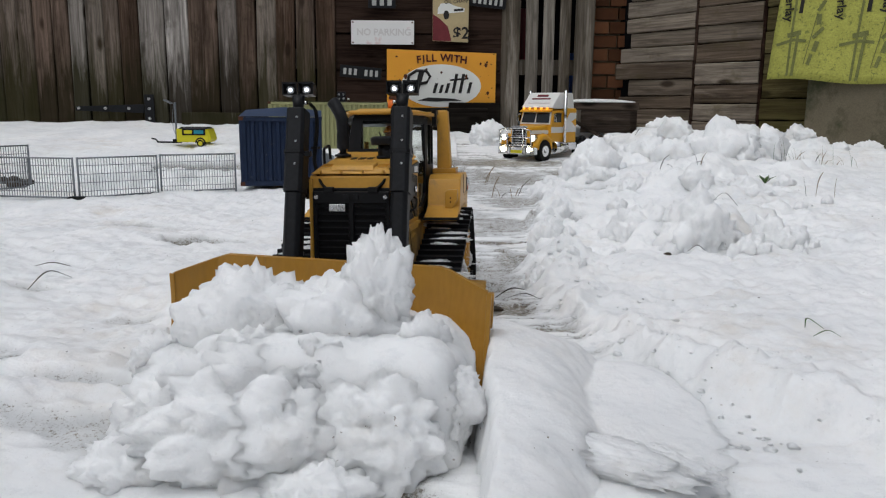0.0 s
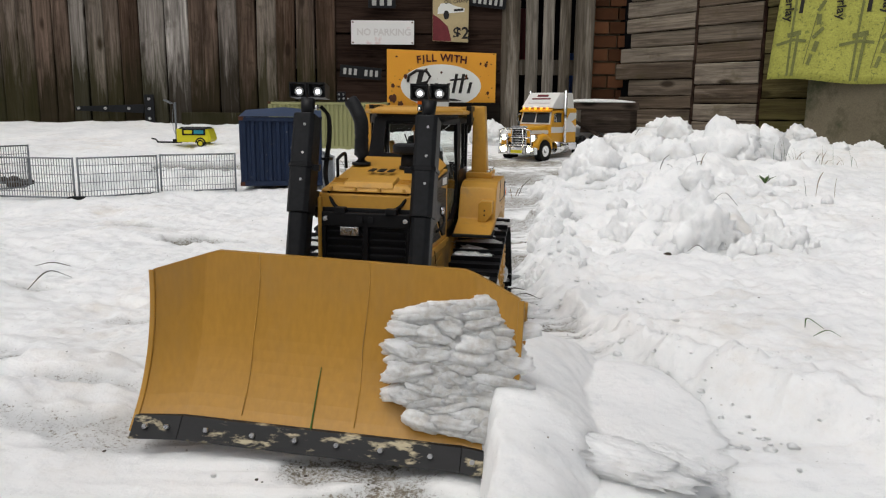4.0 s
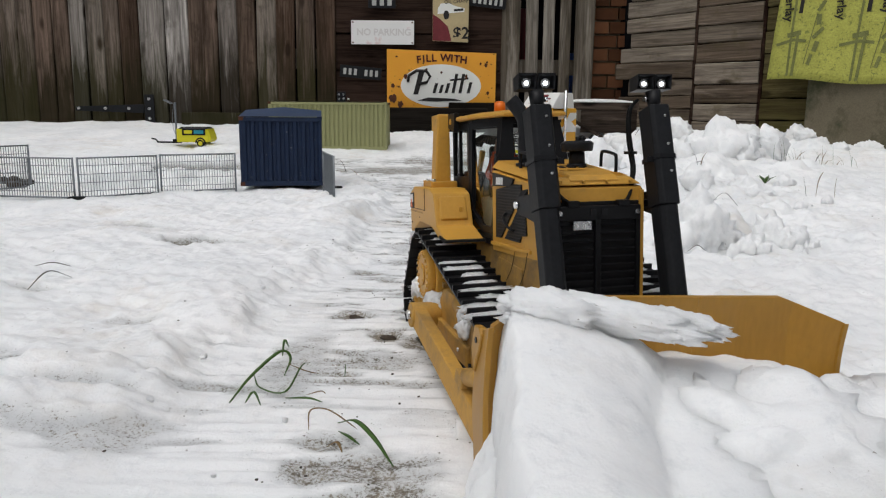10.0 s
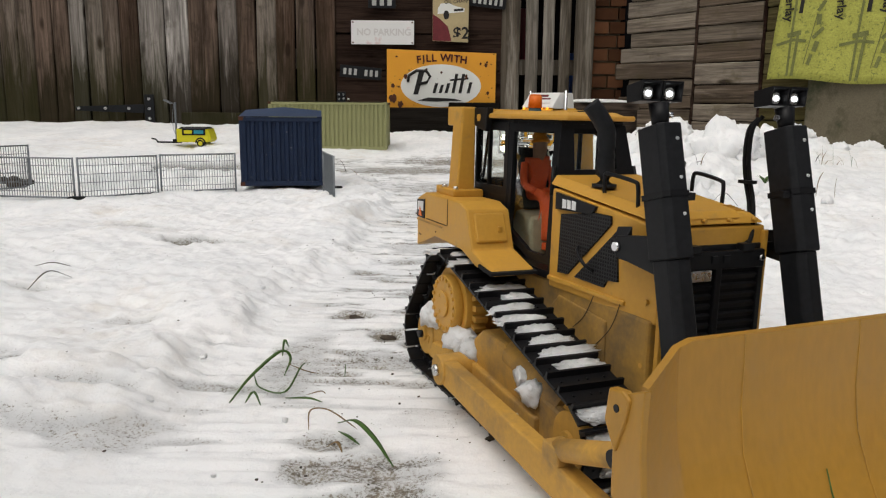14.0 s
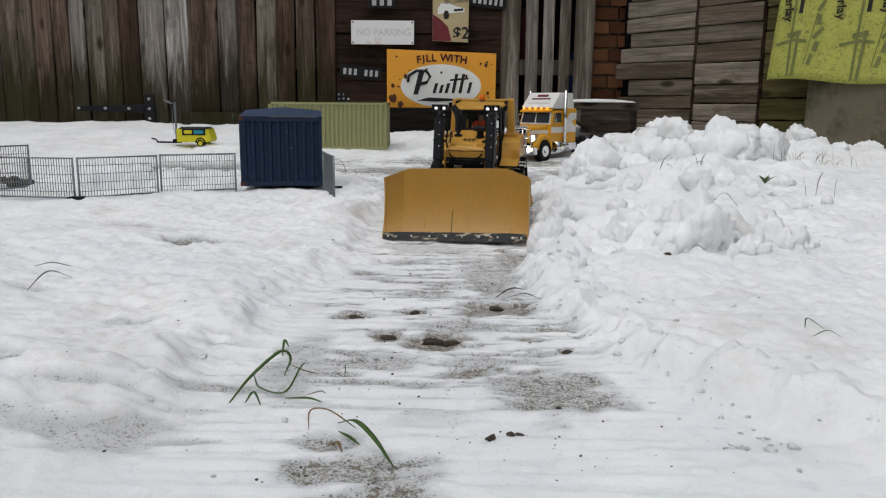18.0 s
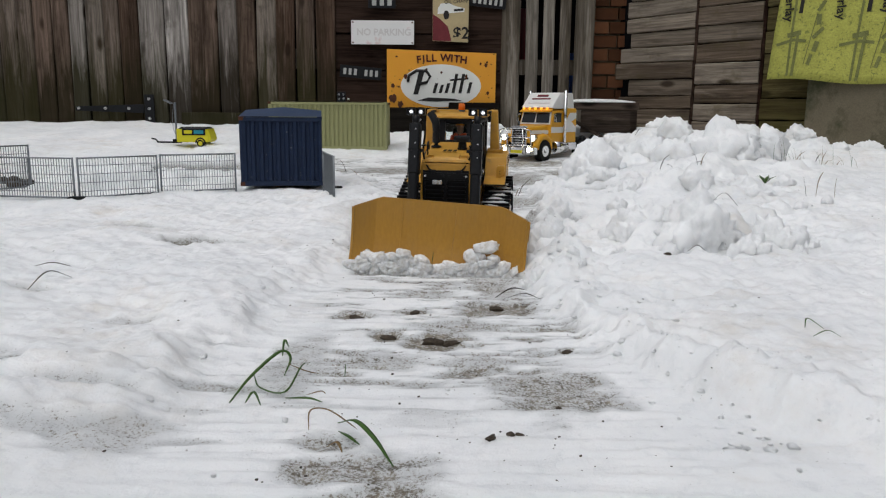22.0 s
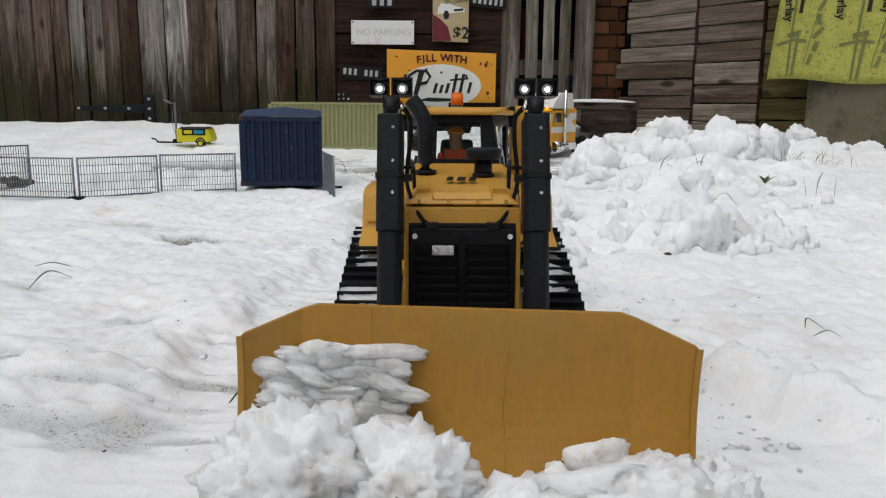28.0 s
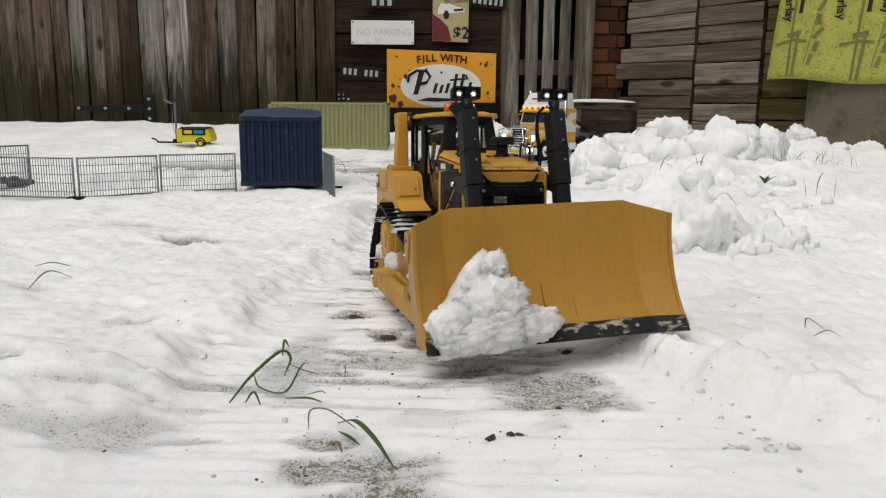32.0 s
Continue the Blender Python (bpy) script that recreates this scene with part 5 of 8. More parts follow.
def build_blade(dz):
    """Curved mouldboard with forward-bent wings, cutting edge, end plates and push arms; its origin is the arms' pivot."""
    prof = curve_points([(0, -0.2460, 0.0170), (0, -0.2300, 0.036), (0, -0.2165, 0.062), (0, -0.2085, 0.092), (0, -0.2060, 0.1245)], 5)
    prof = [((p.z - 0.017) / 0.1075, p.y) for p in prof]

    def front_at(x, v):
        ax = abs(x)
        top = 0.1245 - 0.0115 * max(0.0, (ax - 0.080) / 0.0356)
        z = 0.017 + (top - 0.017) * v
        y = float(np.interp((z - 0.017) / 0.1075, [a for a, b in prof], [b for a, b in prof]))
        wing = max(0.0, (ax - 0.088) / 0.0276)
        return Vector((x, y - 0.016 * wing * (0.35 + 0.65 * v), z))
    xs = [-0.1156, -0.106, -0.097, -0.0885, -0.0875, -0.084, -0.080, -0.06, -0.03, 0.0, 0.03, 0.06, 0.080, 0.084, 0.0875, 0.0885, 0.097, 0.106, 0.1156]
    vs = [k / 16 for k in range(17)]
    s = Shape()
    grid_f = [[front_at(x, v) - PIVOT for x in xs] for v in vs]
    grid_b = [[p + Vector((0, 0.0042, 0)) for p in row] for row in grid_f]
    n = len(xs)
    pts = [p for row in grid_f for p in row] + [p for row in grid_b for p in row]
    off = n * len(vs)
    faces = []
    for i in range(len(vs) - 1):
        for j in range(n - 1):
            a = i * n + j
            faces.append((a, a + 1, a + n + 1, a + n))
            faces.append((off + a, off + a + n, off + a + n + 1, off + a + 1))
    for j in range(n - 1):
        t = (len(vs) - 1) * n + j
        faces += [(t, t + 1, off + t + 1, off + t), (j, off + j, off + j + 1, j + 1)]
    for i in range(len(vs) - 1):
        a = i * n
        faces += [(a, a + n, off + a + n, off + a), (a + n - 1, off + a + n - 1, off + a + 2 * n - 1, a + 2 * n - 1)]
    s.put(pts, faces)
    blade = part("blade", s, BLADE_YELLOW, dz, "wide curved yellow blade", at=PIVOT)
    BLADE.append(blade)
    e = Shape()
    for x0, x1 in ((-0.1165, -0.088), (-0.088, 0.088), (0.088, 0.1165)):
        pts = []
        for x in (x0, x1):
            p = front_at(x, 0.0) - PIVOT
            pts.append([p + Vector((0, -0.0045, -0.0035)), p + Vector((0, 0.0010, -0.0035)), p + Vector((0, 0.0080, 0.0085)), p + Vector((0, 0.0046, 0.0085))])
        e.hull(pts[0], pts[1])
    edge = part("cutting_edge", e, EDGE_STEEL, blade, "scuffed black cutting edge", bevel=0.0004)
    for x in (-0.108, -0.095, -0.07, -0.04, -0.013, 0.013, 0.04, 0.07, 0.095, 0.108):
        p = front_at(x, 0.0) - PIVOT
        part("edge_bolt", Shape().rod(p + Vector((0, 0.002, 0.0025)), p + Vector((0, -0.0022, 0.0040)), 0.0016, n=6), STEEL, blade)
    for x in (0.020, -0.052):
        line = [front_at(x + 0.001 * math.sin(9 * v), v) - PIVOT + Vector((0, -0.0001, 0)) for v in (0.1, 0.3, 0.5, 0.7, 0.9, 1.0)]
        part("crease", Shape().tube(line, 0.0003, 5), YELLOW_DIRTY, blade, "thin dark crease down the blade")
    for sd in (-1, 1):
        edge_line = [front_at(sd * 0.1156, v) for v in vs]
        outl = [(p.y - 0.0012, p.z) for p in edge_line] + [(-0.204, 0.104), (-0.206, 0.06), (-0.226, 0.016)]
        part("end_plate", Shape().hull([Vector((sd * 0.1146, y, z)) - PIVOT for y, z in outl], [Vector((sd * 0.1182, y, z)) - PIVOT for y, z in outl]), BLADE_YELLOW, blade, bevel=0.0006)
        lug = [(-0.214, 0.096), (-0.216, 0.106), (-0.211, 0.1085), (-0.202, 0.107), (-0.200, 0.092), (-0.208, 0.080)]
        part("end_lug", Shape().hull([Vector((sd * 0.1150, y, z)) - PIVOT for y, z in lug], [Vector((sd * 0.1198, y, z)) - PIVOT for y, z in lug]), BLADE_YELLOW, blade, bevel=0.001)
        part("lug_hole", Shape().rod(Vector((sd * 0.1194, -0.2085, 0.100)) - PIVOT, Vector((sd * 0.1203, -0.2085, 0.100)) - PIVOT, 0.0018, n=10), BLACK, blade)
        arm = Shape().hull([Vector((sd * 0.0940, y, z)) - PIVOT for y, z in ((0.026, 0.026), (0.026, 0.044), (-0.212, 0.036), (-0.224, 0.014))],
                           [Vector((sd * 0.1045, y, z)) - PIVOT for y, z in ((0.026, 0.026), (0.026, 0.044), (-0.212, 0.036), (-0.224, 0.014))])
        part("push_arm", arm, YELLOW_DIRTY, blade, "yellow push arm with packed snow and mud", bevel=0.0012)
        part("arm_joint", Shape().rod(Vector((sd * 0.080, 0.020, 0.035)) - PIVOT, Vector((sd * 0.1065, 0.020, 0.035)) - PIVOT, 0.011, n=20), YELLOW_DIRTY, blade, bevel=0.001)
        part("joint_pin", Shape().rod(Vector((sd * 0.1060, 0.020, 0.035)) - PIVOT, Vector((sd * 0.1090, 0.020, 0.035)) - PIVOT, 0.0042, n=12), STEEL, blade)
        part("arm_bracket", Shape().box(Vector((sd * 0.0992, -0.135, 0.043)) - PIVOT, (0.013, 0.016, 0.010)), YELLOW_DIRTY, blade, bevel=0.001)
        part("brace", Shape().rod(Vector((sd * 0.0992, -0.135, 0.044)) - PIVOT, Vector((sd * 0.1040, -0.206, 0.074)) - PIVOT, 0.0062, n=14), YELLOW_DIRTY, blade)
        part("brace_pin", Shape().rod(Vector((sd * 0.0960, -0.198, 0.071)) - PIVOT, Vector((sd * 0.1130, -0.198, 0.071)) - PIVOT, 0.0042, n=12), BLACK, blade)
        part("rod_bracket", Shape().box(Vector((sd * 0.0455, -0.192, 0.078)) - PIVOT, (0.022, 0.024, 0.020)), BLACK_MATT, blade, bevel=0.001)
    part("stuck_grass", Shape().tube([front_at(-0.005 - 0.001 * k, 0.02 + 0.09 * k) - PIVOT + Vector((0.0002 * k * k, -0.0008, 0)) for k in range(5)], 0.0007, 5, 0.0003), GRASS, blade, "single green grass blade stuck to the steel")


def clump_mesh(name, size, seed, subdiv=3, rough=0.35, flat=0.0, freq=2.2, boxy=0.0, skirt=0.0, cut=0.6, puff=0.0):
    """A lump of packed snow: a ball pushed in and out by noise at three scales, with broken faces or, with puff, rounded billows."""
    bm = bmesh.new()
    bmesh.ops.create_icosphere(bm, subdivisions=subdiv, radius=1.0)
    rnd = random.Random(seed)
    o = Vector((rnd.uniform(-50, 50), rnd.uniform(-50, 50), rnd.uniform(-50, 50)))
    cuts = [(Vector((rnd.gauss(0, 1), rnd.gauss(0, 1), rnd.gauss(0, 1))).normalized(), rnd.uniform(0.55, 0.9)) for _ in range(5)]
    for v in bm.verts:
        d = v.co.normalized()
        r = 1 + rough * (noise.noise(d * freq + o) + 0.42 * noise.noise(d * freq * 2.3 + o) + 0.24 * (abs(noise.noise(d * freq * 4.1 + o)) - 0.2) + 0.11 * noise.noise(d * freq * 8 + o) + (0.07 * noise.noise(d * freq * 19 + o) if subdiv > 3 else 0))
        if puff:
            r = 1 + rough * (0.75 * noise.noise(d * freq + o) + puff * (1.1 * (abs(noise.noise(d * freq * 1.7 + o)) - 0.2) + 0.75 * (abs(noise.noise(d * freq * 3.9 + o)) - 0.2) + 0.34 * (abs(noise.noise(d * freq * 9 + o)) - 0.2)) + 0.10 * noise.noise(d * freq * 20 + o))
        if boxy:
            r *= (abs(d.x) ** boxy + abs(d.y) ** boxy + abs(d.z) ** boxy) ** (-1 / boxy)
        p = d * r
        for nrm, lim in cuts:
            k = p.dot(nrm) - lim
            if k > 0:
                p -= nrm * k * cut
        if skirt and d.z < 0.15:
            g = 1 + skirt * min(0.9, 0.15 - d.z)
            p.x, p.y = p.x * g / max(0.45, math.sqrt(1 - d.z * d.z)), p.y * g / max(0.45, math.sqrt(1 - d.z * d.z))
            p.z -= skirt * 4 * max(0.0, -d.z)
        if p.z < -flat and flat:
            p.z = -flat + (p.z + flat) * 0.15
        v.co = (p.x * size[0], p.y * size[1], p.z * size[2])
    for f in bm.faces:
        f.smooth = True
    me = bpy.data.meshes.new(name)
    bm.to_mesh(me)
    bm.free()
    return me


CYL_LEAN = radians(15.0)
MESH = perforated_material("black_perforated_mesh")
WHITE_MARK = material("white_print", (0.75, 0.75, 0.73), 0.5, vary=0.05)
BEACON_BASE = material("blue_grey_plastic", (0.05, 0.12, 0.17), 0.5)
SKIN = material("dull_skin_plastic", (0.34, 0.20, 0.13), 0.6)
HELMET = material("yellow_orange_plastic", (0.60, 0.22, 0.02), 0.45)
SEAT_GREY = material("dark_grey_green_plastic", (0.05, 0.055, 0.05), 0.6, bump=0.05)
BRASS = material("brass_lever", (0.45, 0.25, 0.05), 0.4, metal=0.4)
DOZER_SHOES, DOZER_WHEELS, CYLINDERS, BLADE = [], {}, [], []
BULLDOZER = build_dozer()

# ---- signs on the back fence ----
SIGN_ORANGE = material("orange_enamel", (0.80, 0.36, 0.035), 0.45, vary=0.08, scale=8, tint=(0.10, 0.045, 0.02), tint_scale=16, tint_at=(0.66, 0.70))
SIGN_WHITE = material("white_enamel", (0.80, 0.80, 0.75), 0.45, vary=0.06, scale=8, tint=(0.20, 0.08, 0.04), tint_scale=14, tint_at=(0.68, 0.72))
INK = material("dark_ink", (0.018, 0.016, 0.015), 0.55, vary=0.2)
RED_INK = material("maroon_ink", (0.16, 0.025, 0.03), 0.55, vary=0.3)
FADED = material("faded_white_tin", (0.80, 0.79, 0.77), 0.5, vary=0.06, scale=8, tint=(0.55, 0.20, 0.18), tint_scale=7, tint_at=(0.58, 0.75))
FAINT = material("faint_print", (0.66, 0.63, 0.61), 0.6)
CREAM = material("cream_card", (0.50, 0.40, 0.22), 0.6, vary=0.12, scale=9)
SHEET_YELLOW = material("yellow_flecked_foam", (0.40, 0.40, 0.085), 0.9, vary=0.2, scale=30, fine=160, bump=0.5, bump_dist=0.003, tint=(0.20, 0.22, 0.06), tint_scale=85, tint_at=(0.56, 0.64))
SHEET_INK = material("grey_green_print", (0.17, 0.18, 0.06), 0.9, vary=0.3)
WOOD_DARK = plank_material("dark_bench_wood", (0.018, 0.014, 0.011), (0.06, 0.045, 0.035), along=0)
FLAT = pose(0, 0, 0, 90, 0, 0)


def letters(name, body, size, at, mat, parent, depth=0.0008, bold=0.0, turn=0.0):
    me = text_mesh(body, size, depth, bold)
    me.materials.append(mat)
    return part(name, me, None, parent, at=Matrix.Translation(at) @ pose(0, 0, 0, 0, turn, 0) @ FLAT)


def ellipse(cx, cz, rx, rz, n=48):
    return [(cx + rx * math.cos(k * math.tau / n), cz + rz * math.sin(k * math.tau / n)) for k in range(n)]


def build_signs():
    y = BACK_Y - 0.022
    sign = thing("enamel_sign", "orange enamel sign with a white oval, chipped and rusty", "sign", pose(-0.014, y, 0.0))
    part("plate", Shape().front([(-0.252, 0.125), (0.250, 0.125), (0.252, 0.478), (-0.252, 0.494)], 0.0, 0.006), SIGN_ORANGE, sign, bevel=0.002)
    part("oval", Shape().front(ellipse(-0.002, 0.330, 0.186, 0.097), -0.0012, 0.0), SIGN_WHITE, sign)
    at, spread = -0.118, {"I": 0.017, "L": 0.026, "F": 0.027, "W": 0.041, "T": 0.029, "H": 0.033, " ": 0.020}
    for ch in "FILL WITH":
        at += spread[ch] / 2
        u = at / 0.118
        if ch != " ":
            letters("letter", ch, 0.046, (at, -0.002, 0.455 - 0.012 * u * u), MAROON, sign, bold=0.0014, turn=8 * u)
        at += spread[ch] / 2
    # the maker's mark: a plain black flourish
    strokes = [Shape() for _ in range(10)]
    s = strokes[0]
    s.front([(-0.130, 0.290), (-0.108, 0.290), (-0.078, 0.395), (-0.104, 0.395)], -0.0026, -0.001)
    strokes[1].tube([(x, -0.002, z) for x, z in [(-0.155, 0.345), (-0.150, 0.375), (-0.115, 0.398), (-0.070, 0.396), (-0.052, 0.372), (-0.068, 0.345), (-0.105, 0.338)]], 0.0075, 6)
    for s, (x, h) in zip(strokes[2:], ((-0.030, 0.045), (-0.002, 0.038), (0.026, 0.045), (0.058, 0.088), (0.090, 0.088), (0.128, 0.050))):
        s.front([(x - 0.011, 0.297), (x + 0.003, 0.297), (x + 0.010 + h * 0.12, 0.297 + h), (x - 0.004 + h * 0.12, 0.297 + h)], -0.0026, -0.001)
    strokes[8].front([(0.040, 0.352), (0.125, 0.360), (0.125, 0.368), (0.040, 0.360)], -0.0027, -0.001)
    strokes[9].front([(-0.110, 0.262), (-0.060, 0.277), (0.060, 0.272), (0.100, 0.262), (0.040, 0.262), (-0.020, 0.258)], -0.0026, -0.001)
    for s in strokes:
        part("stroke", s, INK, sign)
    rnd = random.Random(5)
    for x, z, r in ((-0.225, 0.27, 0.020), (-0.19, 0.245, 0.016), (-0.165, 0.372, 0.012), (0.115, 0.372, 0.010), (0.205, 0.425, 0.010), (0.180, 0.430, 0.006), (-0.07, 0.402, 0.008), (-0.225, 0.33, 0.010), (0.0, 0.39, 0.006), (0.215, 0.30, 0.010)):
        pts = [(x + r * rnd.uniform(0.5, 1.1) * math.cos(a), z + r * rnd.uniform(0.5, 1.3) * math.sin(a)) for a in [k * math.tau / 11 for k in range(11)]]
        part("rust_chip", Shape().front(pts, -0.0030, -0.0012), RUST, sign)
    for k in range(34):
        x, z, r = rnd.choice((-1, 1)) * 0.243 * rnd.random() ** 0.4, 0.130 + 0.345 * rnd.random(), 0.0015 + 0.0045 * rnd.random() ** 2
        pts = [(x + r * rnd.uniform(0.5, 1.2) * math.cos(a), z + r * rnd.uniform(0.5, 1.2) * math.sin(a)) for a in [j * math.tau / 7 for j in range(7)]]
        part("rust_chip", Shape().front(pts, -0.0031, -0.0012), RUST, sign)
    np_ = thing("tin_notice", "faded white tin notice with rusty corners", "notice", pose(-0.285, y + 0.004, 0.567))
    part("plate", Shape().box((0, 0, 0), (0.288, 0.004, 0.106)), FADED, np_, bevel=0.001)
    letters("letter", "NO PARKING", 0.041, (0.006, -0.0022, 0.0), FAINT, np_, bold=0.0012)
    for x in (-0.136, 0.136):
        for z in (-0.045, 0.045):
            part("screw", Shape().rod((x, -0.0015, z), (x, -0.0040, z), 0.004, n=8), RUST, np_)
    ps = thing("card_poster", "cream and maroon oil-change poster with a car drawing", "poster", pose(0.026, y + 0.004, 0.640))
    part("card", Shape().front([(-0.082, -0.108), (0.081, -0.114), (0.084, 0.20), (-0.082, 0.20)], -0.002, 0.002), CREAM, ps)
    part("maroon_panel", Shape().front([(-0.081, -0.107), (0.005, -0.109), (-0.012, -0.045), (-0.050, -0.010), (-0.081, 0.010)], -0.0032, -0.002), RED_INK, ps)
    letters("letter", "$2", 0.072, (0.048, -0.0034, -0.075), INK, ps, bold=0.0015)
    letters("letter", "OIL CHANGE", 0.022, (0.036, -0.0034, 0.066), INK, ps, turn=-4)
    part("car_drawing", Shape().front([(-0.060, 0.010), (0.062, 0.020), (0.064, 0.036), (0.020, 0.046), (-0.010, 0.060), (-0.045, 0.056), (-0.058, 0.036)], -0.0030, -0.002), SIGN_WHITE, ps)
    part("car_drawing", Shape().front(ellipse(-0.020, 0.006, 0.013, 0.020, 20), -0.0036, -0.002).front([(0.015, 0.022), (0.058, 0.026), (0.058, 0.036), (0.015, 0.032)], -0.0036, -0.002), INK, ps)
    # old plates with plain bars for their signs
    for x, z, rows, tilt, lab in ((-0.388, 0.388, ((0.0, 7),), 5, "small black plate with pale raised marks"), (-0.288, 0.700, ((0.0, 3), (0.052, 3)), 0, "black plate with two rows of pale marks"), (0.195, 0.708, ((0.0, 6),), 6, "dark plate with worn grey marks")):
        pl = thing("old_plate", lab, "metal plate", pose(x, y + 0.010, z) @ pose(0, 0, 0, 0, tilt, 0), group="old plates on the fence")
        n = max(r[1] for r in rows)
        w = n * 0.0245 if len(rows) == 1 else 0.105
        part("plate", Shape().box((0, 0, len(rows) * 0.026 - 0.026), (w + 0.02, 0.003, 0.048 * len(rows) + 0.006)), BLACK_MATT, pl, bevel=0.001)
        for dz_, cnt in rows:
            step = w / cnt
            for k in range(cnt):
                if cnt == 7 and k == 3:
                    continue
                part("bar", Shape().box((-w / 2 + step * (k + 0.5), -0.0025, dz_), (step * 0.55, 0.002, 0.028)), PALE_BAR, pl, bevel=0.0006)
    br = thing("black_bracket", "small black bracket bolted to the brown planks", "bracket", pose(-0.478, y, 0.275))
    part("plate", Shape().box((0, 0, 0), (0.04, 0.01, 0.05)), BLACK_MATT, br, bevel=0.002)
    for x, z in ((-0.01, 0.012), (0.01, 0.012), (-0.01, -0.008), (0.011, -0.006)):
        part("bolt", Shape().rod((x, -0.004, z), (x, -0.010, z), 0.005, n=8), STEEL, br)

    # flecked foam sheet hung on the side wall
    sh = thing("foam_sheet", "yellow flecked foam underlay sheet with grey print", "foam sheet", SIDE @ Matrix.Translation((0, -0.055, 0)))
    pts, faces, nx, nz = [], [], 26, 18
    for j in range(nz + 1):
        for i in range(nx + 1):
            u, v = i / nx, j / nz
            x = 0.772 + 0.055 * v + u * 0.62
            z = 0.345 + v * 0.52 - 0.035 * u * (1 - v) + 0.006 * math.sin(9 * u) * (1 - v)
            pts.append((x, -0.012 * math.sin(5.5 * u + 2 * v) - 0.012 * (1 - v), z))
    for k in (0, 1):
        b = k * (nx + 1) * (nz + 1)
        for j in range(nz):
            for i in range(nx):
                a = b + j * (nx + 1) + i
                faces.append((a, a + 1, a + nx + 2, a + nx + 1))
    base = (nx + 1) * (nz + 1)
    faces += [(i, i + 1, base + i + 1, base + i) for i in range(nx)]
    faces += [(j * (nx + 1), (j + 1) * (nx + 1), base + (j + 1) * (nx + 1), base + j * (nx + 1)) for j in range(nz)]
    pts = pts + [(x, y_ + 0.006, z) for x, y_, z in pts]
    part("sheet", Shape().put(pts, faces, True), SHEET_YELLOW, sh)

    def on_sheet(u, v):
        return (0.772 + 0.055 * v + u * 0.62, -0.012 * math.sin(5.5 * u + 2 * v) - 0.012 * (1 - v) - 0.0025, 0.345 + v * 0.52 - 0.035 * u * (1 - v) + 0.006 * math.sin(9 * u) * (1 - v))

    def streak(points, w, mat=SHEET_INK):
        w *= 0.55
        p = [on_sheet(*q) for q in points]
        s = Shape()
        for a, b in zip(p, p[1:]):
            d = Vector((b[0] - a[0], 0, b[2] - a[2])).normalized() * w
            n = Vector((-d.z, 0, d.x))
            s.put([Vector(a) + n, Vector(b) + n, Vector(b) - n, Vector(a) - n], [(0, 1, 2, 3)])
        part("print_bar", s, mat, sh)
    for u0 in (0.03, 0.40, 0.72):
        streak([(u0 + 0.10, 0.95), (u0 + 0.11, 0.70), (u0 + 0.115, 0.45)], 0.013, INK)
        streak([(u0 + 0.075, 0.62), (u0 + 0.085, 0.30), (u0 + 0.10, 0.02)], 0.008)
        streak([(u0 + 0.125, 0.30), (u0 + 0.13, 0.02)], 0.010)
        streak([(u0 + 0.00, 0.24), (u0 + 0.10, 0.27), (u0 + 0.18, 0.26)], 0.010)
        streak([(u0 + 0.06, 0.30), (u0 + 0.14, 0.32)], 0.016)
        for k in range(5):
            streak([(u0 + 0.215 + 0.02 * (k % 2), 0.10 + 0.09 * k), (u0 + 0.225 + 0.02 * (k % 3), 0.17 + 0.09 * k)], 0.012 + 0.004 * (k % 2))
        streak([(u0 + 0.19, 0.10), (u0 + 0.215, 0.45)], 0.003)
    for x, z in ((0.842, 0.632), (1.024, 0.626), (1.172, 0.634)):
        v = (z - 0.345) / 0.52
        u = (x - 0.772 - 0.055 * v) / 0.62
        letters("printed_word", "underlay", 0.046, (x, on_sheet(u, v)[1] - 0.002, z), INK, sh, bold=0.0006, turn=88)


MAROON = material("dark_maroon_print", (0.075, 0.012, 0.010), 0.5, vary=0.2)
RUST = material("rust_brown", (0.09, 0.035, 0.018), 0.85, vary=0.35, bump=0.4)
PALE_BAR = material("pale_grey_paint", (0.42, 0.42, 0.40), 0.55, vary=0.15)
build_signs()

# ---- model containers, mesh fence, lighting trailer ----
NAVY = material("faded_navy_paint", (0.007, 0.017, 0.046), 0.6, vary=0.25, scale=30, tint=(0.10, 0.11, 0.13), tint_scale=110, tint_at=(0.64, 0.70))
# roof blue is several times lighter than the wall blue
NAVY_ROOF = material("lighter_blue_roof", (0.030, 0.052, 0.105), 0.55, vary=0.2, scale=25)
SAGE = material("sage_green_paint", (0.30, 0.30, 0.14), 0.6, vary=0.08, scale=20)
LIME = material("bright_yellow_plastic", (0.62, 0.56, 0.02), 0.4, vary=0.05)
TEAL = material("teal_print", (0.02, 0.22, 0.30), 0.5)


def corrugated(length, height, ribs, depth=0.004):
    """A pressed steel wall in x and z that faces -y."""
    s = Shape()
    pts = []
    for k in range(ribs):
        x0 = -length / 2 + length * k / ribs
        w = length / ribs
        pts += [(x0, 0.0), (x0 + w * 0.35, 0.0), (x0 + w * 0.5, depth), (x0 + w * 0.85, depth)]
    pts.append((length / 2, 0.0))
    n = len(pts)
    s.put([(x, y, 0) for x, y in pts] + [(x, y, height) for x, y in pts], [(i, i + 1, n + i + 1, n + i) for i in range(n - 1)])
    s.put([(x, y + 0.004, 0) for x, y in pts] + [(x, y + 0.004, height) for x, y in pts], [(i + 1, i, n + i, n + i + 1) for i in range(n - 1)])
    return s


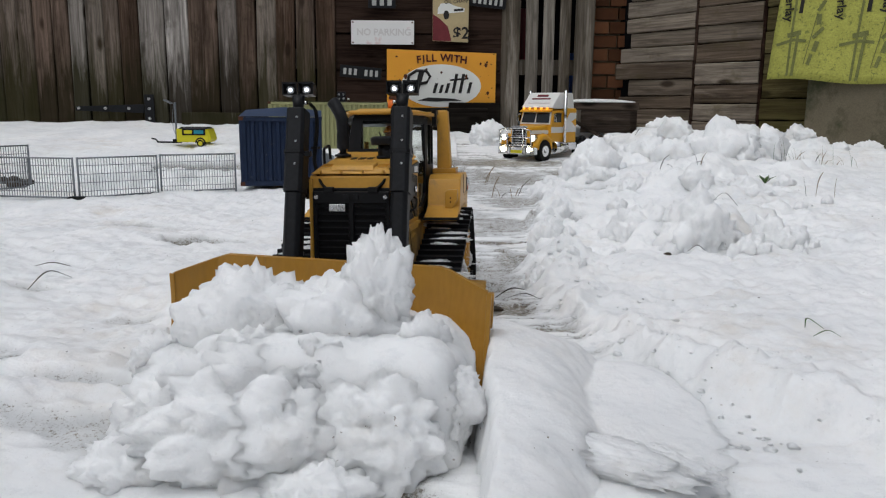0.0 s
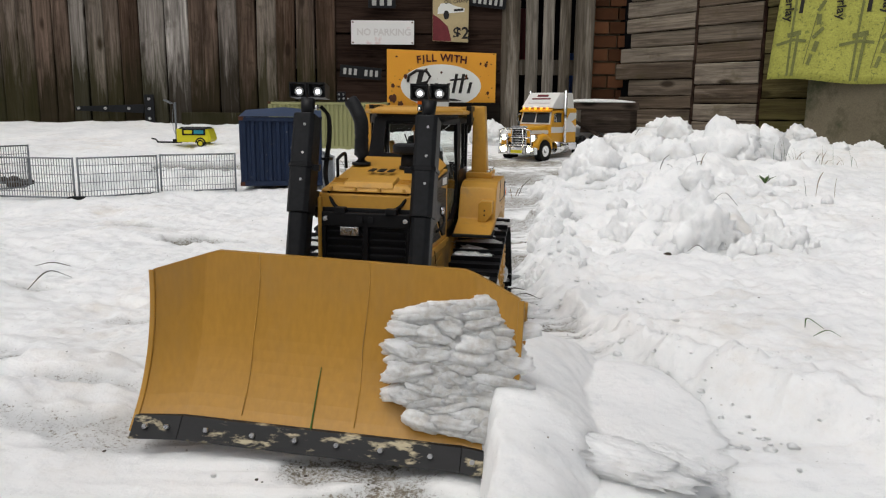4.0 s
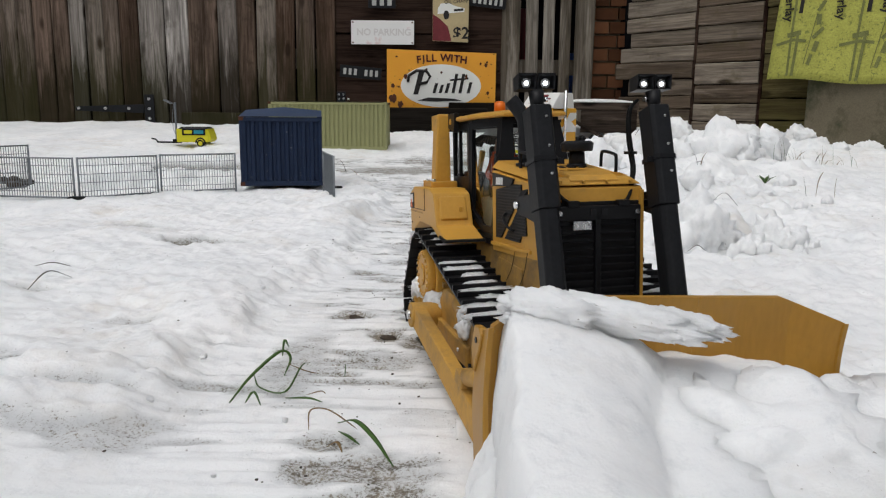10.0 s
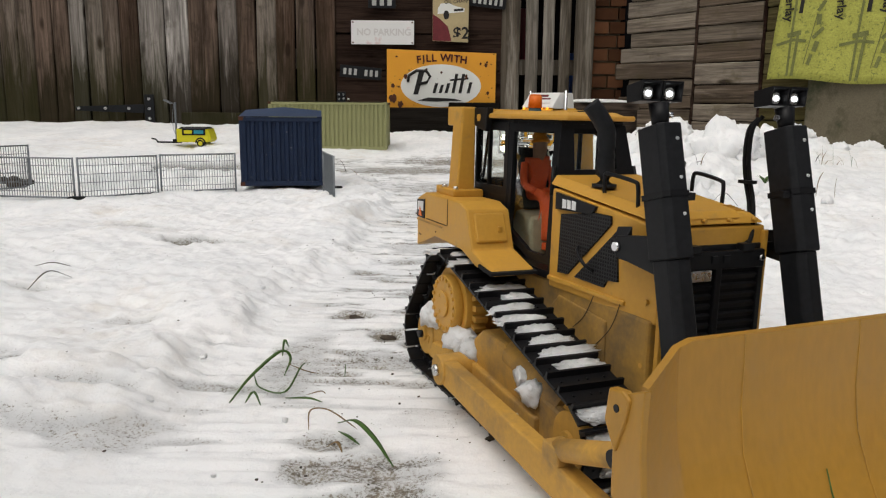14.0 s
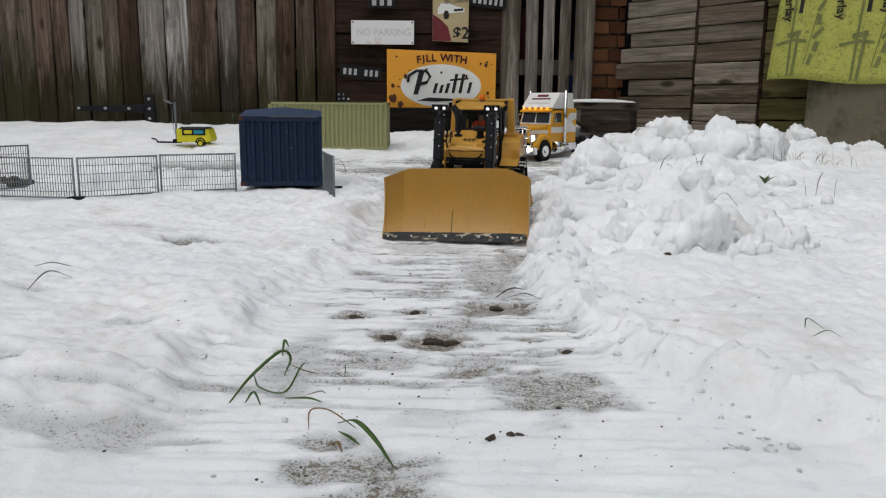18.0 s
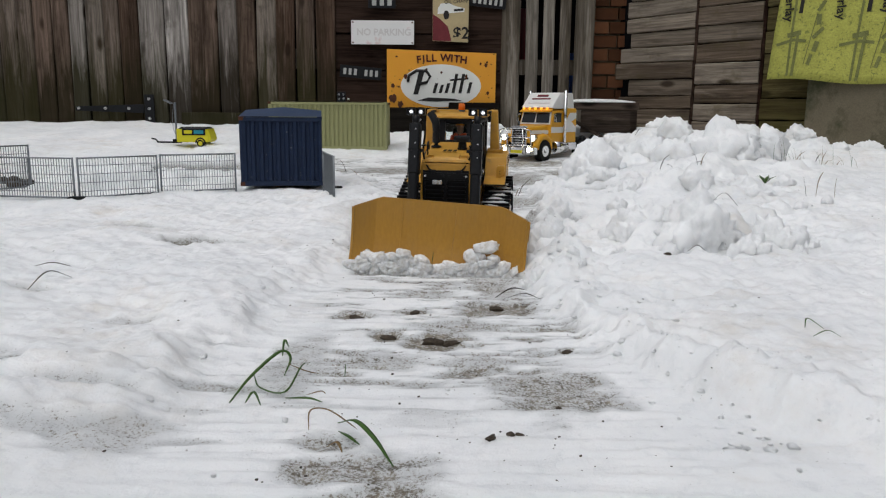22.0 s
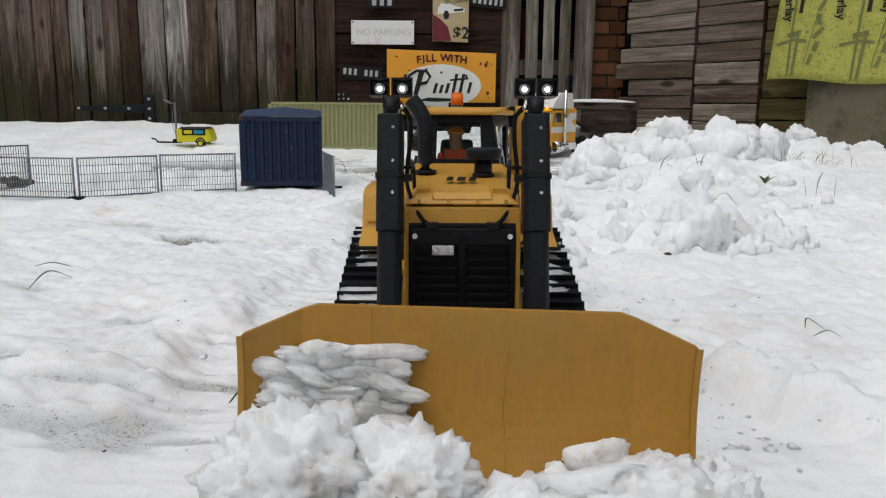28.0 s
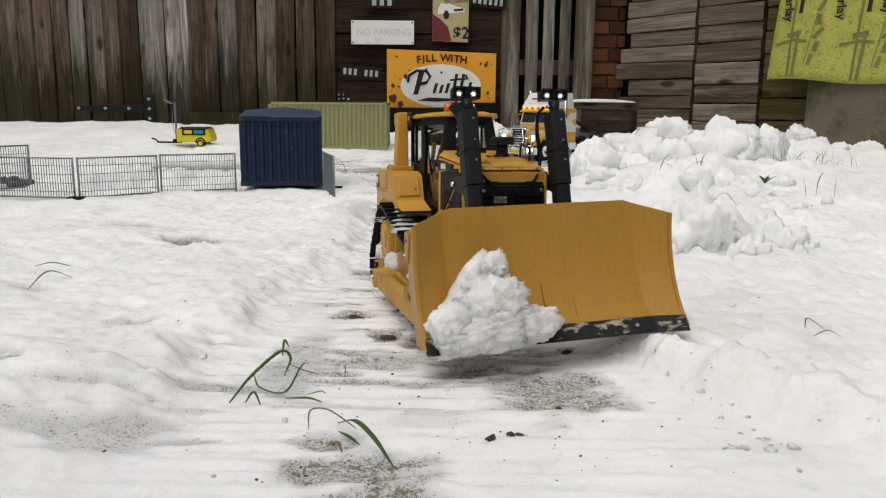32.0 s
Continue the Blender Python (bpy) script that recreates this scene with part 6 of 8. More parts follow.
def container(name, label, m, length, width, height, ribs, mat, roof_mat, sag=0.0, end_ribs=8):
    c = thing(name, label, "model container", m)
    b = 0.007
    part("floor", Shape().box((0, 0, 0.006), (length, width, 0.012)), mat, c, bevel=0.001)
    part("side_wall", corrugated(length - 2 * b, height - 0.020, ribs), mat, c, at=pose(0, -width / 2 + 0.001, 0.010))
    part("side_wall", corrugated(length - 2 * b, height - 0.020, ribs), mat, c, at=pose(0, width / 2 - 0.001, 0.010, 0, 0, 180))
    for sd in (-1, 1):
        part("end_wall", corrugated(width - 2 * b, height - 0.020, end_ribs), mat, c, at=pose(sd * (length / 2 - 0.001), 0, 0.010, 0, 0, 90 * sd))
        for e in (-1, 1):
            part("corner_post", Shape().box((sd * (length / 2 - b / 2), e * (width / 2 - b / 2), height / 2), (b, b, height)), mat, c, bevel=0.0008)
            for z in (0.005, height - 0.004):
                part("corner_casting", Shape().box((sd * (length / 2 - 0.0045), e * (width / 2 - 0.0045), z), (0.011, 0.011, 0.009)), RUST if (sd + e) else mat, c, bevel=0.0008)
        part("top_rail", Shape().box((0, sd * (width / 2 - 0.003), height - 0.006), (length - 2 * b, 0.007, 0.009)), mat, c, bevel=0.0008)
        part("bottom_rail", Shape().box((0, sd * (width / 2 - 0.003), 0.007), (length - 2 * b, 0.007, 0.010)), mat, c, bevel=0.0008)
    nx, ny = 10, 6
    pts = [(-length / 2 + length * i / nx, -width / 2 + width * j / ny, height + sag * (j / ny) * (1 - 0.35 * abs(2 * i / nx - 1)) + 0.001) for j in range(ny + 1) for i in range(nx + 1)]
    part("roof", Shape().put(pts, [(j * (nx + 1) + i, j * (nx + 1) + i + 1, (j + 1) * (nx + 1) + i + 1, (j + 1) * (nx + 1) + i) for j in range(ny) for i in range(nx)], True)
         .box((0, 0, height - 0.004), (length - 0.01, width - 0.01, 0.004)), roof_mat, c)
    return c


container("navy_container", "faded navy blue model container, rust at its corners", pose(-0.393, 1.860, ground_at(-0.38, 1.78) + 0.006, 0, 0, 9), 0.188, 0.170, 0.160, 9, NAVY, NAVY_ROOF, sag=0.022)
container("green_container", "sage green model container in the snow", pose(-0.426, 2.885, ground_at(-0.42, 2.8) - 0.004), 0.432, 0.170, 0.172, 26, SAGE, SAGE)
part("roof_bolt", Shape().rod((-0.35, 2.81, 0.252), (-0.35, 2.81, 0.258), 0.004, n=8), STEEL, bpy.data.objects["green_container"], at=bpy.data.objects["green_container"].matrix_basis.inverted())


def fence_panel(a, b, h=0.090, label="grey wire mesh site fence panel in the snow", sink=0.004):
    a, b = Vector((*a, 0)), Vector((*b, 0))
    za, zb = ground_at(a.x, a.y), ground_at(b.x, b.y)
    d = b - a
    L = d.length
    c = thing("mesh_fence", label, "model fence", Matrix.Translation((a.x, a.y, (za + zb) / 2 - sink)) @ Matrix.Rotation(math.atan2(d.y, d.x), 4, "Z"), group="site fence panels")
    for x in (0.0, L):
        part("post", Shape().rod((x, 0, 0), (x, 0, h), 0.0022, n=8), GALV, c)
    for z in (0.006, h - 0.002):
        part("rail", Shape().rod((0, 0, z), (L, 0, z), 0.0017, n=8), GALV, c)
    w = Shape()
    n = max(4, int(L / 0.0058))
    for k in range(1, n):
        w.box((L * k / n, 0, h / 2), (0.0011, 0.0011, h - 0.006))
    for k in range(1, 5):
        w.box((L / 2, 0.001, h * k / 5), (L, 0.0012, 0.0012))
    part("wire_mesh", w, GALV, c)
    return c


fence_panel((-0.955, 1.60), (-0.772, 1.575))
fence_panel((-0.764, 1.580), (-0.640, 1.690))
fence_panel((-0.634, 1.695), (-0.488, 1.772))
fence_panel((-1.14, 1.585), (-0.96, 1.603))
fence_panel((-1.09, 1.60), (-0.985, 1.80), 0.105)
fence_panel((-0.276, 1.740), (-0.228, 1.570), 0.096)
for fx, fy in ((-0.768, 1.577), (-0.250, 1.735)):
    ft = thing("fence_foot", "black plastic foot block under the mesh fence", "fence foot", pose(fx, fy, ground_at(fx, fy) - 0.002), group="fence feet")
    part("block", Shape().hull([(-0.022, -0.011, 0), (0.022, -0.011, 0), (0.022, 0.011, 0), (-0.022, 0.011, 0)], [(-0.015, -0.008, 0.010), (0.015, -0.008, 0.010), (0.015, 0.008, 0.010), (-0.015, 0.008, 0.010)]), RUBBER, ft, bevel=0.001)
rub = thing("rubble_heap", "small heap of brown rubble behind the mesh fence", "rubble", pose(-1.03, 1.82, ground_at(-1.03, 1.82)))
for k in range(9):
    part("stone", clump_mesh("stone", (0.016, 0.012, 0.010), 300 + k, 2, 0.3), SOIL_BIT, rub, at=(random.uniform(-0.04, 0.04), random.uniform(-0.02, 0.02), 0.006 + 0.005 * (k % 3)))

tr = thing("lighting_trailer", "bright yellow model lighting trailer with a folded mast", "model trailer", pose(-0.860, 2.66, ground_at(-0.86, 2.66) - 0.002, 0, 0, -4))
part("body", Shape().side([(-0.030, 0.016), (-0.030, 0.062), (0.030, 0.062), (0.030, 0.016)], -0.062, 0.052).front([(0.050, 0.016), (0.060, 0.026), (0.058, 0.040), (0.050, 0.060)], -0.029, 0.029), LIME, tr, bevel=0.003)
part("hood", Shape().hull([(-0.056, -0.031, 0.060), (0.050, -0.031, 0.060), (0.050, 0.031, 0.060), (-0.056, 0.031, 0.060)], [(-0.046, -0.026, 0.068), (0.040, -0.026, 0.068), (0.040, 0.026, 0.068), (-0.046, 0.026, 0.068)]), BLACK, tr, bevel=0.001)
part("side_board", Shape().box((0.0, -0.0312, 0.051), (0.082, 0.0016, 0.022)), BLACK, tr, bevel=0.0006)
part("board_mark", Shape().box((-0.020, -0.0324, 0.051), (0.028, 0.0008, 0.012)), LIME, tr)
part("board_mark", Shape().box((0.018, -0.0324, 0.051), (0.034, 0.0008, 0.012)), TEAL, tr)
part("mudguard", Shape().tube([(0.022 + 0.016 * math.cos(a), -0.028, 0.014 + 0.016 * math.sin(a)) for a in [k * math.pi / 8 for k in range(9)]], 0.0035, 6), BLACK, tr)
for sd in (-1, 1):
    wl_ = part("wheel", Shape().rod((0.022, sd * 0.022, 0.012), (0.022, sd * 0.031, 0.012), 0.0125, n=20), RUBBER, tr)
    part("rim", Shape().rod((0.022, sd * 0.0305, 0.012), (0.022, sd * 0.0318, 0.012), 0.0075, n=16), LIME, wl_)
part("drawbar", Shape().box((-0.100, 0, 0.014), (0.085, 0.010, 0.006)).tube([(-0.142, 0, 0.014), (-0.150, 0, 0.024), (-0.165, 0, 0.026)], 0.003, 6), BLACK_MATT, tr, bevel=0.001)
part("mast", Shape().box((-0.074, 0, 0.082), (0.006, 0.006, 0.138)), GALV, tr, bevel=0.0008)
part("mast_foot", Shape().box((-0.074, 0, 0.018), (0.022, 0.020, 0.014)), BLACK, tr, bevel=0.001)
part("cable", Shape().tube(curve_points([(-0.070, -0.004, 0.030), (-0.080, -0.008, 0.06), (-0.082, -0.006, 0.105), (-0.076, -0.004, 0.148)]), 0.0009), GALV, tr)
for k in range(4):
    part("lamp_head", Shape().box((-0.092 - 0.012 * (k // 2), -0.006 + 0.012 * (k % 2), 0.150 + 0.006 * (k // 2)), (0.013, 0.010, 0.004), Matrix.Rotation(radians(25), 3, "Y")), GALV, tr, bevel=0.0006)

# ---- snowy bench by the gate ----
bn = thing("timber_bench", "dark timber bench with a white slab of snow", "bench", pose(0.66, 3.30, ground_at(0.66, 3.3) - 0.035, 0, 0, -14))
part("top", Shape().box((0, 0, 0.168), (0.34, 0.20, 0.030)), WOOD_DARK, bn, bevel=0.003)
part("apron", Shape().box((0.05, -0.085, 0.105), (0.23, 0.02, 0.095)), WOOD_DARK, bn, bevel=0.002)
for x in (-0.15, 0.15):
    for y in (-0.08, 0.08):
        part("leg", Shape().box((x, y, 0.08), (0.03, 0.03, 0.165)), WOOD_DARK, bn, bevel=0.002)
part("brace", Shape().tube([(-0.15, -0.10, 0.14), (0.06, -0.10, 0.02)], 0.008, 6), WOOD_DARK, bn)
blanket = thing("snow_blanket", "smooth slab of snow lying on the bench", "snow", pose(0.66, 3.30, ground_at(0.66, 3.3) + 0.151, 0, 0, -14))
part("slab", clump_mesh("slab", (0.165, 0.10, 0.014), 901, 4, 0.12), SNOW, blanket)

# ---- the model lorry ----
T_YELLOW = material("golden_yellow_lorry_paint", (0.66, 0.33, 0.02), 0.35, vary=0.05)
T_WHITE = material("white_lorry_paint", (0.72, 0.71, 0.68), 0.4, vary=0.04)
T_LAMP = glow("warm_headlamp", (1.0, 0.93, 0.68), 7.0)
T_MARKER = glow("amber_marker", (1.0, 0.38, 0.03), 2.2)
T_GLASS = material("dark_cab_window", (0.02, 0.022, 0.025), 0.12, vary=0.1, bump=0.0)


def build_truck():
    t = thing("model_lorry", "yellow and white model lorry tractor with lit headlamps", "model lorry", pose(0.262, 2.700, ground_at(0.27, 2.75) - 0.008, 0, 0, -41) @ Matrix.Diagonal((0.93, 0.93, 0.93, 1)))
    # forward is -y; the front bumper is at y = 0
    part("chassis", Shape().box((-0.025, 0.27, 0.060), (0.012, 0.46, 0.020)).box((0.025, 0.27, 0.060), (0.012, 0.46, 0.020)).box((0, 0.40, 0.062), (0.05, 0.03, 0.014)), BLACK_MATT, t, bevel=0.001)
    part("bonnet", Shape().hull([(-0.050, 0.012, 0.070), (0.050, 0.012, 0.070), (0.062, 0.115, 0.070), (-0.062, 0.115, 0.070)], [(-0.046, 0.016, 0.128), (0.046, 0.016, 0.128), (0.058, 0.115, 0.138), (-0.058, 0.115, 0.138)]), T_YELLOW, t, bevel=0.006)
    part("bonnet_stripe", Shape().hull([(-0.0505, 0.018, 0.104), (-0.0625, 0.112, 0.104), (-0.0625, 0.112, 0.118), (-0.0505, 0.018, 0.118)], [(0.0505, 0.018, 0.104), (0.0625, 0.112, 0.104), (0.0625, 0.112, 0.118), (0.0505, 0.018, 0.118)]), T_WHITE, t)
    for sd in (-1, 1):
        fen = [(sd * (0.074 + 0.000 * a), 0.058 + 0.046 * math.cos(k * math.pi / 8), 0.048 + 0.046 * math.sin(k * math.pi / 8)) for k, a in zip(range(9), [0] * 9)]
        part("wing", Shape().tube(fen, 0.014, 8), T_YELLOW, t)
        lamp = part("headlamp", Shape().rod((sd * 0.066, 0.018, 0.090), (sd * 0.066, 0.000, 0.090), 0.012, 0.0135, 16), CHROME, t)
        part("lens", Shape().rod((sd * 0.066, 0.0, 0.090), (sd * 0.066, -0.003, 0.090), 0.011, 0.009, 16), T_LAMP, lamp, "lit headlamp")
        part("fog_lamp", Shape().rod((sd * 0.060, -0.008, 0.046), (sd * 0.060, -0.014, 0.046), 0.010, n=14), T_LAMP, t, "lit fog lamp")
    grille = part("grille", Shape().box((0, 0.010, 0.098), (0.070, 0.008, 0.074)), CHROME, t, bevel=0.002)
    part("core", Shape().box((0, 0.0055, 0.098), (0.058, 0.002, 0.062)), BLACK, grille)
    for k in range(7):
        part("bar", Shape().box((0, 0.0040, 0.072 + k * 0.0088), (0.058, 0.0015, 0.0022)), CHROME, grille)
    part("bumper", Shape().box((0, -0.002, 0.042), (0.176, 0.014, 0.030)), CHROME, t, bevel=0.003)
    part("plate", Shape().box((0, -0.0105, 0.038), (0.050, 0.002, 0.012)), LIME, t, "plain yellow plate")
    bar = part("bull_bar", Shape().tube([(-0.072, -0.016, 0.030), (-0.072, -0.020, 0.118), (-0.040, -0.022, 0.126), (0.040, -0.022, 0.126), (0.072, -0.020, 0.118), (0.072, -0.016, 0.030)], 0.0032, 8), CHROME, t)
    for x in (-0.036, 0.036):
        part("upright", Shape().rod((x, -0.018, 0.030), (x, -0.021, 0.126), 0.0028, n=8), CHROME, bar)
    for z in (0.062, 0.092):
        part("cross_tube", Shape().rod((-0.072, -0.018, z), (0.072, -0.018, z), 0.0024, n=8), CHROME, bar)
    cab = part("cab", Shape().side([(0.112, 0.070), (0.112, 0.140), (0.128, 0.192), (0.200, 0.194), (0.200, 0.070)], -0.074, 0.074), T_YELLOW, t, bevel=0.005)
    part("windscreen", Shape().hull([(-0.064, 0.1125, 0.146), (-0.003, 0.1125, 0.146), (-0.003, 0.1235, 0.184), (-0.060, 0.1235, 0.184)], [(-0.064, 0.1095, 0.146), (-0.003, 0.1095, 0.146), (-0.003, 0.1205, 0.184), (-0.060, 0.1205, 0.184)]), T_GLASS, cab, bevel=0.001)
    part("windscreen", Shape().hull([(0.064, 0.1125, 0.146), (0.003, 0.1125, 0.146), (0.003, 0.1235, 0.184), (0.060, 0.1235, 0.184)], [(0.064, 0.1095, 0.146), (0.003, 0.1095, 0.146), (0.003, 0.1205, 0.184), (0.060, 0.1205, 0.184)]), T_GLASS, cab, bevel=0.001)
    part("screen_frame", Shape().hull([(-0.070, 0.1118, 0.140), (0.070, 0.1118, 0.140), (0.066, 0.1255, 0.188), (-0.066, 0.1255, 0.188)], [(-0.070, 0.1108, 0.140), (0.070, 0.1108, 0.140), (0.066, 0.1245, 0.188), (-0.066, 0.1245, 0.188)]), T_WHITE, cab)
    part("sleeper", Shape().box((0, 0.246, 0.135), (0.156, 0.090, 0.135)), T_YELLOW, t, bevel=0.006)
    for sd in (-1, 1):
        part("door_window", Shape().side([(0.132, 0.148), (0.142, 0.184), (0.182, 0.184), (0.182, 0.148)], sd * 0.0735, sd * 0.0755), T_GLASS, cab)
        part("stripe", Shape().side([(0.114, 0.108), (0.114, 0.130), (0.199, 0.130), (0.199, 0.108)], sd * 0.0735, sd * 0.0752), T_WHITE, cab)
        part("stripe", Shape().side([(0.205, 0.110), (0.205, 0.150), (0.240, 0.185), (0.286, 0.185), (0.286, 0.165), (0.250, 0.150), (0.286, 0.128), (0.286, 0.110)], sd * 0.0775, sd * 0.0790), T_WHITE, t)
        part("mirror", Shape().box((sd * 0.088, 0.120, 0.165), (0.010, 0.004, 0.032)).rod((sd * 0.074, 0.122, 0.178), (sd * 0.088, 0.120, 0.178), 0.0015, n=6), CHROME, t)
        part("exhaust_pipe", Shape().rod((sd * 0.083, 0.196, 0.065), (sd * 0.083, 0.196, 0.270), 0.0065, n=14), CHROME, t)
        part("fuel_tank", Shape().rod((sd * 0.070, 0.130, 0.052), (sd * 0.070, 0.215, 0.052), 0.024, n=20), CHROME, t)
        part("step", Shape().box((sd * 0.080, 0.245, 0.056), (0.020, 0.060, 0.030)), CHROME, t, bevel=0.002)
        for y, dbl in ((0.058, False), (0.350, True), (0.440, True)):
            w = part("wheel", Shape().rod((sd * (0.046 if dbl else 0.060), y, 0.041), (sd * 0.088, y, 0.041), 0.041, n=26), RUBBER, t, bevel=0.003)
            part("rim", Shape().rod((sd * 0.0865, y, 0.041), (sd * 0.0895, y, 0.041), 0.024, 0.020, 20).rod((sd * 0.089, y, 0.041), (sd * 0.095, y, 0.041), 0.009, 0.007, 12), CHROME, w)
        for y in (0.350, 0.440):
            part("mudguard", Shape().tube([(sd * 0.068, y + 0.048 * math.cos(a), 0.041 + 0.048 * math.sin(a)) for a in [math.pi * (0.2 + 0.6 * k / 6) for k in range(7)]], 0.006, 6), BLACK_MATT, t)
    part("visor", Shape().hull([(-0.070, 0.106, 0.186), (0.070, 0.106, 0.186), (0.070, 0.132, 0.196), (-0.070, 0.132, 0.196)], [(-0.070, 0.106, 0.191), (0.070, 0.106, 0.191), (0.070, 0.132, 0.203), (-0.070, 0.132, 0.203)]), T_YELLOW, t, bevel=0.001)
    for k in range(5):
        part("marker_lamp", Shape().rod(((k - 2) * 0.027, 0.114, 0.201), ((k - 2) * 0.027, 0.108, 0.200), 0.0042, n=10), T_MARKER, t, "lit amber marker lamp")
    air = Shape().side([(0.150, 0.200), (0.118, 0.204), (0.176, 0.262), (0.268, 0.262), (0.280, 0.200)], -0.072, 0.072)
    dfl = part("air_deflector", air, T_WHITE, t, "white roof deflector with plain red and grey bars", bevel=0.004)
    for w_, h_, z, m in ((0.05, 0.010, 0.250, RED_INK), (0.085, 0.006, 0.238, RED_INK), (0.10, 0.009, 0.222, FAINT)):
        y = 0.118 + (z - 0.204) * 1.0
        part("print_bar", Shape().box((0, y - 0.0015, z), (w_, 0.002, h_), Matrix.Rotation(radians(-45), 3, "X")), m, dfl)
    part("fifth_wheel", Shape().rod((0, 0.395, 0.078), (0, 0.395, 0.086), 0.036, n=24), BLACK_MATT, t)
    part("air_lines", Shape().tube(curve_points([(0.02, 0.295, 0.12), (0.03, 0.32, 0.16), (0.02, 0.36, 0.10)]), 0.003), RUBBER, t)
    part("rear_bar", Shape().box((0, 0.502, 0.058), (0.15, 0.008, 0.016)), BLACK_MATT, t, bevel=0.001)


build_truck()

# ---- lumps of snow ----
def lump(x, y, w, d, h, seed, detail=4, rough=0.36, turn=0.0, freq=1.3, foot=None, label="lump of packed white snow thrown up beside the lane"):
    """A puffed lump whose top stands h above foot (the ground where it is not given); its lower third is sunk in the snow."""
    z = ground_at(x, y) if foot is None else foot
    deep = h * 0.5 + 0.012
    ob = part("snow_lump", clump_mesh("snow_lump", (w / 2, d / 2, (h + deep) / 2), seed, detail, rough, freq=freq, cut=0.0, puff=1.0), SNOW)
    ob.matrix_basis = Matrix.Translation((x, y, z + (h - deep) / 2)) @ pose(0, 0, 0, random.uniform(-8, 8), random.uniform(-8, 8), turn)
    return tagged(ob, label, "snow lump", group="lumps of snow")


# lumps of the heap: x, y, width, height over the yard
HEAP = [(0.566, 2.114, 0.228, 0.115), (0.750, 2.050, 0.223, 0.150), (0.370, 1.876, 0.154, 0.108), (0.659, 2.532, 0.123, 0.087), (0.782, 2.490, 0.164, 0.074), (0.584, 1.450, 0.148, 0.072), (0.303, 1.122, 0.112, 0.070), (0.370, 1.080, 0.131, 0.096),
        (0.482, 1.079, 0.084, 0.062), (1.284, 2.959, 0.214, 0.083), (1.218, 2.427, 0.141, 0.069), (1.443, 2.626, 0.135, 0.067), (0.156, 1.133, 0.056, 0.055), (0.209, 1.362, 0.051, 0.044), (0.113, 0.897, 0.030, 0.026), (0.355, 1.558, 0.076, 0.035),
        (0.486, 1.618, 0.142, 0.063), (0.283, 1.270, 0.085, 0.035), (1.254, 2.623, 0.172, 0.062), (0.187, 1.007, 0.045, 0.031), (0.336, 1.040, 0.056, 0.040), (0.423, 1.030, 0.063, 0.045), (0.666, 1.341, 0.060, 0.032), (1.100, 2.453, 0.126, 0.050),
        (0.359, 2.154, 0.054, 0.032), (0.232, 1.804, 0.067, 0.028), (0.513, 1.371, 0.091, 0.036), (0.256, 1.010, 0.046, 0.026), (0.521, 1.050, 0.049, 0.032), (0.148, 0.900, 0.034, 0.024), (0.790, 2.800, 0.240, 0.058), (0.205, 3.200, 0.170, 0.090)]
rnd_heap = random.Random(77)
for k, (x, y, w, h) in enumerate(HEAP):
    foot = float(np.interp(y, [0, 1.1, 1.55, 1.9, 2.4, 2.8, 3.3, 3.7], [0, 0, 0.016, 0.02, 0.03, 0.048, 0.085, 0.11]))
    lump(x, y, w, w * 0.8, h, 500 + k, turn=37 * k % 90 - 45, detail=5, foot=foot)
    # smaller lumps lean on and round the large ones
    for i in range(max(2, int(w * 20))):
        a, r = rnd_heap.uniform(0, math.tau), w * rnd_heap.uniform(0.30, 0.75)
        e = w * rnd_heap.uniform(0.20, 0.48)
        if e > 0.009:
            up = foot + max(0.0, h * (1 - (r / (w * 0.62)) ** 2)) * 0.8
            lump(x + r * math.cos(a), y + r * math.sin(a) * 0.8, e * rnd_heap.uniform(1.0, 1.4), e, e * 0.6 + max(0.0, up - ground_at(x, y)) * 0.6, 900 + 20 * k + i, turn=rnd_heap.uniform(-80, 80), detail=4)


def scatter(name, label, category, mat, count, size, where, seed, squash=0.7, detail=1):
    """Many small bits as one object: what nobody could count."""
    rnd = random.Random(seed)
    kinds = []
    for k in range(6):
        me = clump_mesh("bit", (1, 1, squash), seed + k, detail, 0.45)
        kinds.append((np.array([v.co[:] for v in me.vertices]), np.array([p.vertices[:] for p in me.polygons])))
        bpy.data.meshes.remove(me)
    vs, fs, base = [], [], 0
    spots = [where(rnd) for _ in range(count)]
    zs = ground_fields(np.array([p[0] for p in spots]), np.array([p[1] for p in spots]))[0]
    for (x, y), z in zip(spots, zs):
        v, f = kinds[rnd.randrange(6)]
        s = size[0] + (size[1] - size[0]) * rnd.random() ** 3
        a = rnd.uniform(0, math.tau)
        c, n = math.cos(a), math.sin(a)
        sx, sy = s * rnd.uniform(0.7, 1.4), s * rnd.uniform(0.7, 1.4)
        p = np.stack([x + (v[:, 0] * c * sx - v[:, 1] * n * sy), y + (v[:, 0] * n * sx + v[:, 1] * c * sy), z + v[:, 2] * s + s * squash * 0.3], 1)
        vs.append(p)
        fs.append(f + base)
        base += len(v)
    me = bpy.data.meshes.new(name)
    me.from_pydata(np.concatenate(vs).tolist(), [], np.concatenate(fs).tolist())
    me.polygons.foreach_set("use_smooth", [True] * len(me.polygons))
    me.materials.append(mat)
    return tagged(new(name, me), label, category, kind="stuff")


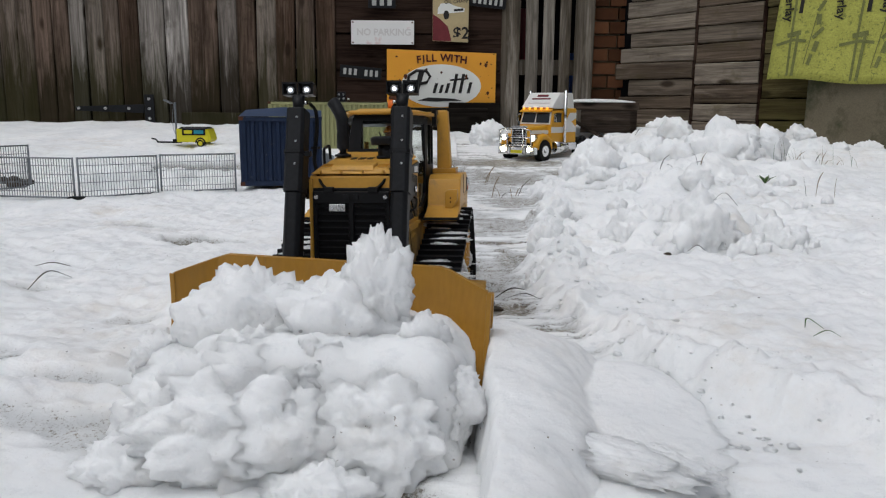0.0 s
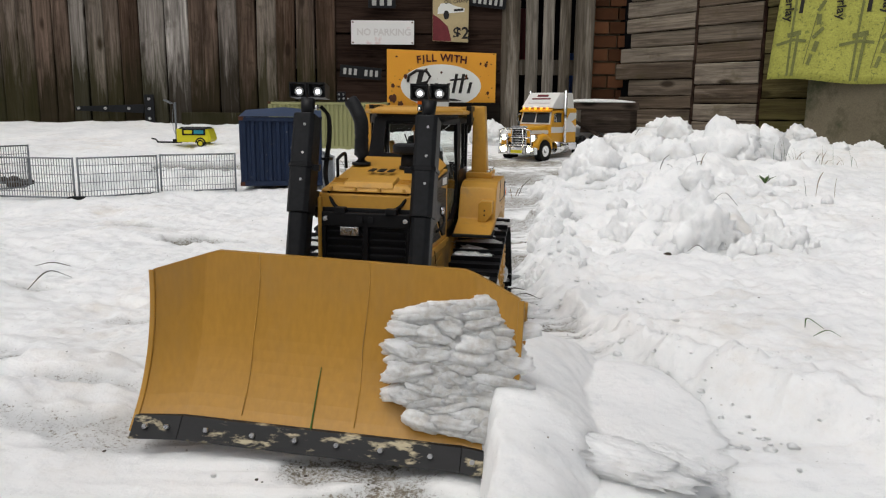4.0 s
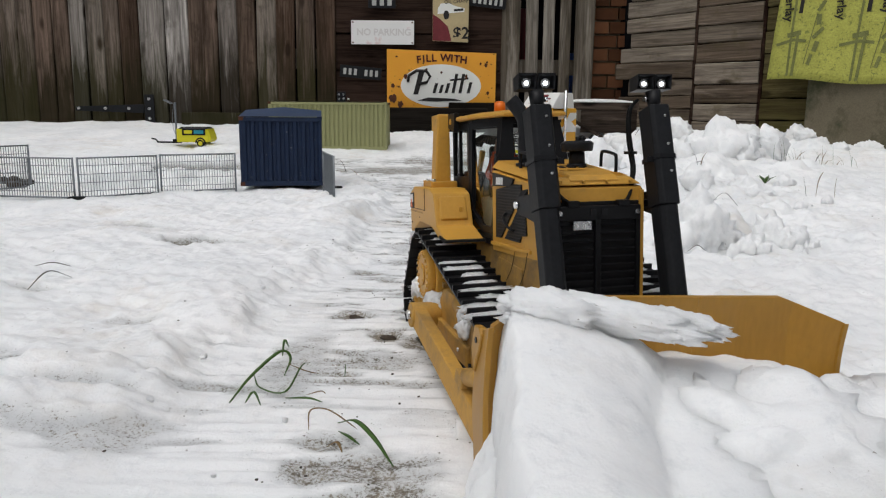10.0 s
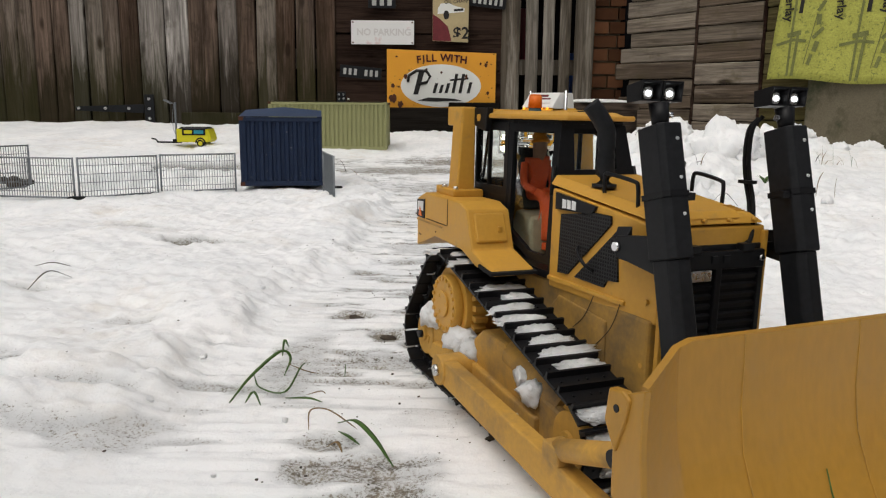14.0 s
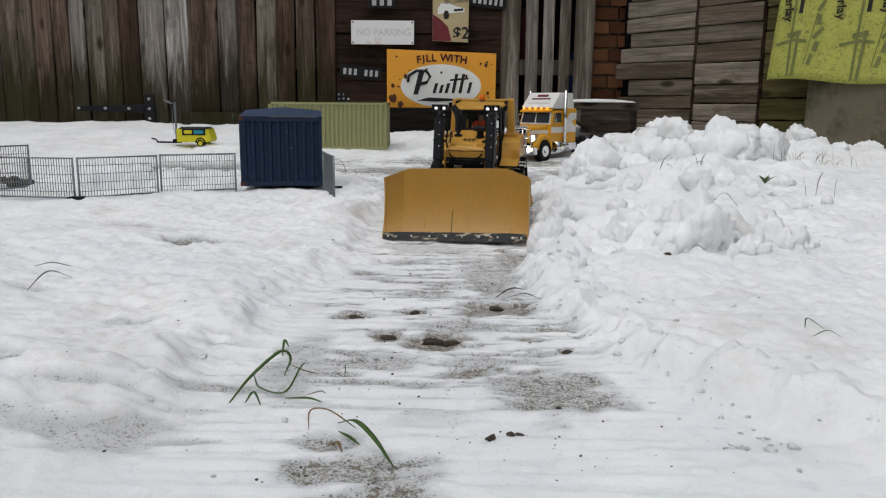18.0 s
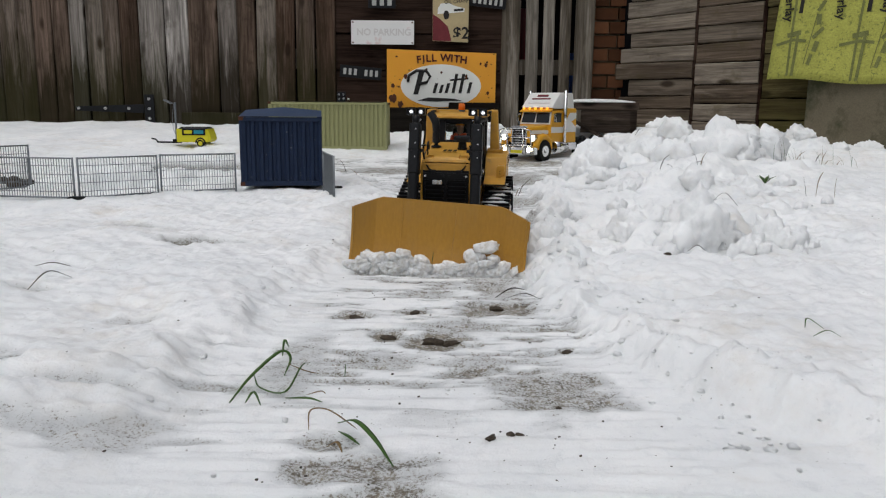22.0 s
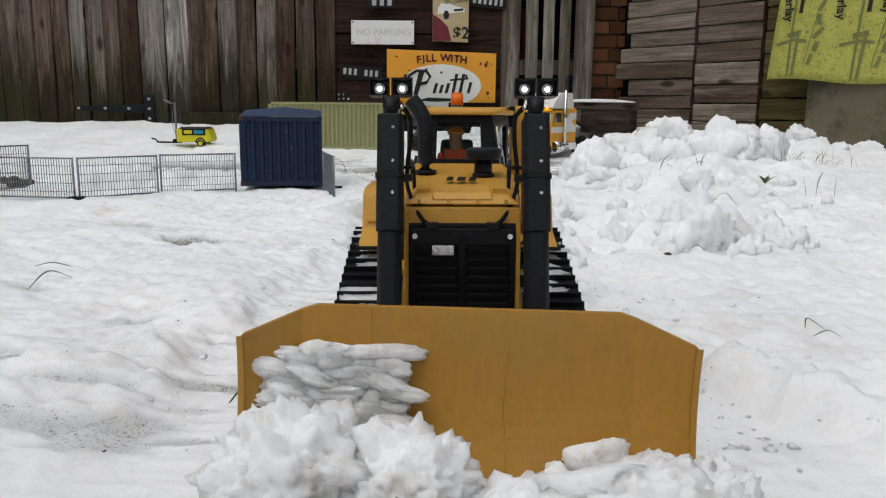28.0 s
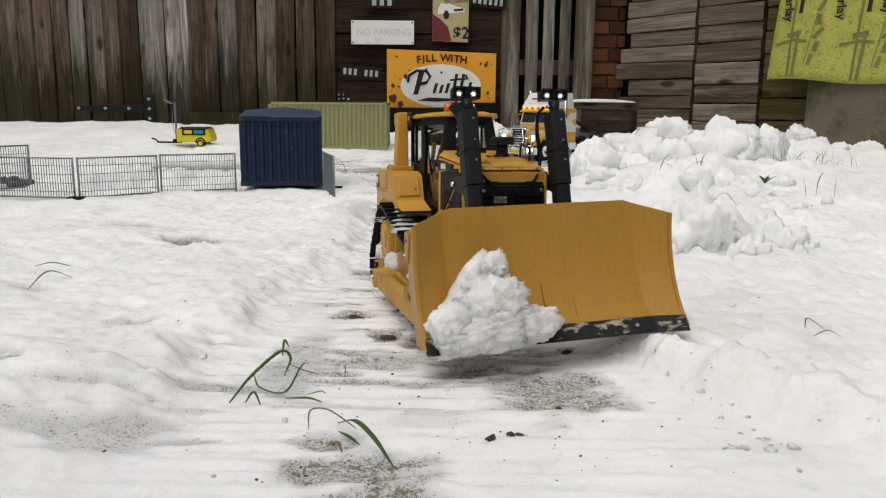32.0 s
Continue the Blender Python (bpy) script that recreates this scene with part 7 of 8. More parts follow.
def beside_lane(rnd):
    y = 0.45 + 1.6 * rnd.random() ** 1.3
    if rnd.random() < 0.93:
        return np.interp(y, [0.4, 0.5, 0.6, 0.7, 0.826, 1.135, 1.9], [0.20, 0.165, 0.145, 0.12, 0.10, 0.13, 0.24]) + abs(rnd.gauss(0.0, 0.07)) - 0.005, y
    return np.interp(y, [0.4, 0.62, 0.73, 0.87, 1.0, 1.28, 1.9], [-0.20, -0.20, -0.175, -0.16, -0.125, -0.105, -0.15]) - abs(rnd.gauss(0.0, 0.06)) + 0.005, y


scatter("snow_crumbs", "small crumbs and clods of loose snow", "snow", SNOW, 420, (0.0010, 0.0042), beside_lane, 41, detail=2, squash=0.5)
scatter("snow_clods", "loose snow clods on the trodden snow", "snow", SNOW, 60, (0.0015, 0.004), lambda r: (r.uniform(-0.2, 0.9), 0.4 + 2.0 * r.random() ** 1.5), 43, detail=2)
scatter("soil_crumbs", "dark crumbs of soil lying on the snow", "soil", SOIL_BIT, 300, (0.0005, 0.0016), lambda r: (r.gauss(0.02, 0.10), 0.40 + 1.5 * r.random() ** 1.2), 47)
scatter("soil_flecks", "flecks of soil and bark on the snow", "soil", SOIL_BIT, 200, (0.0006, 0.0016), lambda r: (r.uniform(-0.7, 0.8), 0.4 + 1.6 * r.random()), 53, squash=0.4)

CLODS = [(-0.007, 0.680, 0.010), (0.008, 0.674, 0.008), (-0.093, 0.765, 0.006), (-0.086, 0.757, 0.007), (-0.052, 0.697, 0.007), (0.112, 0.649, 0.005), (0.032, 0.462, 0.0045), (0.046, 0.470, 0.0035), (0.052, 0.471, 0.003),
         (0.060, 0.805, 0.007), (-0.03, 0.785, 0.006), (0.085, 0.52, 0.003), (0.30, 0.995, 0.006)]
for k, (x, y, r) in enumerate(CLODS):
    ob = part("soil_clod", clump_mesh("soil_clod", (r * 1.1, r * 0.75, r * 0.45), 700 + k, 3, 0.5, freq=3), SOIL_BIT, at=pose(x, y, ground_at(x, y) + r * 0.15, 0, 0, 40 * k))
    tagged(ob, "dark brown clod of soil in the snow", "soil clod", group="soil clods")


def blade_of_grass(points, w=0.0016, mat=GRASS, label="bent green blade of grass lying on snow", name="grass_blade"):
    p = curve_points([(x, y, ground_at(x, y) + z) for x, y, z in points], 5)
    w = w * 0.78
    s = Shape()
    n = len(p)
    vs = []
    for i, q in enumerate(p):
        d = (p[min(i + 1, n - 1)] - p[max(i - 1, 0)]).normalized()
        side = d.cross(Vector((0.2, -0.5, 1))).normalized() * w * math.sin(math.pi * (0.12 + 0.86 * i / n))
        up = side.cross(d).normalized() * w * 0.35
        vs += [q - side, q - up, q + side, q + up * 0.3]
    s.put(vs, [(i * 4 + j, i * 4 + (j + 1) % 4, i * 4 + 4 + (j + 1) % 4, i * 4 + 4 + j) for i in range(n - 1) for j in range(4)], True)
    ob = part(name, s, mat)
    return tagged(ob, label, "grass" if mat is not TWIG else "twig", group="blades of grass" if mat is not TWIG else "twigs")


blade_of_grass([(-0.155, 0.522, 0.001), (-0.148, 0.560, 0.008), (-0.132, 0.590, 0.018), (-0.124, 0.592, 0.012), (-0.126, 0.575, 0.002)], 0.0020)
blade_of_grass([(-0.150, 0.575, 0.002), (-0.138, 0.545, 0.004), (-0.118, 0.540, 0.003), (-0.112, 0.575, 0.010), (-0.108, 0.592, 0.008)], 0.0011)
blade_of_grass([(-0.124, 0.583, 0.010), (-0.110, 0.585, 0.004), (-0.100, 0.586, 0.002)], 0.0009, STRAW, "thin brown straw on the snow", "straw")
blade_of_grass([(-0.139, 0.630, 0.001), (-0.140, 0.645, 0.010), (-0.134, 0.635, 0.007)], 0.0014)
blade_of_grass([(-0.143, 0.520, 0.001), (-0.139, 0.530, 0.005), (-0.131, 0.517, 0.001)], 0.0013)
blade_of_grass([(-0.115, 0.527, 0.002), (-0.098, 0.524, 0.004), (-0.087, 0.522, 0.002)], 0.0014)
blade_of_grass([(-0.100, 0.530, 0.003), (-0.090, 0.535, 0.005), (-0.086, 0.530, 0.003)], 0.0008, STRAW, "thin brown straw on the snow", "straw")
blade_of_grass([(-0.088, 0.470, 0.001), (-0.091, 0.495, 0.006), (-0.078, 0.492, 0.008), (-0.060, 0.468, 0.008), (-0.055, 0.462, 0.006)], 0.0009, STRAW, "curled brown straw on the snow", "straw")
blade_of_grass([(-0.070, 0.482, 0.003), (-0.056, 0.462, 0.012), (-0.042, 0.443, 0.010), (-0.029, 0.427, 0.001)], 0.0024)
blade_of_grass([(-0.068, 0.470, 0.002), (-0.060, 0.458, 0.006), (-0.052, 0.450, 0.002)], 0.0016)
blade_of_grass([(-0.074, 0.455, 0.001), (-0.066, 0.448, 0.005), (-0.062, 0.442, 0.001)], 0.0014, STRAW, "dead brown grass stem in mud", "straw")
blade_of_grass([(-0.079, 0.585, 0.001), (-0.079, 0.592, 0.006)], 0.0006)
blade_of_grass([(0.335, 0.640, 0.001), (0.327, 0.655, 0.006), (0.322, 0.648, 0.004)], 0.0010)
blade_of_grass([(0.322, 0.632, 0.001), (0.335, 0.634, 0.003), (0.345, 0.630, 0.001)], 0.0008)
for x, y, n in ((0.55, 1.70, 5), (0.98, 2.05, 9), (1.08, 2.08, 8), (0.88, 2.0, 7), (-0.30, 2.15, 4), (0.53, 2.45, 6), (0.70, 1.35, 3), (0.16, 1.72, 6), (0.08, 2.0, 5)):
    for k in range(n):
        rx, ry = x + random.uniform(-0.06, 0.06), y + random.uniform(-0.03, 0.03)
        lean = random.uniform(-0.03, 0.03)
        hh = random.uniform(0.015, 0.06)
        blade_of_grass([(rx, ry, -0.002), (rx + lean * 0.4, ry, hh * 0.6), (rx + lean, ry - 0.005, hh)], 0.0012, random.choice((TWIG, STRAW, GRASS, STRAW)), "stiff dead stalk standing in snow", "stalk")
for a, b in (((-0.455, 0.80), (-0.42, 0.835)), ((-0.50, 0.905), (-0.46, 0.915)), ((0.42, 1.03), (0.455, 1.05)), ((0.075, 0.845), (0.11, 0.82)), ((0.44, 1.24), (0.47, 1.20)), ((0.33, 1.0), (0.35, 0.99)), ((0.68, 2.72), (0.72, 2.76)), ((0.06, 0.84), (0.10, 0.87))):
    blade_of_grass([(*a, 0.004), ((a[0] + b[0]) / 2, (a[1] + b[1]) / 2, 0.010), (*b, 0.003)], 0.0012, TWIG, "short dark twig lying on the snow", "twig")
wd = thing("green_weed", "small green weed poking from the snow", "weed", pose(0.66, 1.55, ground_at(0.66, 1.55)))
for k in range(7):
    a = k * math.tau / 7
    part("leaf", Shape().put([(0, 0, 0), (0.010 * math.cos(a - 0.4), 0.010 * math.sin(a - 0.4), 0.012), (0.024 * math.cos(a), 0.024 * math.sin(a), 0.018), (0.010 * math.cos(a + 0.4), 0.010 * math.sin(a + 0.4), 0.012)], [(0, 1, 2, 3)]), GRASS, wd)
cr = thing("blue_rag", "scrap of blue plastic half buried in snow", "scrap", pose(0.335, 1.66, ground_at(0.335, 1.66)))
part("scrap", clump_mesh("scrap", (0.022, 0.008, 0.004), 811, 2, 0.4), BLUE_SHEET, cr)

# unseen plain fences round the camera, added to hold back low skylight
cl = thing("wall_closing", "unseen board fence closing the yard, added to cut low skylight", "fence", kind="structure")
part("fence_side", Shape().box((-4.65, -0.35, 0.9), (0.05, 8.0, 1.8)), BOARD_GREY, cl)
part("fence_near", Shape().box((-0.4, -4.35, 0.6), (8.6, 0.05, 1.2)), BOARD_GREY, cl)
part("fence_far_side", Shape().box((3.3, -1.4, 0.7), (0.05, 5.9, 1.4)), BOARD_GREY, cl)
part("fence_turn", Shape().box((2.85, 1.72, 0.9), (1.0, 0.05, 1.8), Matrix.Rotation(radians(-22), 3, "Z")), BOARD_GREY, cl)

# ---- snow that the blade moves, in rigid pieces ----
def snow_group(name, label, pieces, mat=SNOW, boxy=0.0, puff=1.0):
    g = thing(name, label, "pushed snow")
    for k, (x, y, z, w, d, h, seed, rough, freq) in enumerate(pieces):
        part("snow_piece", clump_mesh("snow_piece", (w / 2, d / 2, h / 2), seed, 5, rough, freq=freq, boxy=boxy, cut=0.0 if puff else 0.6, puff=puff), mat, g, at=Matrix.Translation((x, y, z)) @ pose(0, 0, 0, 0, 0, (seed * 23 % 60 - 30) * (0.1 if boxy else 1.0)))
    return g


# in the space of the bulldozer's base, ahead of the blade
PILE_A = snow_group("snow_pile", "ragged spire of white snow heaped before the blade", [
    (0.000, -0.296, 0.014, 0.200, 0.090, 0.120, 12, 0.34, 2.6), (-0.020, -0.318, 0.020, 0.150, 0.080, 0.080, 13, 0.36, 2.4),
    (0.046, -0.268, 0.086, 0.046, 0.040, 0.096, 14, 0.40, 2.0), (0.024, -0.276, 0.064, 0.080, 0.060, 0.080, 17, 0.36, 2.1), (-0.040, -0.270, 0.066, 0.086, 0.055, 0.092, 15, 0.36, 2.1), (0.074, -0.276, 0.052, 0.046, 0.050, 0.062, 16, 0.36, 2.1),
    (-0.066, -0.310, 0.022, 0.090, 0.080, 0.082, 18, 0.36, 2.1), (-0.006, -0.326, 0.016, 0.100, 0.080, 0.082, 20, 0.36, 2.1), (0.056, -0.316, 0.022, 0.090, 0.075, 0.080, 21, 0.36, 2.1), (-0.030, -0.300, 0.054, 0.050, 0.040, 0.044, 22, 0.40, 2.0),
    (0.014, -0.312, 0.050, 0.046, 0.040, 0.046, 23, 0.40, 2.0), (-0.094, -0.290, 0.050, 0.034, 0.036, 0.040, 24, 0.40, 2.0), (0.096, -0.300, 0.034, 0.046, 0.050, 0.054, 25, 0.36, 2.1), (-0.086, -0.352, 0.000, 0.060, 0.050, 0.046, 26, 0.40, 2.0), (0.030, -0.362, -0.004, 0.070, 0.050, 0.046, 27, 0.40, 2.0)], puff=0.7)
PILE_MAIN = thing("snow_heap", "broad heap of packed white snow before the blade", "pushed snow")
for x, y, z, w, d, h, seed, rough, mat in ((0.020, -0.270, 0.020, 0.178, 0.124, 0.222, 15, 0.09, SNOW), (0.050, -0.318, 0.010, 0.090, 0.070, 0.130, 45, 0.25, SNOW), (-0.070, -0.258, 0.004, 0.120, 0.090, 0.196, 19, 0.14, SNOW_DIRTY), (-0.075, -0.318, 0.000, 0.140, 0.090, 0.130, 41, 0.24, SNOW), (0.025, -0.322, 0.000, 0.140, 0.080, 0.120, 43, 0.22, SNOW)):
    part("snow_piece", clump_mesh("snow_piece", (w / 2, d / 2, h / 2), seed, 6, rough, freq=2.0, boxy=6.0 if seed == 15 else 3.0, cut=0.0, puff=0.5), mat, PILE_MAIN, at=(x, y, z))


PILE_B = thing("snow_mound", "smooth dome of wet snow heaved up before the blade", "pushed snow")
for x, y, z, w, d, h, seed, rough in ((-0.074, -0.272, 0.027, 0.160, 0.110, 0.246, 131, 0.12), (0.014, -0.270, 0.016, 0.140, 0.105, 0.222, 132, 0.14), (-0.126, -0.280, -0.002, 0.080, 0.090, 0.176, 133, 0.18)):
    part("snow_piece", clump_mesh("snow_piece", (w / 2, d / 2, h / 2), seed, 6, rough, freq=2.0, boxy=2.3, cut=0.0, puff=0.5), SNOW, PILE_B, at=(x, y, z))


def bank_mesh():
    """An uncut bank: a smooth hump with a steep side to the lane, running out in a low soft slope on the other side."""
    xs, ys = np.linspace(0.010, 0.260, 110), np.linspace(0.22, 0.645, 180)
    gx, gy = np.meshgrid(xs, ys)
    edge = 0.052 * gy + (fbm(gx * 26, gy * 26, 5, 5, 0.6) - 0.5) * 0.012
    u = gx - edge + (fbm(gx * 12, gy * 12, 3, 15) - 0.5) * 0.02
    hump = np.sqrt(np.clip(1 - (np.maximum(u, 0) / (0.172 * gy)) ** 3, 0, 1))
    low = 0.50 * (1 - smooth(0.16 * gy, 0.52 * gy - 0.07 * smooth(0.46, 0.60, gy), u))
    rise = smooth(-0.004, 0.008, gx - edge) * np.maximum(hump, low)
    end = np.sqrt(np.clip(1 - smooth(0.560, 0.640, gy + (fbm(gx * 20, gy * 20, 3, 8) - 0.5) * 0.03), 0, 1))
    top = 0.066 - 0.14 * np.maximum(u, 0) * (u < 0.06) - 0.0084 * (u >= 0.06) + (fbm(gx * 12, gy * 12, 4, 6) - 0.5) * 0.012 + (fbm(gx * 60, gy * 60, 3, 9) - 0.5) * 0.003
    z = rise * end * top - 0.010 - 0.055 * (1 - smooth(0.0, 0.18, rise * end))
    nx, ny = len(xs), len(ys)
    s = Shape()
    k = nx * ny
    faces = [(j * nx + i, j * nx + i + 1, (j + 1) * nx + i + 1, (j + 1) * nx + i) for j in range(ny - 1) for i in range(nx - 1)]
    s.put(list(zip(gx.ravel().tolist(), gy.ravel().tolist(), z.ravel().tolist())), faces, True)
    s.v += [(0.010, 0.22, -0.09), (0.260, 0.22, -0.09), (0.260, 0.645, -0.09), (0.010, 0.645, -0.09)]
    s.f += [[k, k + 1, k + 2, k + 3], list(range(nx)) + [k + 1, k], [nx - 1 + j * nx for j in range(ny)] + [k + 2, k + 1], list(range(k - 1, k - nx - 1, -1)) + [k + 3, k + 2], [j * nx for j in range(ny - 1, -1, -1)] + [k, k + 3]]
    s.s += [False] * 5
    return s


BANK_B = thing("snow_bank", "smooth uncut bank of snow beside the lane", "pushed snow")
part("snow_piece", bank_mesh(), SNOW, BANK_B)
BANK_C = snow_group("snow_drift", "low drift of soft snow before the blade", [
    (0.150, 0.500, -0.050, 0.19, 0.17, 0.070, 35, 0.34, 1.6), (0.225, 0.510, -0.056, 0.18, 0.15, 0.066, 36, 0.34, 1.6), (0.290, 0.530, -0.058, 0.14, 0.12, 0.066, 38, 0.34, 1.6), (0.190, 0.450, -0.056, 0.12, 0.09, 0.050, 39, 0.5, 1.7), (0.265, 0.455, -0.058, 0.09, 0.07, 0.046, 40, 0.5, 1.7)])
# in the blade's own space: x across, z up its face
def layered(name, label, area, count, seed, flake=(0.022, 0.009), depth=0.013, lean=8, mat=SNOW_DIRTY):
    """Scraped snow in overlapping flat flakes; area(u) gives x and the low and high z there for u from 0 to 1."""
    g = thing(name, label, "pushed snow")
    rnd = random.Random(seed)
    for k in range(count):
        x, low, high = area((k + rnd.random()) / count)
        v = (k * 0.618) % 1
        w, h = flake[0] * rnd.uniform(0.8, 1.9), flake[1] * rnd.uniform(0.9, 1.8)
        part("snow_flake", clump_mesh("snow_flake", (w / 2, depth / 2, h / 2), seed * 50 + k, 4, 0.30, freq=1.7, boxy=3.0, cut=0.0, puff=0.6), mat, g,
             at=Matrix.Translation((x, -depth * 0.35 * (1 - v) - rnd.uniform(0, 0.004), low + (high - low) * v)) @ pose(0, 0, 0, rnd.uniform(-25, 10), rnd.gauss(0, lean), rnd.uniform(-12, 12)))
    return g


def profile(xs, lows, highs):
    return lambda u: (xs[0] + (xs[-1] - xs[0]) * u, float(np.interp(xs[0] + (xs[-1] - xs[0]) * u, xs, lows)), float(np.interp(xs[0] + (xs[-1] - xs[0]) * u, xs, highs)))


PATCH = layered("snow_patch", "layered patch of snow stuck to the blade", profile([0.036, 0.046, 0.090, 0.096], [-0.006, -0.036, -0.040, -0.030], [0.020, 0.036, 0.042, 0.030]), 72, 51, (0.024, 0.008))
SLAB_L = layered("snow_slab", "layered grey-white slab of snow on the blade", profile([-0.026, -0.022, 0.020, 0.024], [-0.020, -0.026, -0.024, -0.008], [0.012, 0.024, 0.028, 0.026]), 60, 61, (0.026, 0.008))
ARCH = layered("snow_arch", "curled arch of scraped snow across the blade", profile([-0.054, -0.040, -0.015, 0.005, 0.012, 0.032], [0.024, 0.008, 0.002, 0.000, -0.050, -0.050], [0.034, 0.030, 0.022, 0.034, 0.034, 0.010]), 46, 63, (0.020, 0.010), lean=25)
SLAB_R = layered("snow_slab", "broad layered slab of snow on the blade", profile([0.018, 0.030, 0.062, 0.090, 0.104], [0.010, -0.030, -0.045, -0.045, -0.045], [0.030, 0.036, 0.046, 0.010, -0.020]), 64, 71, (0.030, 0.012), lean=20)
FLAKES = layered("snow_shards", "row of broken snow shards along the cutting edge", profile([-0.115, -0.080, -0.030, 0.0, 0.030, 0.063, 0.090, 0.112], [-0.024] * 8, [-0.012, 0.006, 0.010, -0.006, 0.000, 0.030, 0.004, -0.010]), 70, 81, (0.018, 0.010), 0.016, 30)
FRONT = snow_group("snow_rubble", "broken dirty snow pushed along before the blade", [
    (-0.085, -0.014, 0.016, 0.075, 0.060, 0.068, 101, 0.36, 2.2), (-0.035, -0.016, 0.012, 0.070, 0.055, 0.060, 102, 0.36, 2.2), (0.020, -0.030, 0.000, 0.080, 0.060, 0.044, 103, 0.36, 2.2),
    (0.075, -0.026, 0.004, 0.085, 0.060, 0.050, 104, 0.36, 2.2), (-0.060, -0.055, 0.000, 0.060, 0.050, 0.045, 105, 0.36, 2.2), (0.050, -0.060, -0.006, 0.090, 0.060, 0.035, 106, 0.36, 2.2), (0.108, -0.016, 0.004, 0.040, 0.045, 0.045, 107, 0.36, 2.2)], SNOW_DIRTY)
HORN = snow_group("snow_wedge", "wedge of grey snow clinging to the blade", [
    (-0.080, -0.002, -0.010, 0.086, 0.022, 0.034, 111, 0.26, 1.6), (-0.072, -0.006, -0.038, 0.082, 0.028, 0.034, 113, 0.28, 1.7), (-0.036, -0.006, -0.042, 0.050, 0.024, 0.026, 114, 0.30, 1.8), (-0.098, -0.006, -0.030, 0.040, 0.024, 0.040, 115, 0.28, 1.7), (-0.056, -0.005, 0.012, 0.026, 0.016, 0.022, 116, 0.30, 1.8), (-0.064, -0.006, -0.020, 0.056, 0.026, 0.048, 117, 0.34, 2.0)], SNOW_DIRTY, 2.4)
HORN.children[0].matrix_basis = HORN.children[0].matrix_basis @ pose(0, 0, 0, 0, -47, 0)
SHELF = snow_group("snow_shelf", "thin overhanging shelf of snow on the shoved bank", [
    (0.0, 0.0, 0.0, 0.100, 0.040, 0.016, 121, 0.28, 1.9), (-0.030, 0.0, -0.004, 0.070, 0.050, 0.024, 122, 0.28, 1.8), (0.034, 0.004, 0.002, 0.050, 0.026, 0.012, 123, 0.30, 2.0)])

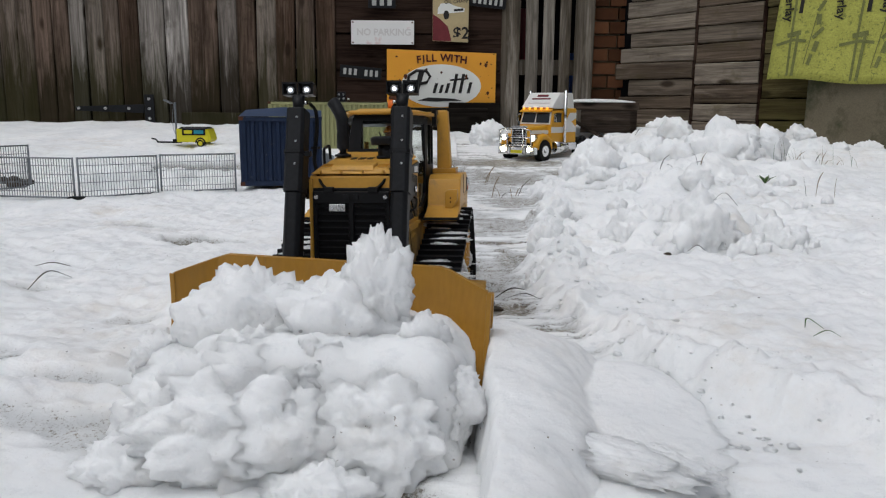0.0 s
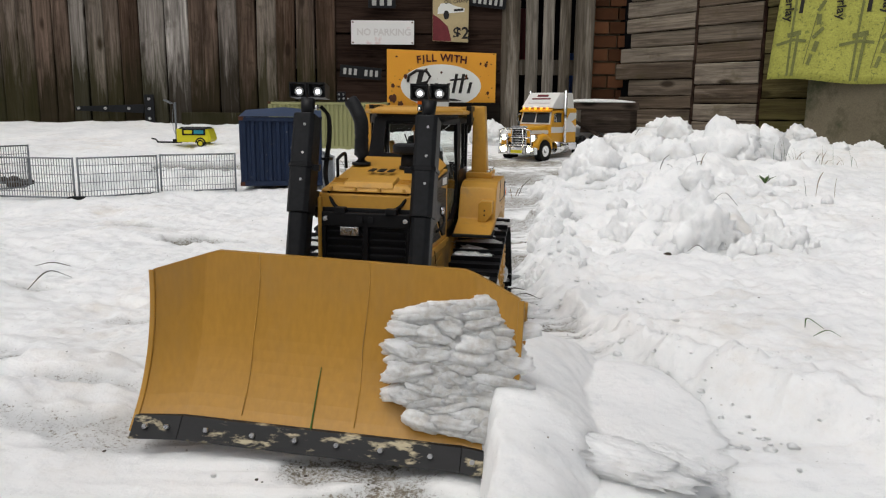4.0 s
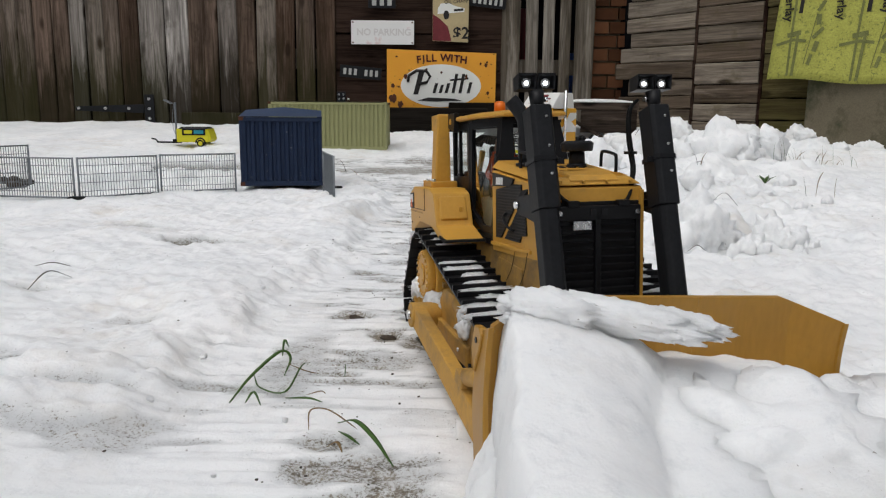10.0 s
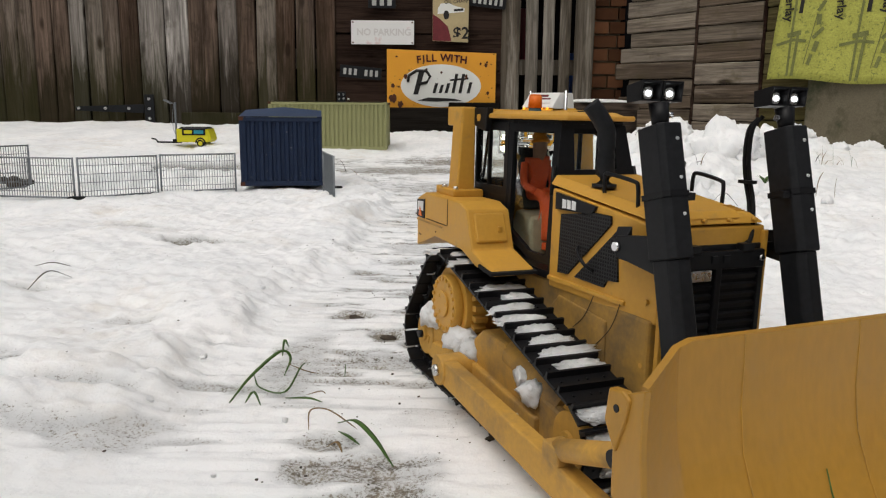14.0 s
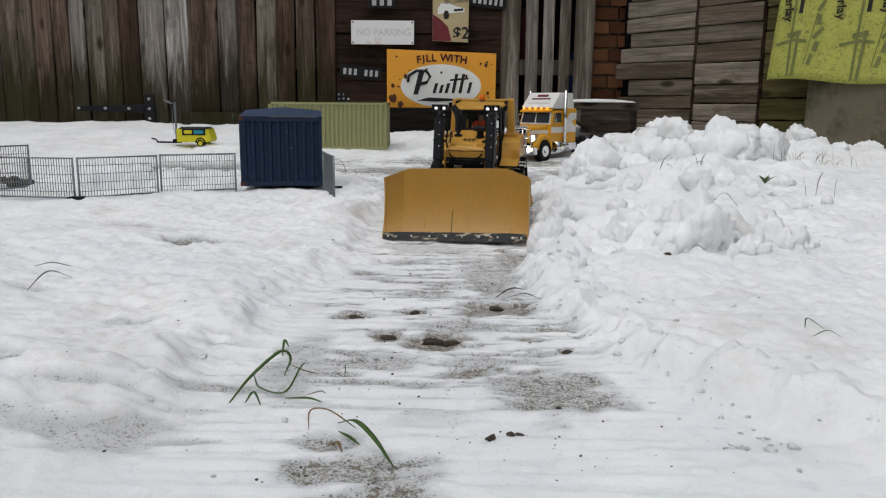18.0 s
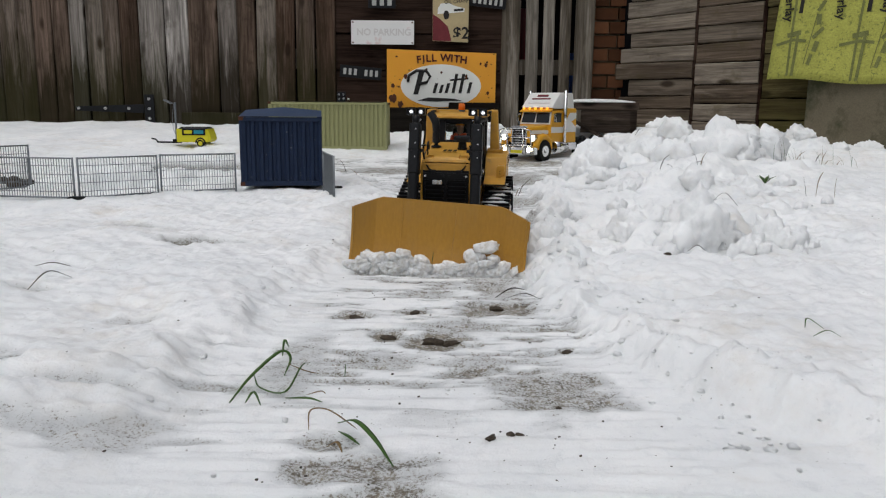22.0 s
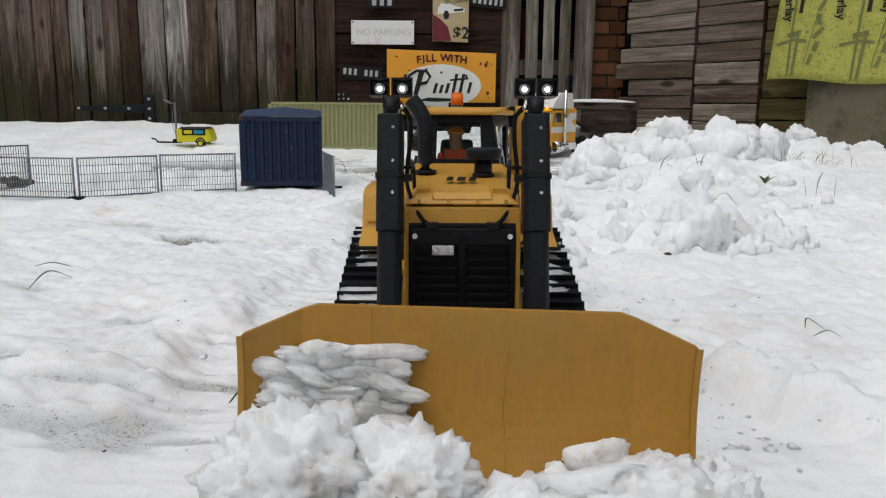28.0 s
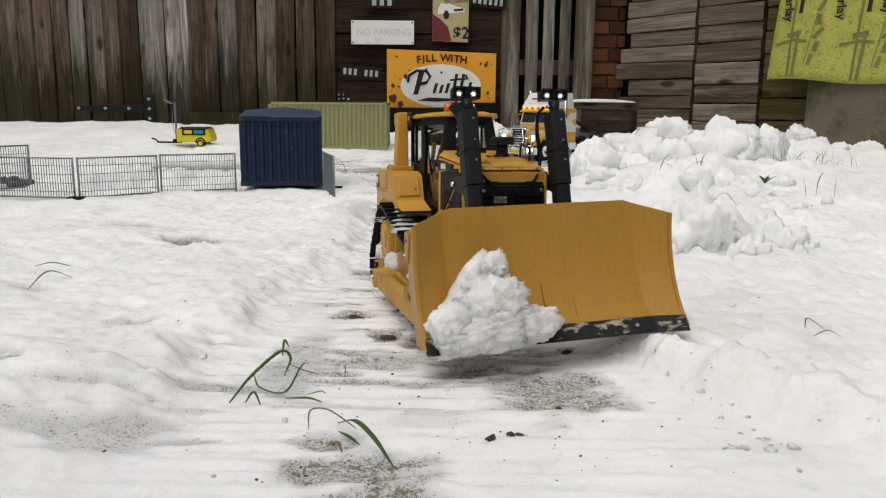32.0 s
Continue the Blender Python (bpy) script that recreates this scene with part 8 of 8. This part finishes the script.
# ---- what moves ----
# seconds, x, y, z, heading, pitch, lean, blade lift, blade tilt
DRIVE = [
    (0, -0.0626, 0.7561, -0.0008, -5.78, -2.71, -1.06, -7.23, 2.96),
    (0.5, -0.0746, 0.6344, 0.0045, -5.09, -2.51, 0.95, -6.58, 0.94),
    (1, -0.0871, 0.5156, 0.0053, -4.80, -2.45, 1.56, -6.27, 0.35),
    (1.5, -0.0968, 0.4050, 0.0092, -4.18, -1.19, 2.53, -5.19, -0.03),
    (2, -0.1041, 0.2914, 0.0096, -4.46, 0.24, 1.76, -4.30, 2.24),
    (2.5, -0.1027, 0.3087, 0.0090, -4.87, 0.52, 1.59, -3.20, 1.41),
    (3, -0.0896, 0.4161, 0.0075, -10.34, -0.01, 2.53, -1.48, 1.23),
    (3.5, -0.0661, 0.5350, 0.0035, -9.97, 0.11, 1.26, -1.01, 1.57),
    (5.5, 0.0249, 0.9582, -0.0091, -1.87, -0.64, 0.04, 0.94, 0.44),
    (6, 0.0229, 0.9613, -0.0124, 1.21, -1.08, -0.35, -0.67, -1.06),
    (6.5, 0.0223, 0.9362, -0.0078, 1.47, -0.73, -0.29, -0.89, 0.66),
    (7, 0.0240, 0.8706, -0.0032, 11.92, -1.39, -0.42, -3.98, 0.64),
    (7.5, 0.0266, 0.8737, -0.0021, 11.03, -1.61, -0.66, -4.99, -0.35),
    (8, 0.0374, 0.8444, -0.0016, 9.55, -2.45, -1.15, -8.29, -0.56),
    (8.5, 0.0545, 0.7419, 0.0048, 10.59, -3.25, -0.75, -9.39, 1.88),
    (9, 0.0741, 0.6551, 0.0061, 14.17, -4.81, -1.27, -10.50, 3.00),
    (9.5, 0.0794, 0.6409, 0.0037, 13.53, -5.61, -0.55, -11.96, 1.30),
    (10, 0.0805, 0.6450, -0.0008, 14.08, -3.95, -0.63, -8.34, 3.72),
    (10.5, 0.0838, 0.6361, -0.0026, 14.24, -2.64, -1.61, -7.75, 1.65),
    (11, 0.1048, 0.5677, -0.0022, 16.25, -1.04, -0.76, -9.82, 0.27),
    (11.5, 0.1334, 0.4862, -0.0011, 21.35, -1.54, -0.21, -5.15, 0.61),
    (12, 0.1645, 0.3911, 0.0038, 22.22, -1.63, -0.28, -2.68, 0.13),
    (12.5, 0.2036, 0.2826, 0.0054, 23.55, -1.53, 1.26, -0.43, -2.42),
    (13, 0.1959, 0.2867, 0.0036, 23.47, -0.37, 0.93, 2.33, -0.27),
    (13.5, 0.1515, 0.4096, 0.0015, 23.62, -0.48, 1.04, -1.23, -0.94),
    (14, 0.1018, 0.5359, -0.0032, 22.58, 0.13, 0.97, -1.01, -0.60),
    (14.5, 0.0546, 0.6553, -0.0041, 21.35, 0.75, -0.81, -0.37, 0.08),
    (16.5, 0.0056, 1.0862, -0.0146, -5.39, 3.47, -0.90, 4.00, -1.42),
    (17, 0.0204, 1.2029, -0.0083, -9.12, 4.42, -1.09, 3.98, -1.93),
    (17.5, 0.0411, 1.3341, -0.0023, -11.38, 4.28, -0.77, 2.42, -0.62),
    (18, 0.0618, 1.4397, 0.0079, -10.42, 6.73, 0.39, 3.73, -1.72),
    (18.5, 0.0755, 1.5089, 0.0151, -8.84, 3.85, -0.29, 1.35, -0.60),
    (19, 0.0845, 1.5493, 0.0230, -12.41, 5.65, -0.21, 1.34, -0.91),
    (19.5, 0.0731, 1.5169, 0.0135, -9.52, 3.03, 0.27, -0.28, 1.19),
    (20, 0.0682, 1.5240, 0.0123, -8.16, 2.19, 0.30, -2.72, 1.79),
    (20.5, 0.0632, 1.4724, 0.0089, -9.75, 2.52, 0.82, -3.45, 1.46),
    (21, 0.0549, 1.4039, 0.0052, -10.24, 4.31, 1.33, -3.10, 0.53),
    (21.5, 0.0256, 1.2581, -0.0046, -7.27, 3.60, 0.33, -3.23, 2.95),
    (22, 0.0186, 1.2179, -0.0075, -7.06, 2.87, 0.52, -2.96, 3.08),
    (22.5, 0.0134, 1.1604, -0.0096, -7.01, 2.25, 0.20, -4.24, 3.19),
    (23, -0.0002, 1.0814, -0.0109, -9.68, 0.20, 0.02, -4.63, 1.86),
    (23.5, 0.0019, 1.0692, -0.0126, -11.31, 1.98, -0.34, -2.04, 2.34),
    (24, -0.0071, 1.0844, -0.0173, -3.98, 2.15, 0.18, 0.68, 0.50),
    (24.5, -0.0057, 1.0212, -0.0124, 0.55, 1.71, 0.08, -0.30, 0.13),
    (25, -0.0090, 0.9738, -0.0085, 4.73, 0.94, -0.43, -1.76, 0.45),
    (25.5, -0.0032, 0.9319, -0.0033, 4.40, -0.13, -0.32, -3.61, 0.46),
    (27.5, 0.0105, 0.6565, -0.0001, 2.82, -1.08, -0.04, -5.75, 2.61),
    (28, 0.0123, 0.5933, -0.0001, 0.08, -0.34, -0.22, -3.49, 1.50),
    (28.5, 0.0145, 0.5218, -0.0006, -3.41, -0.41, 0.37, -3.21, 1.71),
    (29, 0.0084, 0.4264, 0.0019, -5.11, -2.79, 0.88, -2.99, 2.85),
    (29.5, 0.0014, 0.3558, 0.0056, -8.49, -2.23, 1.27, -2.00, 4.98),
    (30, 0.0202, 0.4473, 0.0010, -15.18, -2.15, 0.83, 0.19, 1.90),
    (30.5, 0.0525, 0.5618, -0.0024, -16.24, 1.38, 0.80, -0.05, 1.14),
    (31, 0.0704, 0.6389, -0.0034, 5.98, 2.53, -0.17, 0.13, 0.31),
    (31.5, 0.0464, 0.7124, -0.0007, 8.15, 1.35, 2.08, -7.57, -1.59),
    (32, 0.0302, 0.8373, -0.0029, 15.99, -2.79, 0.41, 1.11, -1.55),
]


def dozer_pose(x, y, z, head, pitch, lean):
    return Matrix.Translation((x, y, z)) @ Matrix.Rotation(radians(head), 4, "Z") @ Matrix.Rotation(radians(pitch), 4, "X") @ Matrix.Rotation(radians(lean), 4, "Y")


def blade_pose(lift, tilt):
    return Matrix.Translation(PIVOT) @ Matrix.Rotation(radians(-lift), 4, "X") @ Matrix.Rotation(radians(tilt), 4, "Y")


def drive_at(t):
    ts = [r[0] for r in DRIVE]
    return [float(np.interp(t, ts, [r[k] for r in DRIVE])) for k in range(1, 9)]


def blade_world(t):
    q = drive_at(t)
    return dozer_pose(*q[:6]) @ blade_pose(q[6], q[7])


def motions():
    walk(BULLDOZER, [(r[0], dozer_pose(*r[1:7])) for r in DRIVE])
    walk(BLADE[0], [(r[0], blade_pose(r[7], r[8])) for r in DRIVE])
    for ob, o in CYLINDERS:
        walk(ob, [(r[0], Matrix.Translation(o) @ Matrix.Rotation(radians(-0.15 * r[7]), 4, "X")) for r in DRIVE])
    # the tracks roll by the way each side has gone
    steps = [k / 10 for k in range(321)]
    gone = {-1: [0.0], 1: [0.0]}
    for a, b in zip(steps, steps[1:]):
        p, q = drive_at(a), drive_at(b)
        h = radians((p[3] + q[3]) / 2)
        ahead = (q[0] - p[0]) * math.sin(h) - (q[1] - p[1]) * math.cos(h)
        for sd in (-1, 1):
            gone[sd].append(gone[sd][-1] + ahead - radians(q[3] - p[3]) * 0.068 * sd)
    keep = {}
    for sd in (-1, 1):
        g = gone[sd]
        keep[sd] = [i for i in range(321) if i in (0, 320) or abs(g[i] - g[i - 1]) > 2e-4 or abs(g[i + 1] - g[i]) > 2e-4]
    for ob, sd, s0 in DOZER_SHOES:
        walk(ob, [(steps[i], shoe_pose(sd, s0 + gone[sd][i])) for i in keep[sd]])
    for sd in (-1, 1):
        for ob, (y, z, r) in zip(DOZER_WHEELS[sd], (IDLER_F, IDLER_R, SPROCKET)):
            walk(ob, [(steps[i], Matrix.Translation((0, y, z)) @ Matrix.Rotation(gone[sd][i] / r, 4, "X")) for i in keep[sd]])
    # snow pushed ahead of the machine: it goes with the blade, keyed up or down through the ground, then stays behind
    # where it was left
    def on_blade(t0, t1, local):
        """Rows that keep a piece at a pose in the blade's space; local(t) gives it."""
        ts = sorted({t0, t1} | {r[0] for r in DRIVE if t0 < r[0] < t1})
        return [(t, blade_world(t) @ local(t)) for t in ts]

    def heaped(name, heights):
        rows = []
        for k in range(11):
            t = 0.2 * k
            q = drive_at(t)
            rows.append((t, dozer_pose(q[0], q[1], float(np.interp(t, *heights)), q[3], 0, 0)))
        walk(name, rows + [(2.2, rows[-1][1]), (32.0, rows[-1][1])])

    # the spire is keyed down as the broad heap is keyed up in its place
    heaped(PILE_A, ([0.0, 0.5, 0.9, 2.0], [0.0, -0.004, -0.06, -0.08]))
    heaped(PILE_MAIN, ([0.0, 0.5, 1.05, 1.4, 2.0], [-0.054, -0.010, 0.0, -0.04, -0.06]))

    def carried(t0, t1, start, lift, pitch, step=0.2, sink=0.0):
        """Rows for a bank that starts at its place at t0 and is shoved with the machine until t1."""
        q0 = drive_at(t0)
        rows = []
        n = round((t1 - t0) / step)
        for k in range(n + 1):
            t = t0 + (t1 - t0) * k / n
            q = drive_at(t)
            w = min(1.0, max(0.0, (t - t0) / 0.9))
            rows.append((t, Matrix.Translation((max(0.0, q[0] - drive_at(10.5)[0]) * 1.3, q[1] - q0[1], lift * w - sink * float(np.interp(t, [10.5, 11.0], [0, 1])))) @ Matrix.Translation(start) @ Matrix.Rotation(radians(pitch * w), 4, "X") @ Matrix.Translation(-Vector(start))))
        return [(0.0, Matrix.Identity(4))] + ([(t0 - 0.1, Matrix.Identity(4))] if t0 > 0.2 else []) + rows + [(t1 + 0.2, rows[-1][1]), (32.0, rows[-1][1])]

    walk(BANK_B, carried(8.15, 12.5, (0.08, 0.33, 0.0), 0.012, 11, sink=0.075))
    # the mound waits hidden under the ground and is keyed up through it
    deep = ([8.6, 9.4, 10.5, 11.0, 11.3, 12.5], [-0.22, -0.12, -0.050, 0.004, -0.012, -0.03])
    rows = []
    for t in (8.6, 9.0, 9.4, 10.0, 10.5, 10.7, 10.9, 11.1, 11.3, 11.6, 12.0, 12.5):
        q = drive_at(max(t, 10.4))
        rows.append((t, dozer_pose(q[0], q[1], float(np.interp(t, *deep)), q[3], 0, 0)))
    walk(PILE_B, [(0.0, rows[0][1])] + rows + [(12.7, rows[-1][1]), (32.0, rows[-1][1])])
    walk(BANK_C, carried(8.25, 12.5, (0.2, 0.46, 0.0), 0.080, 8, sink=0.06))

    def at_face(v, out=0.004, tilt=0.0, dx=0.0, lean=18):
        """A pose on the blade's face, v of the way up."""
        z = 0.017 + 0.1075 * v
        y = float(np.interp(v, [0, 0.18, 0.42, 0.70, 1.0], [-0.246, -0.230, -0.2165, -0.2085, -0.206]))
        return Matrix.Translation(Vector((dx, y - out, z)) - PIVOT) @ pose(0, 0, 0, -lean, tilt, 0)

    # the shelf waits inside the bank, is keyed up as it is shoved, then down under the mound and the ground
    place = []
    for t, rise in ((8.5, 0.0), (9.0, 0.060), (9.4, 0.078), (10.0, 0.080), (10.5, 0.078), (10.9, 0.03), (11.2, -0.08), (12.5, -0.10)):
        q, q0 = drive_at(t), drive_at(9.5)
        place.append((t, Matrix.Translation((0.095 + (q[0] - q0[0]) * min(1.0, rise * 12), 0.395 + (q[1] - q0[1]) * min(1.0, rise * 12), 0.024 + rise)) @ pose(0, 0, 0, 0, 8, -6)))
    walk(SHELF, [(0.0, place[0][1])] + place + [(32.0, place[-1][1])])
    lying = pose(0, 0, 0, 84, 0, 0)
    bed = blade_world(3.3).translation
    p = [(t, Matrix.Translation((bed.x + 0.01, bed.y - 0.24, -0.03)) @ lying) for t in (0.0, 3.2)] + on_blade(3.4, 9.1, lambda t: at_face(float(np.interp(t, [8.0, 9.1], [0.45, 0.56])), 0.006, 0, float(np.interp(t, [8.0, 9.1], [0.012, -0.010]))))
    q9 = drive_at(9.1)
    fall = []
    for t in (9.4, 10.0, 10.5, 11.0, 11.5, 12.0, 12.5):
        q = drive_at(t)
        fall.append((t, Matrix.Translation((q[0] - q9[0], q[1] - q9[1] - 0.03, -0.055)) @ p[-1][1]))
    walk(PATCH, p + fall + [(32.0, fall[-1][1])])

    def scraped(ob, rest, pick, rows, last=None):
        """Lies out of sight under the ground sheet until the blade takes it up; left on the ground at the end if last
        is given.
        """
        r = [(0.0, rest), (pick, rest)] + rows
        walk(ob, r + ([(rows[-1][0] + 0.3, last), (32.0, last)] if last is not None else []))

    walk_rest = Matrix.Translation((0.07, 1.20, -0.014))
    scraped(FLAKES, walk_rest @ lying, 20.2, on_blade(20.5, 29.4, lambda t: at_face(float(np.interp(t, [20.5, 22, 23, 24.5, 27.5], [0.16, 0.27, 0.27, 0.24, 0.14])), 0.010)), Matrix.Translation((0.0, 0.06, -0.01)) @ lying)
    at_x, at_v = [22.8, 24.0, 25.0, 27.5, 28.4, 28.8, 29.4], ([-0.056, -0.056, -0.040, -0.068, -0.068, -0.070, -0.070], [0.27, 0.26, 0.24, 0.58, 0.52, 0.10, -0.10])
    scraped(SLAB_L, Matrix.Translation((0.0, 0.86, -0.030)) @ lying, 22.4, on_blade(22.8, 29.4, lambda t: at_face(float(np.interp(t, at_x, at_v[1])), 0.006, 4, float(np.interp(t, at_x, at_v[0])))), Matrix.Translation((0.0, 0.02, -0.01)) @ lying)
    scraped(ARCH, Matrix.Translation((0.03, 0.86, -0.034)) @ lying, 22.4, on_blade(22.8, 29.4, lambda t: at_face(float(np.interp(t, [24.5, 24.9, 27.5], [0.50, 0.10, -0.1])), 0.008, float(np.interp(t, [24.5, 24.9], [0, 12])))), Matrix.Translation((0.0, 0.02, -0.03)) @ lying)
    down = []
    for t in (28.1, 28.5, 29.0, 29.4):
        q = drive_at(t)
        down.append((t, dozer_pose(q[0], q[1], q[2], q[3], 0, 0) @ Matrix.Translation((0.01, -0.275, 0.012)) @ pose(0, 0, 0, 60, 0, 0)))
    scraped(SLAB_R, Matrix.Translation((-0.03, 0.66, -0.018)) @ lying, 25.8, on_blade(26.4, 27.8, lambda t: at_face(0.52, 0.008, -8)) + down, down[-1][1])
    front = []
    for k in range(9):
        t = 26.4 + 3.0 * k / 8
        q = drive_at(t)
        front.append((t, dozer_pose(q[0], q[1], 0.0, q[3], 0, 0) @ Matrix.Translation((0.005, -0.258, float(np.interp(t, [27.6, 28.0, 28.8], [0.022, 0.034, 0.006]))))))
    scraped(FRONT, Matrix.Translation((0.0, 0.62, -0.055)), 25.6, front, front[-1][1])
    scraped(HORN, Matrix.Translation((0.02, 0.40, -0.020)) @ lying, 28.2, on_blade(29.0, 32.0, lambda t: at_face(float(np.interp(t, [29, 30.5, 31, 32], [0.54, 0.53, 0.50, 0.51])), 0.018, float(np.interp(t, [29, 30, 32], [0, 0, -8])), 0.002)))


motions()
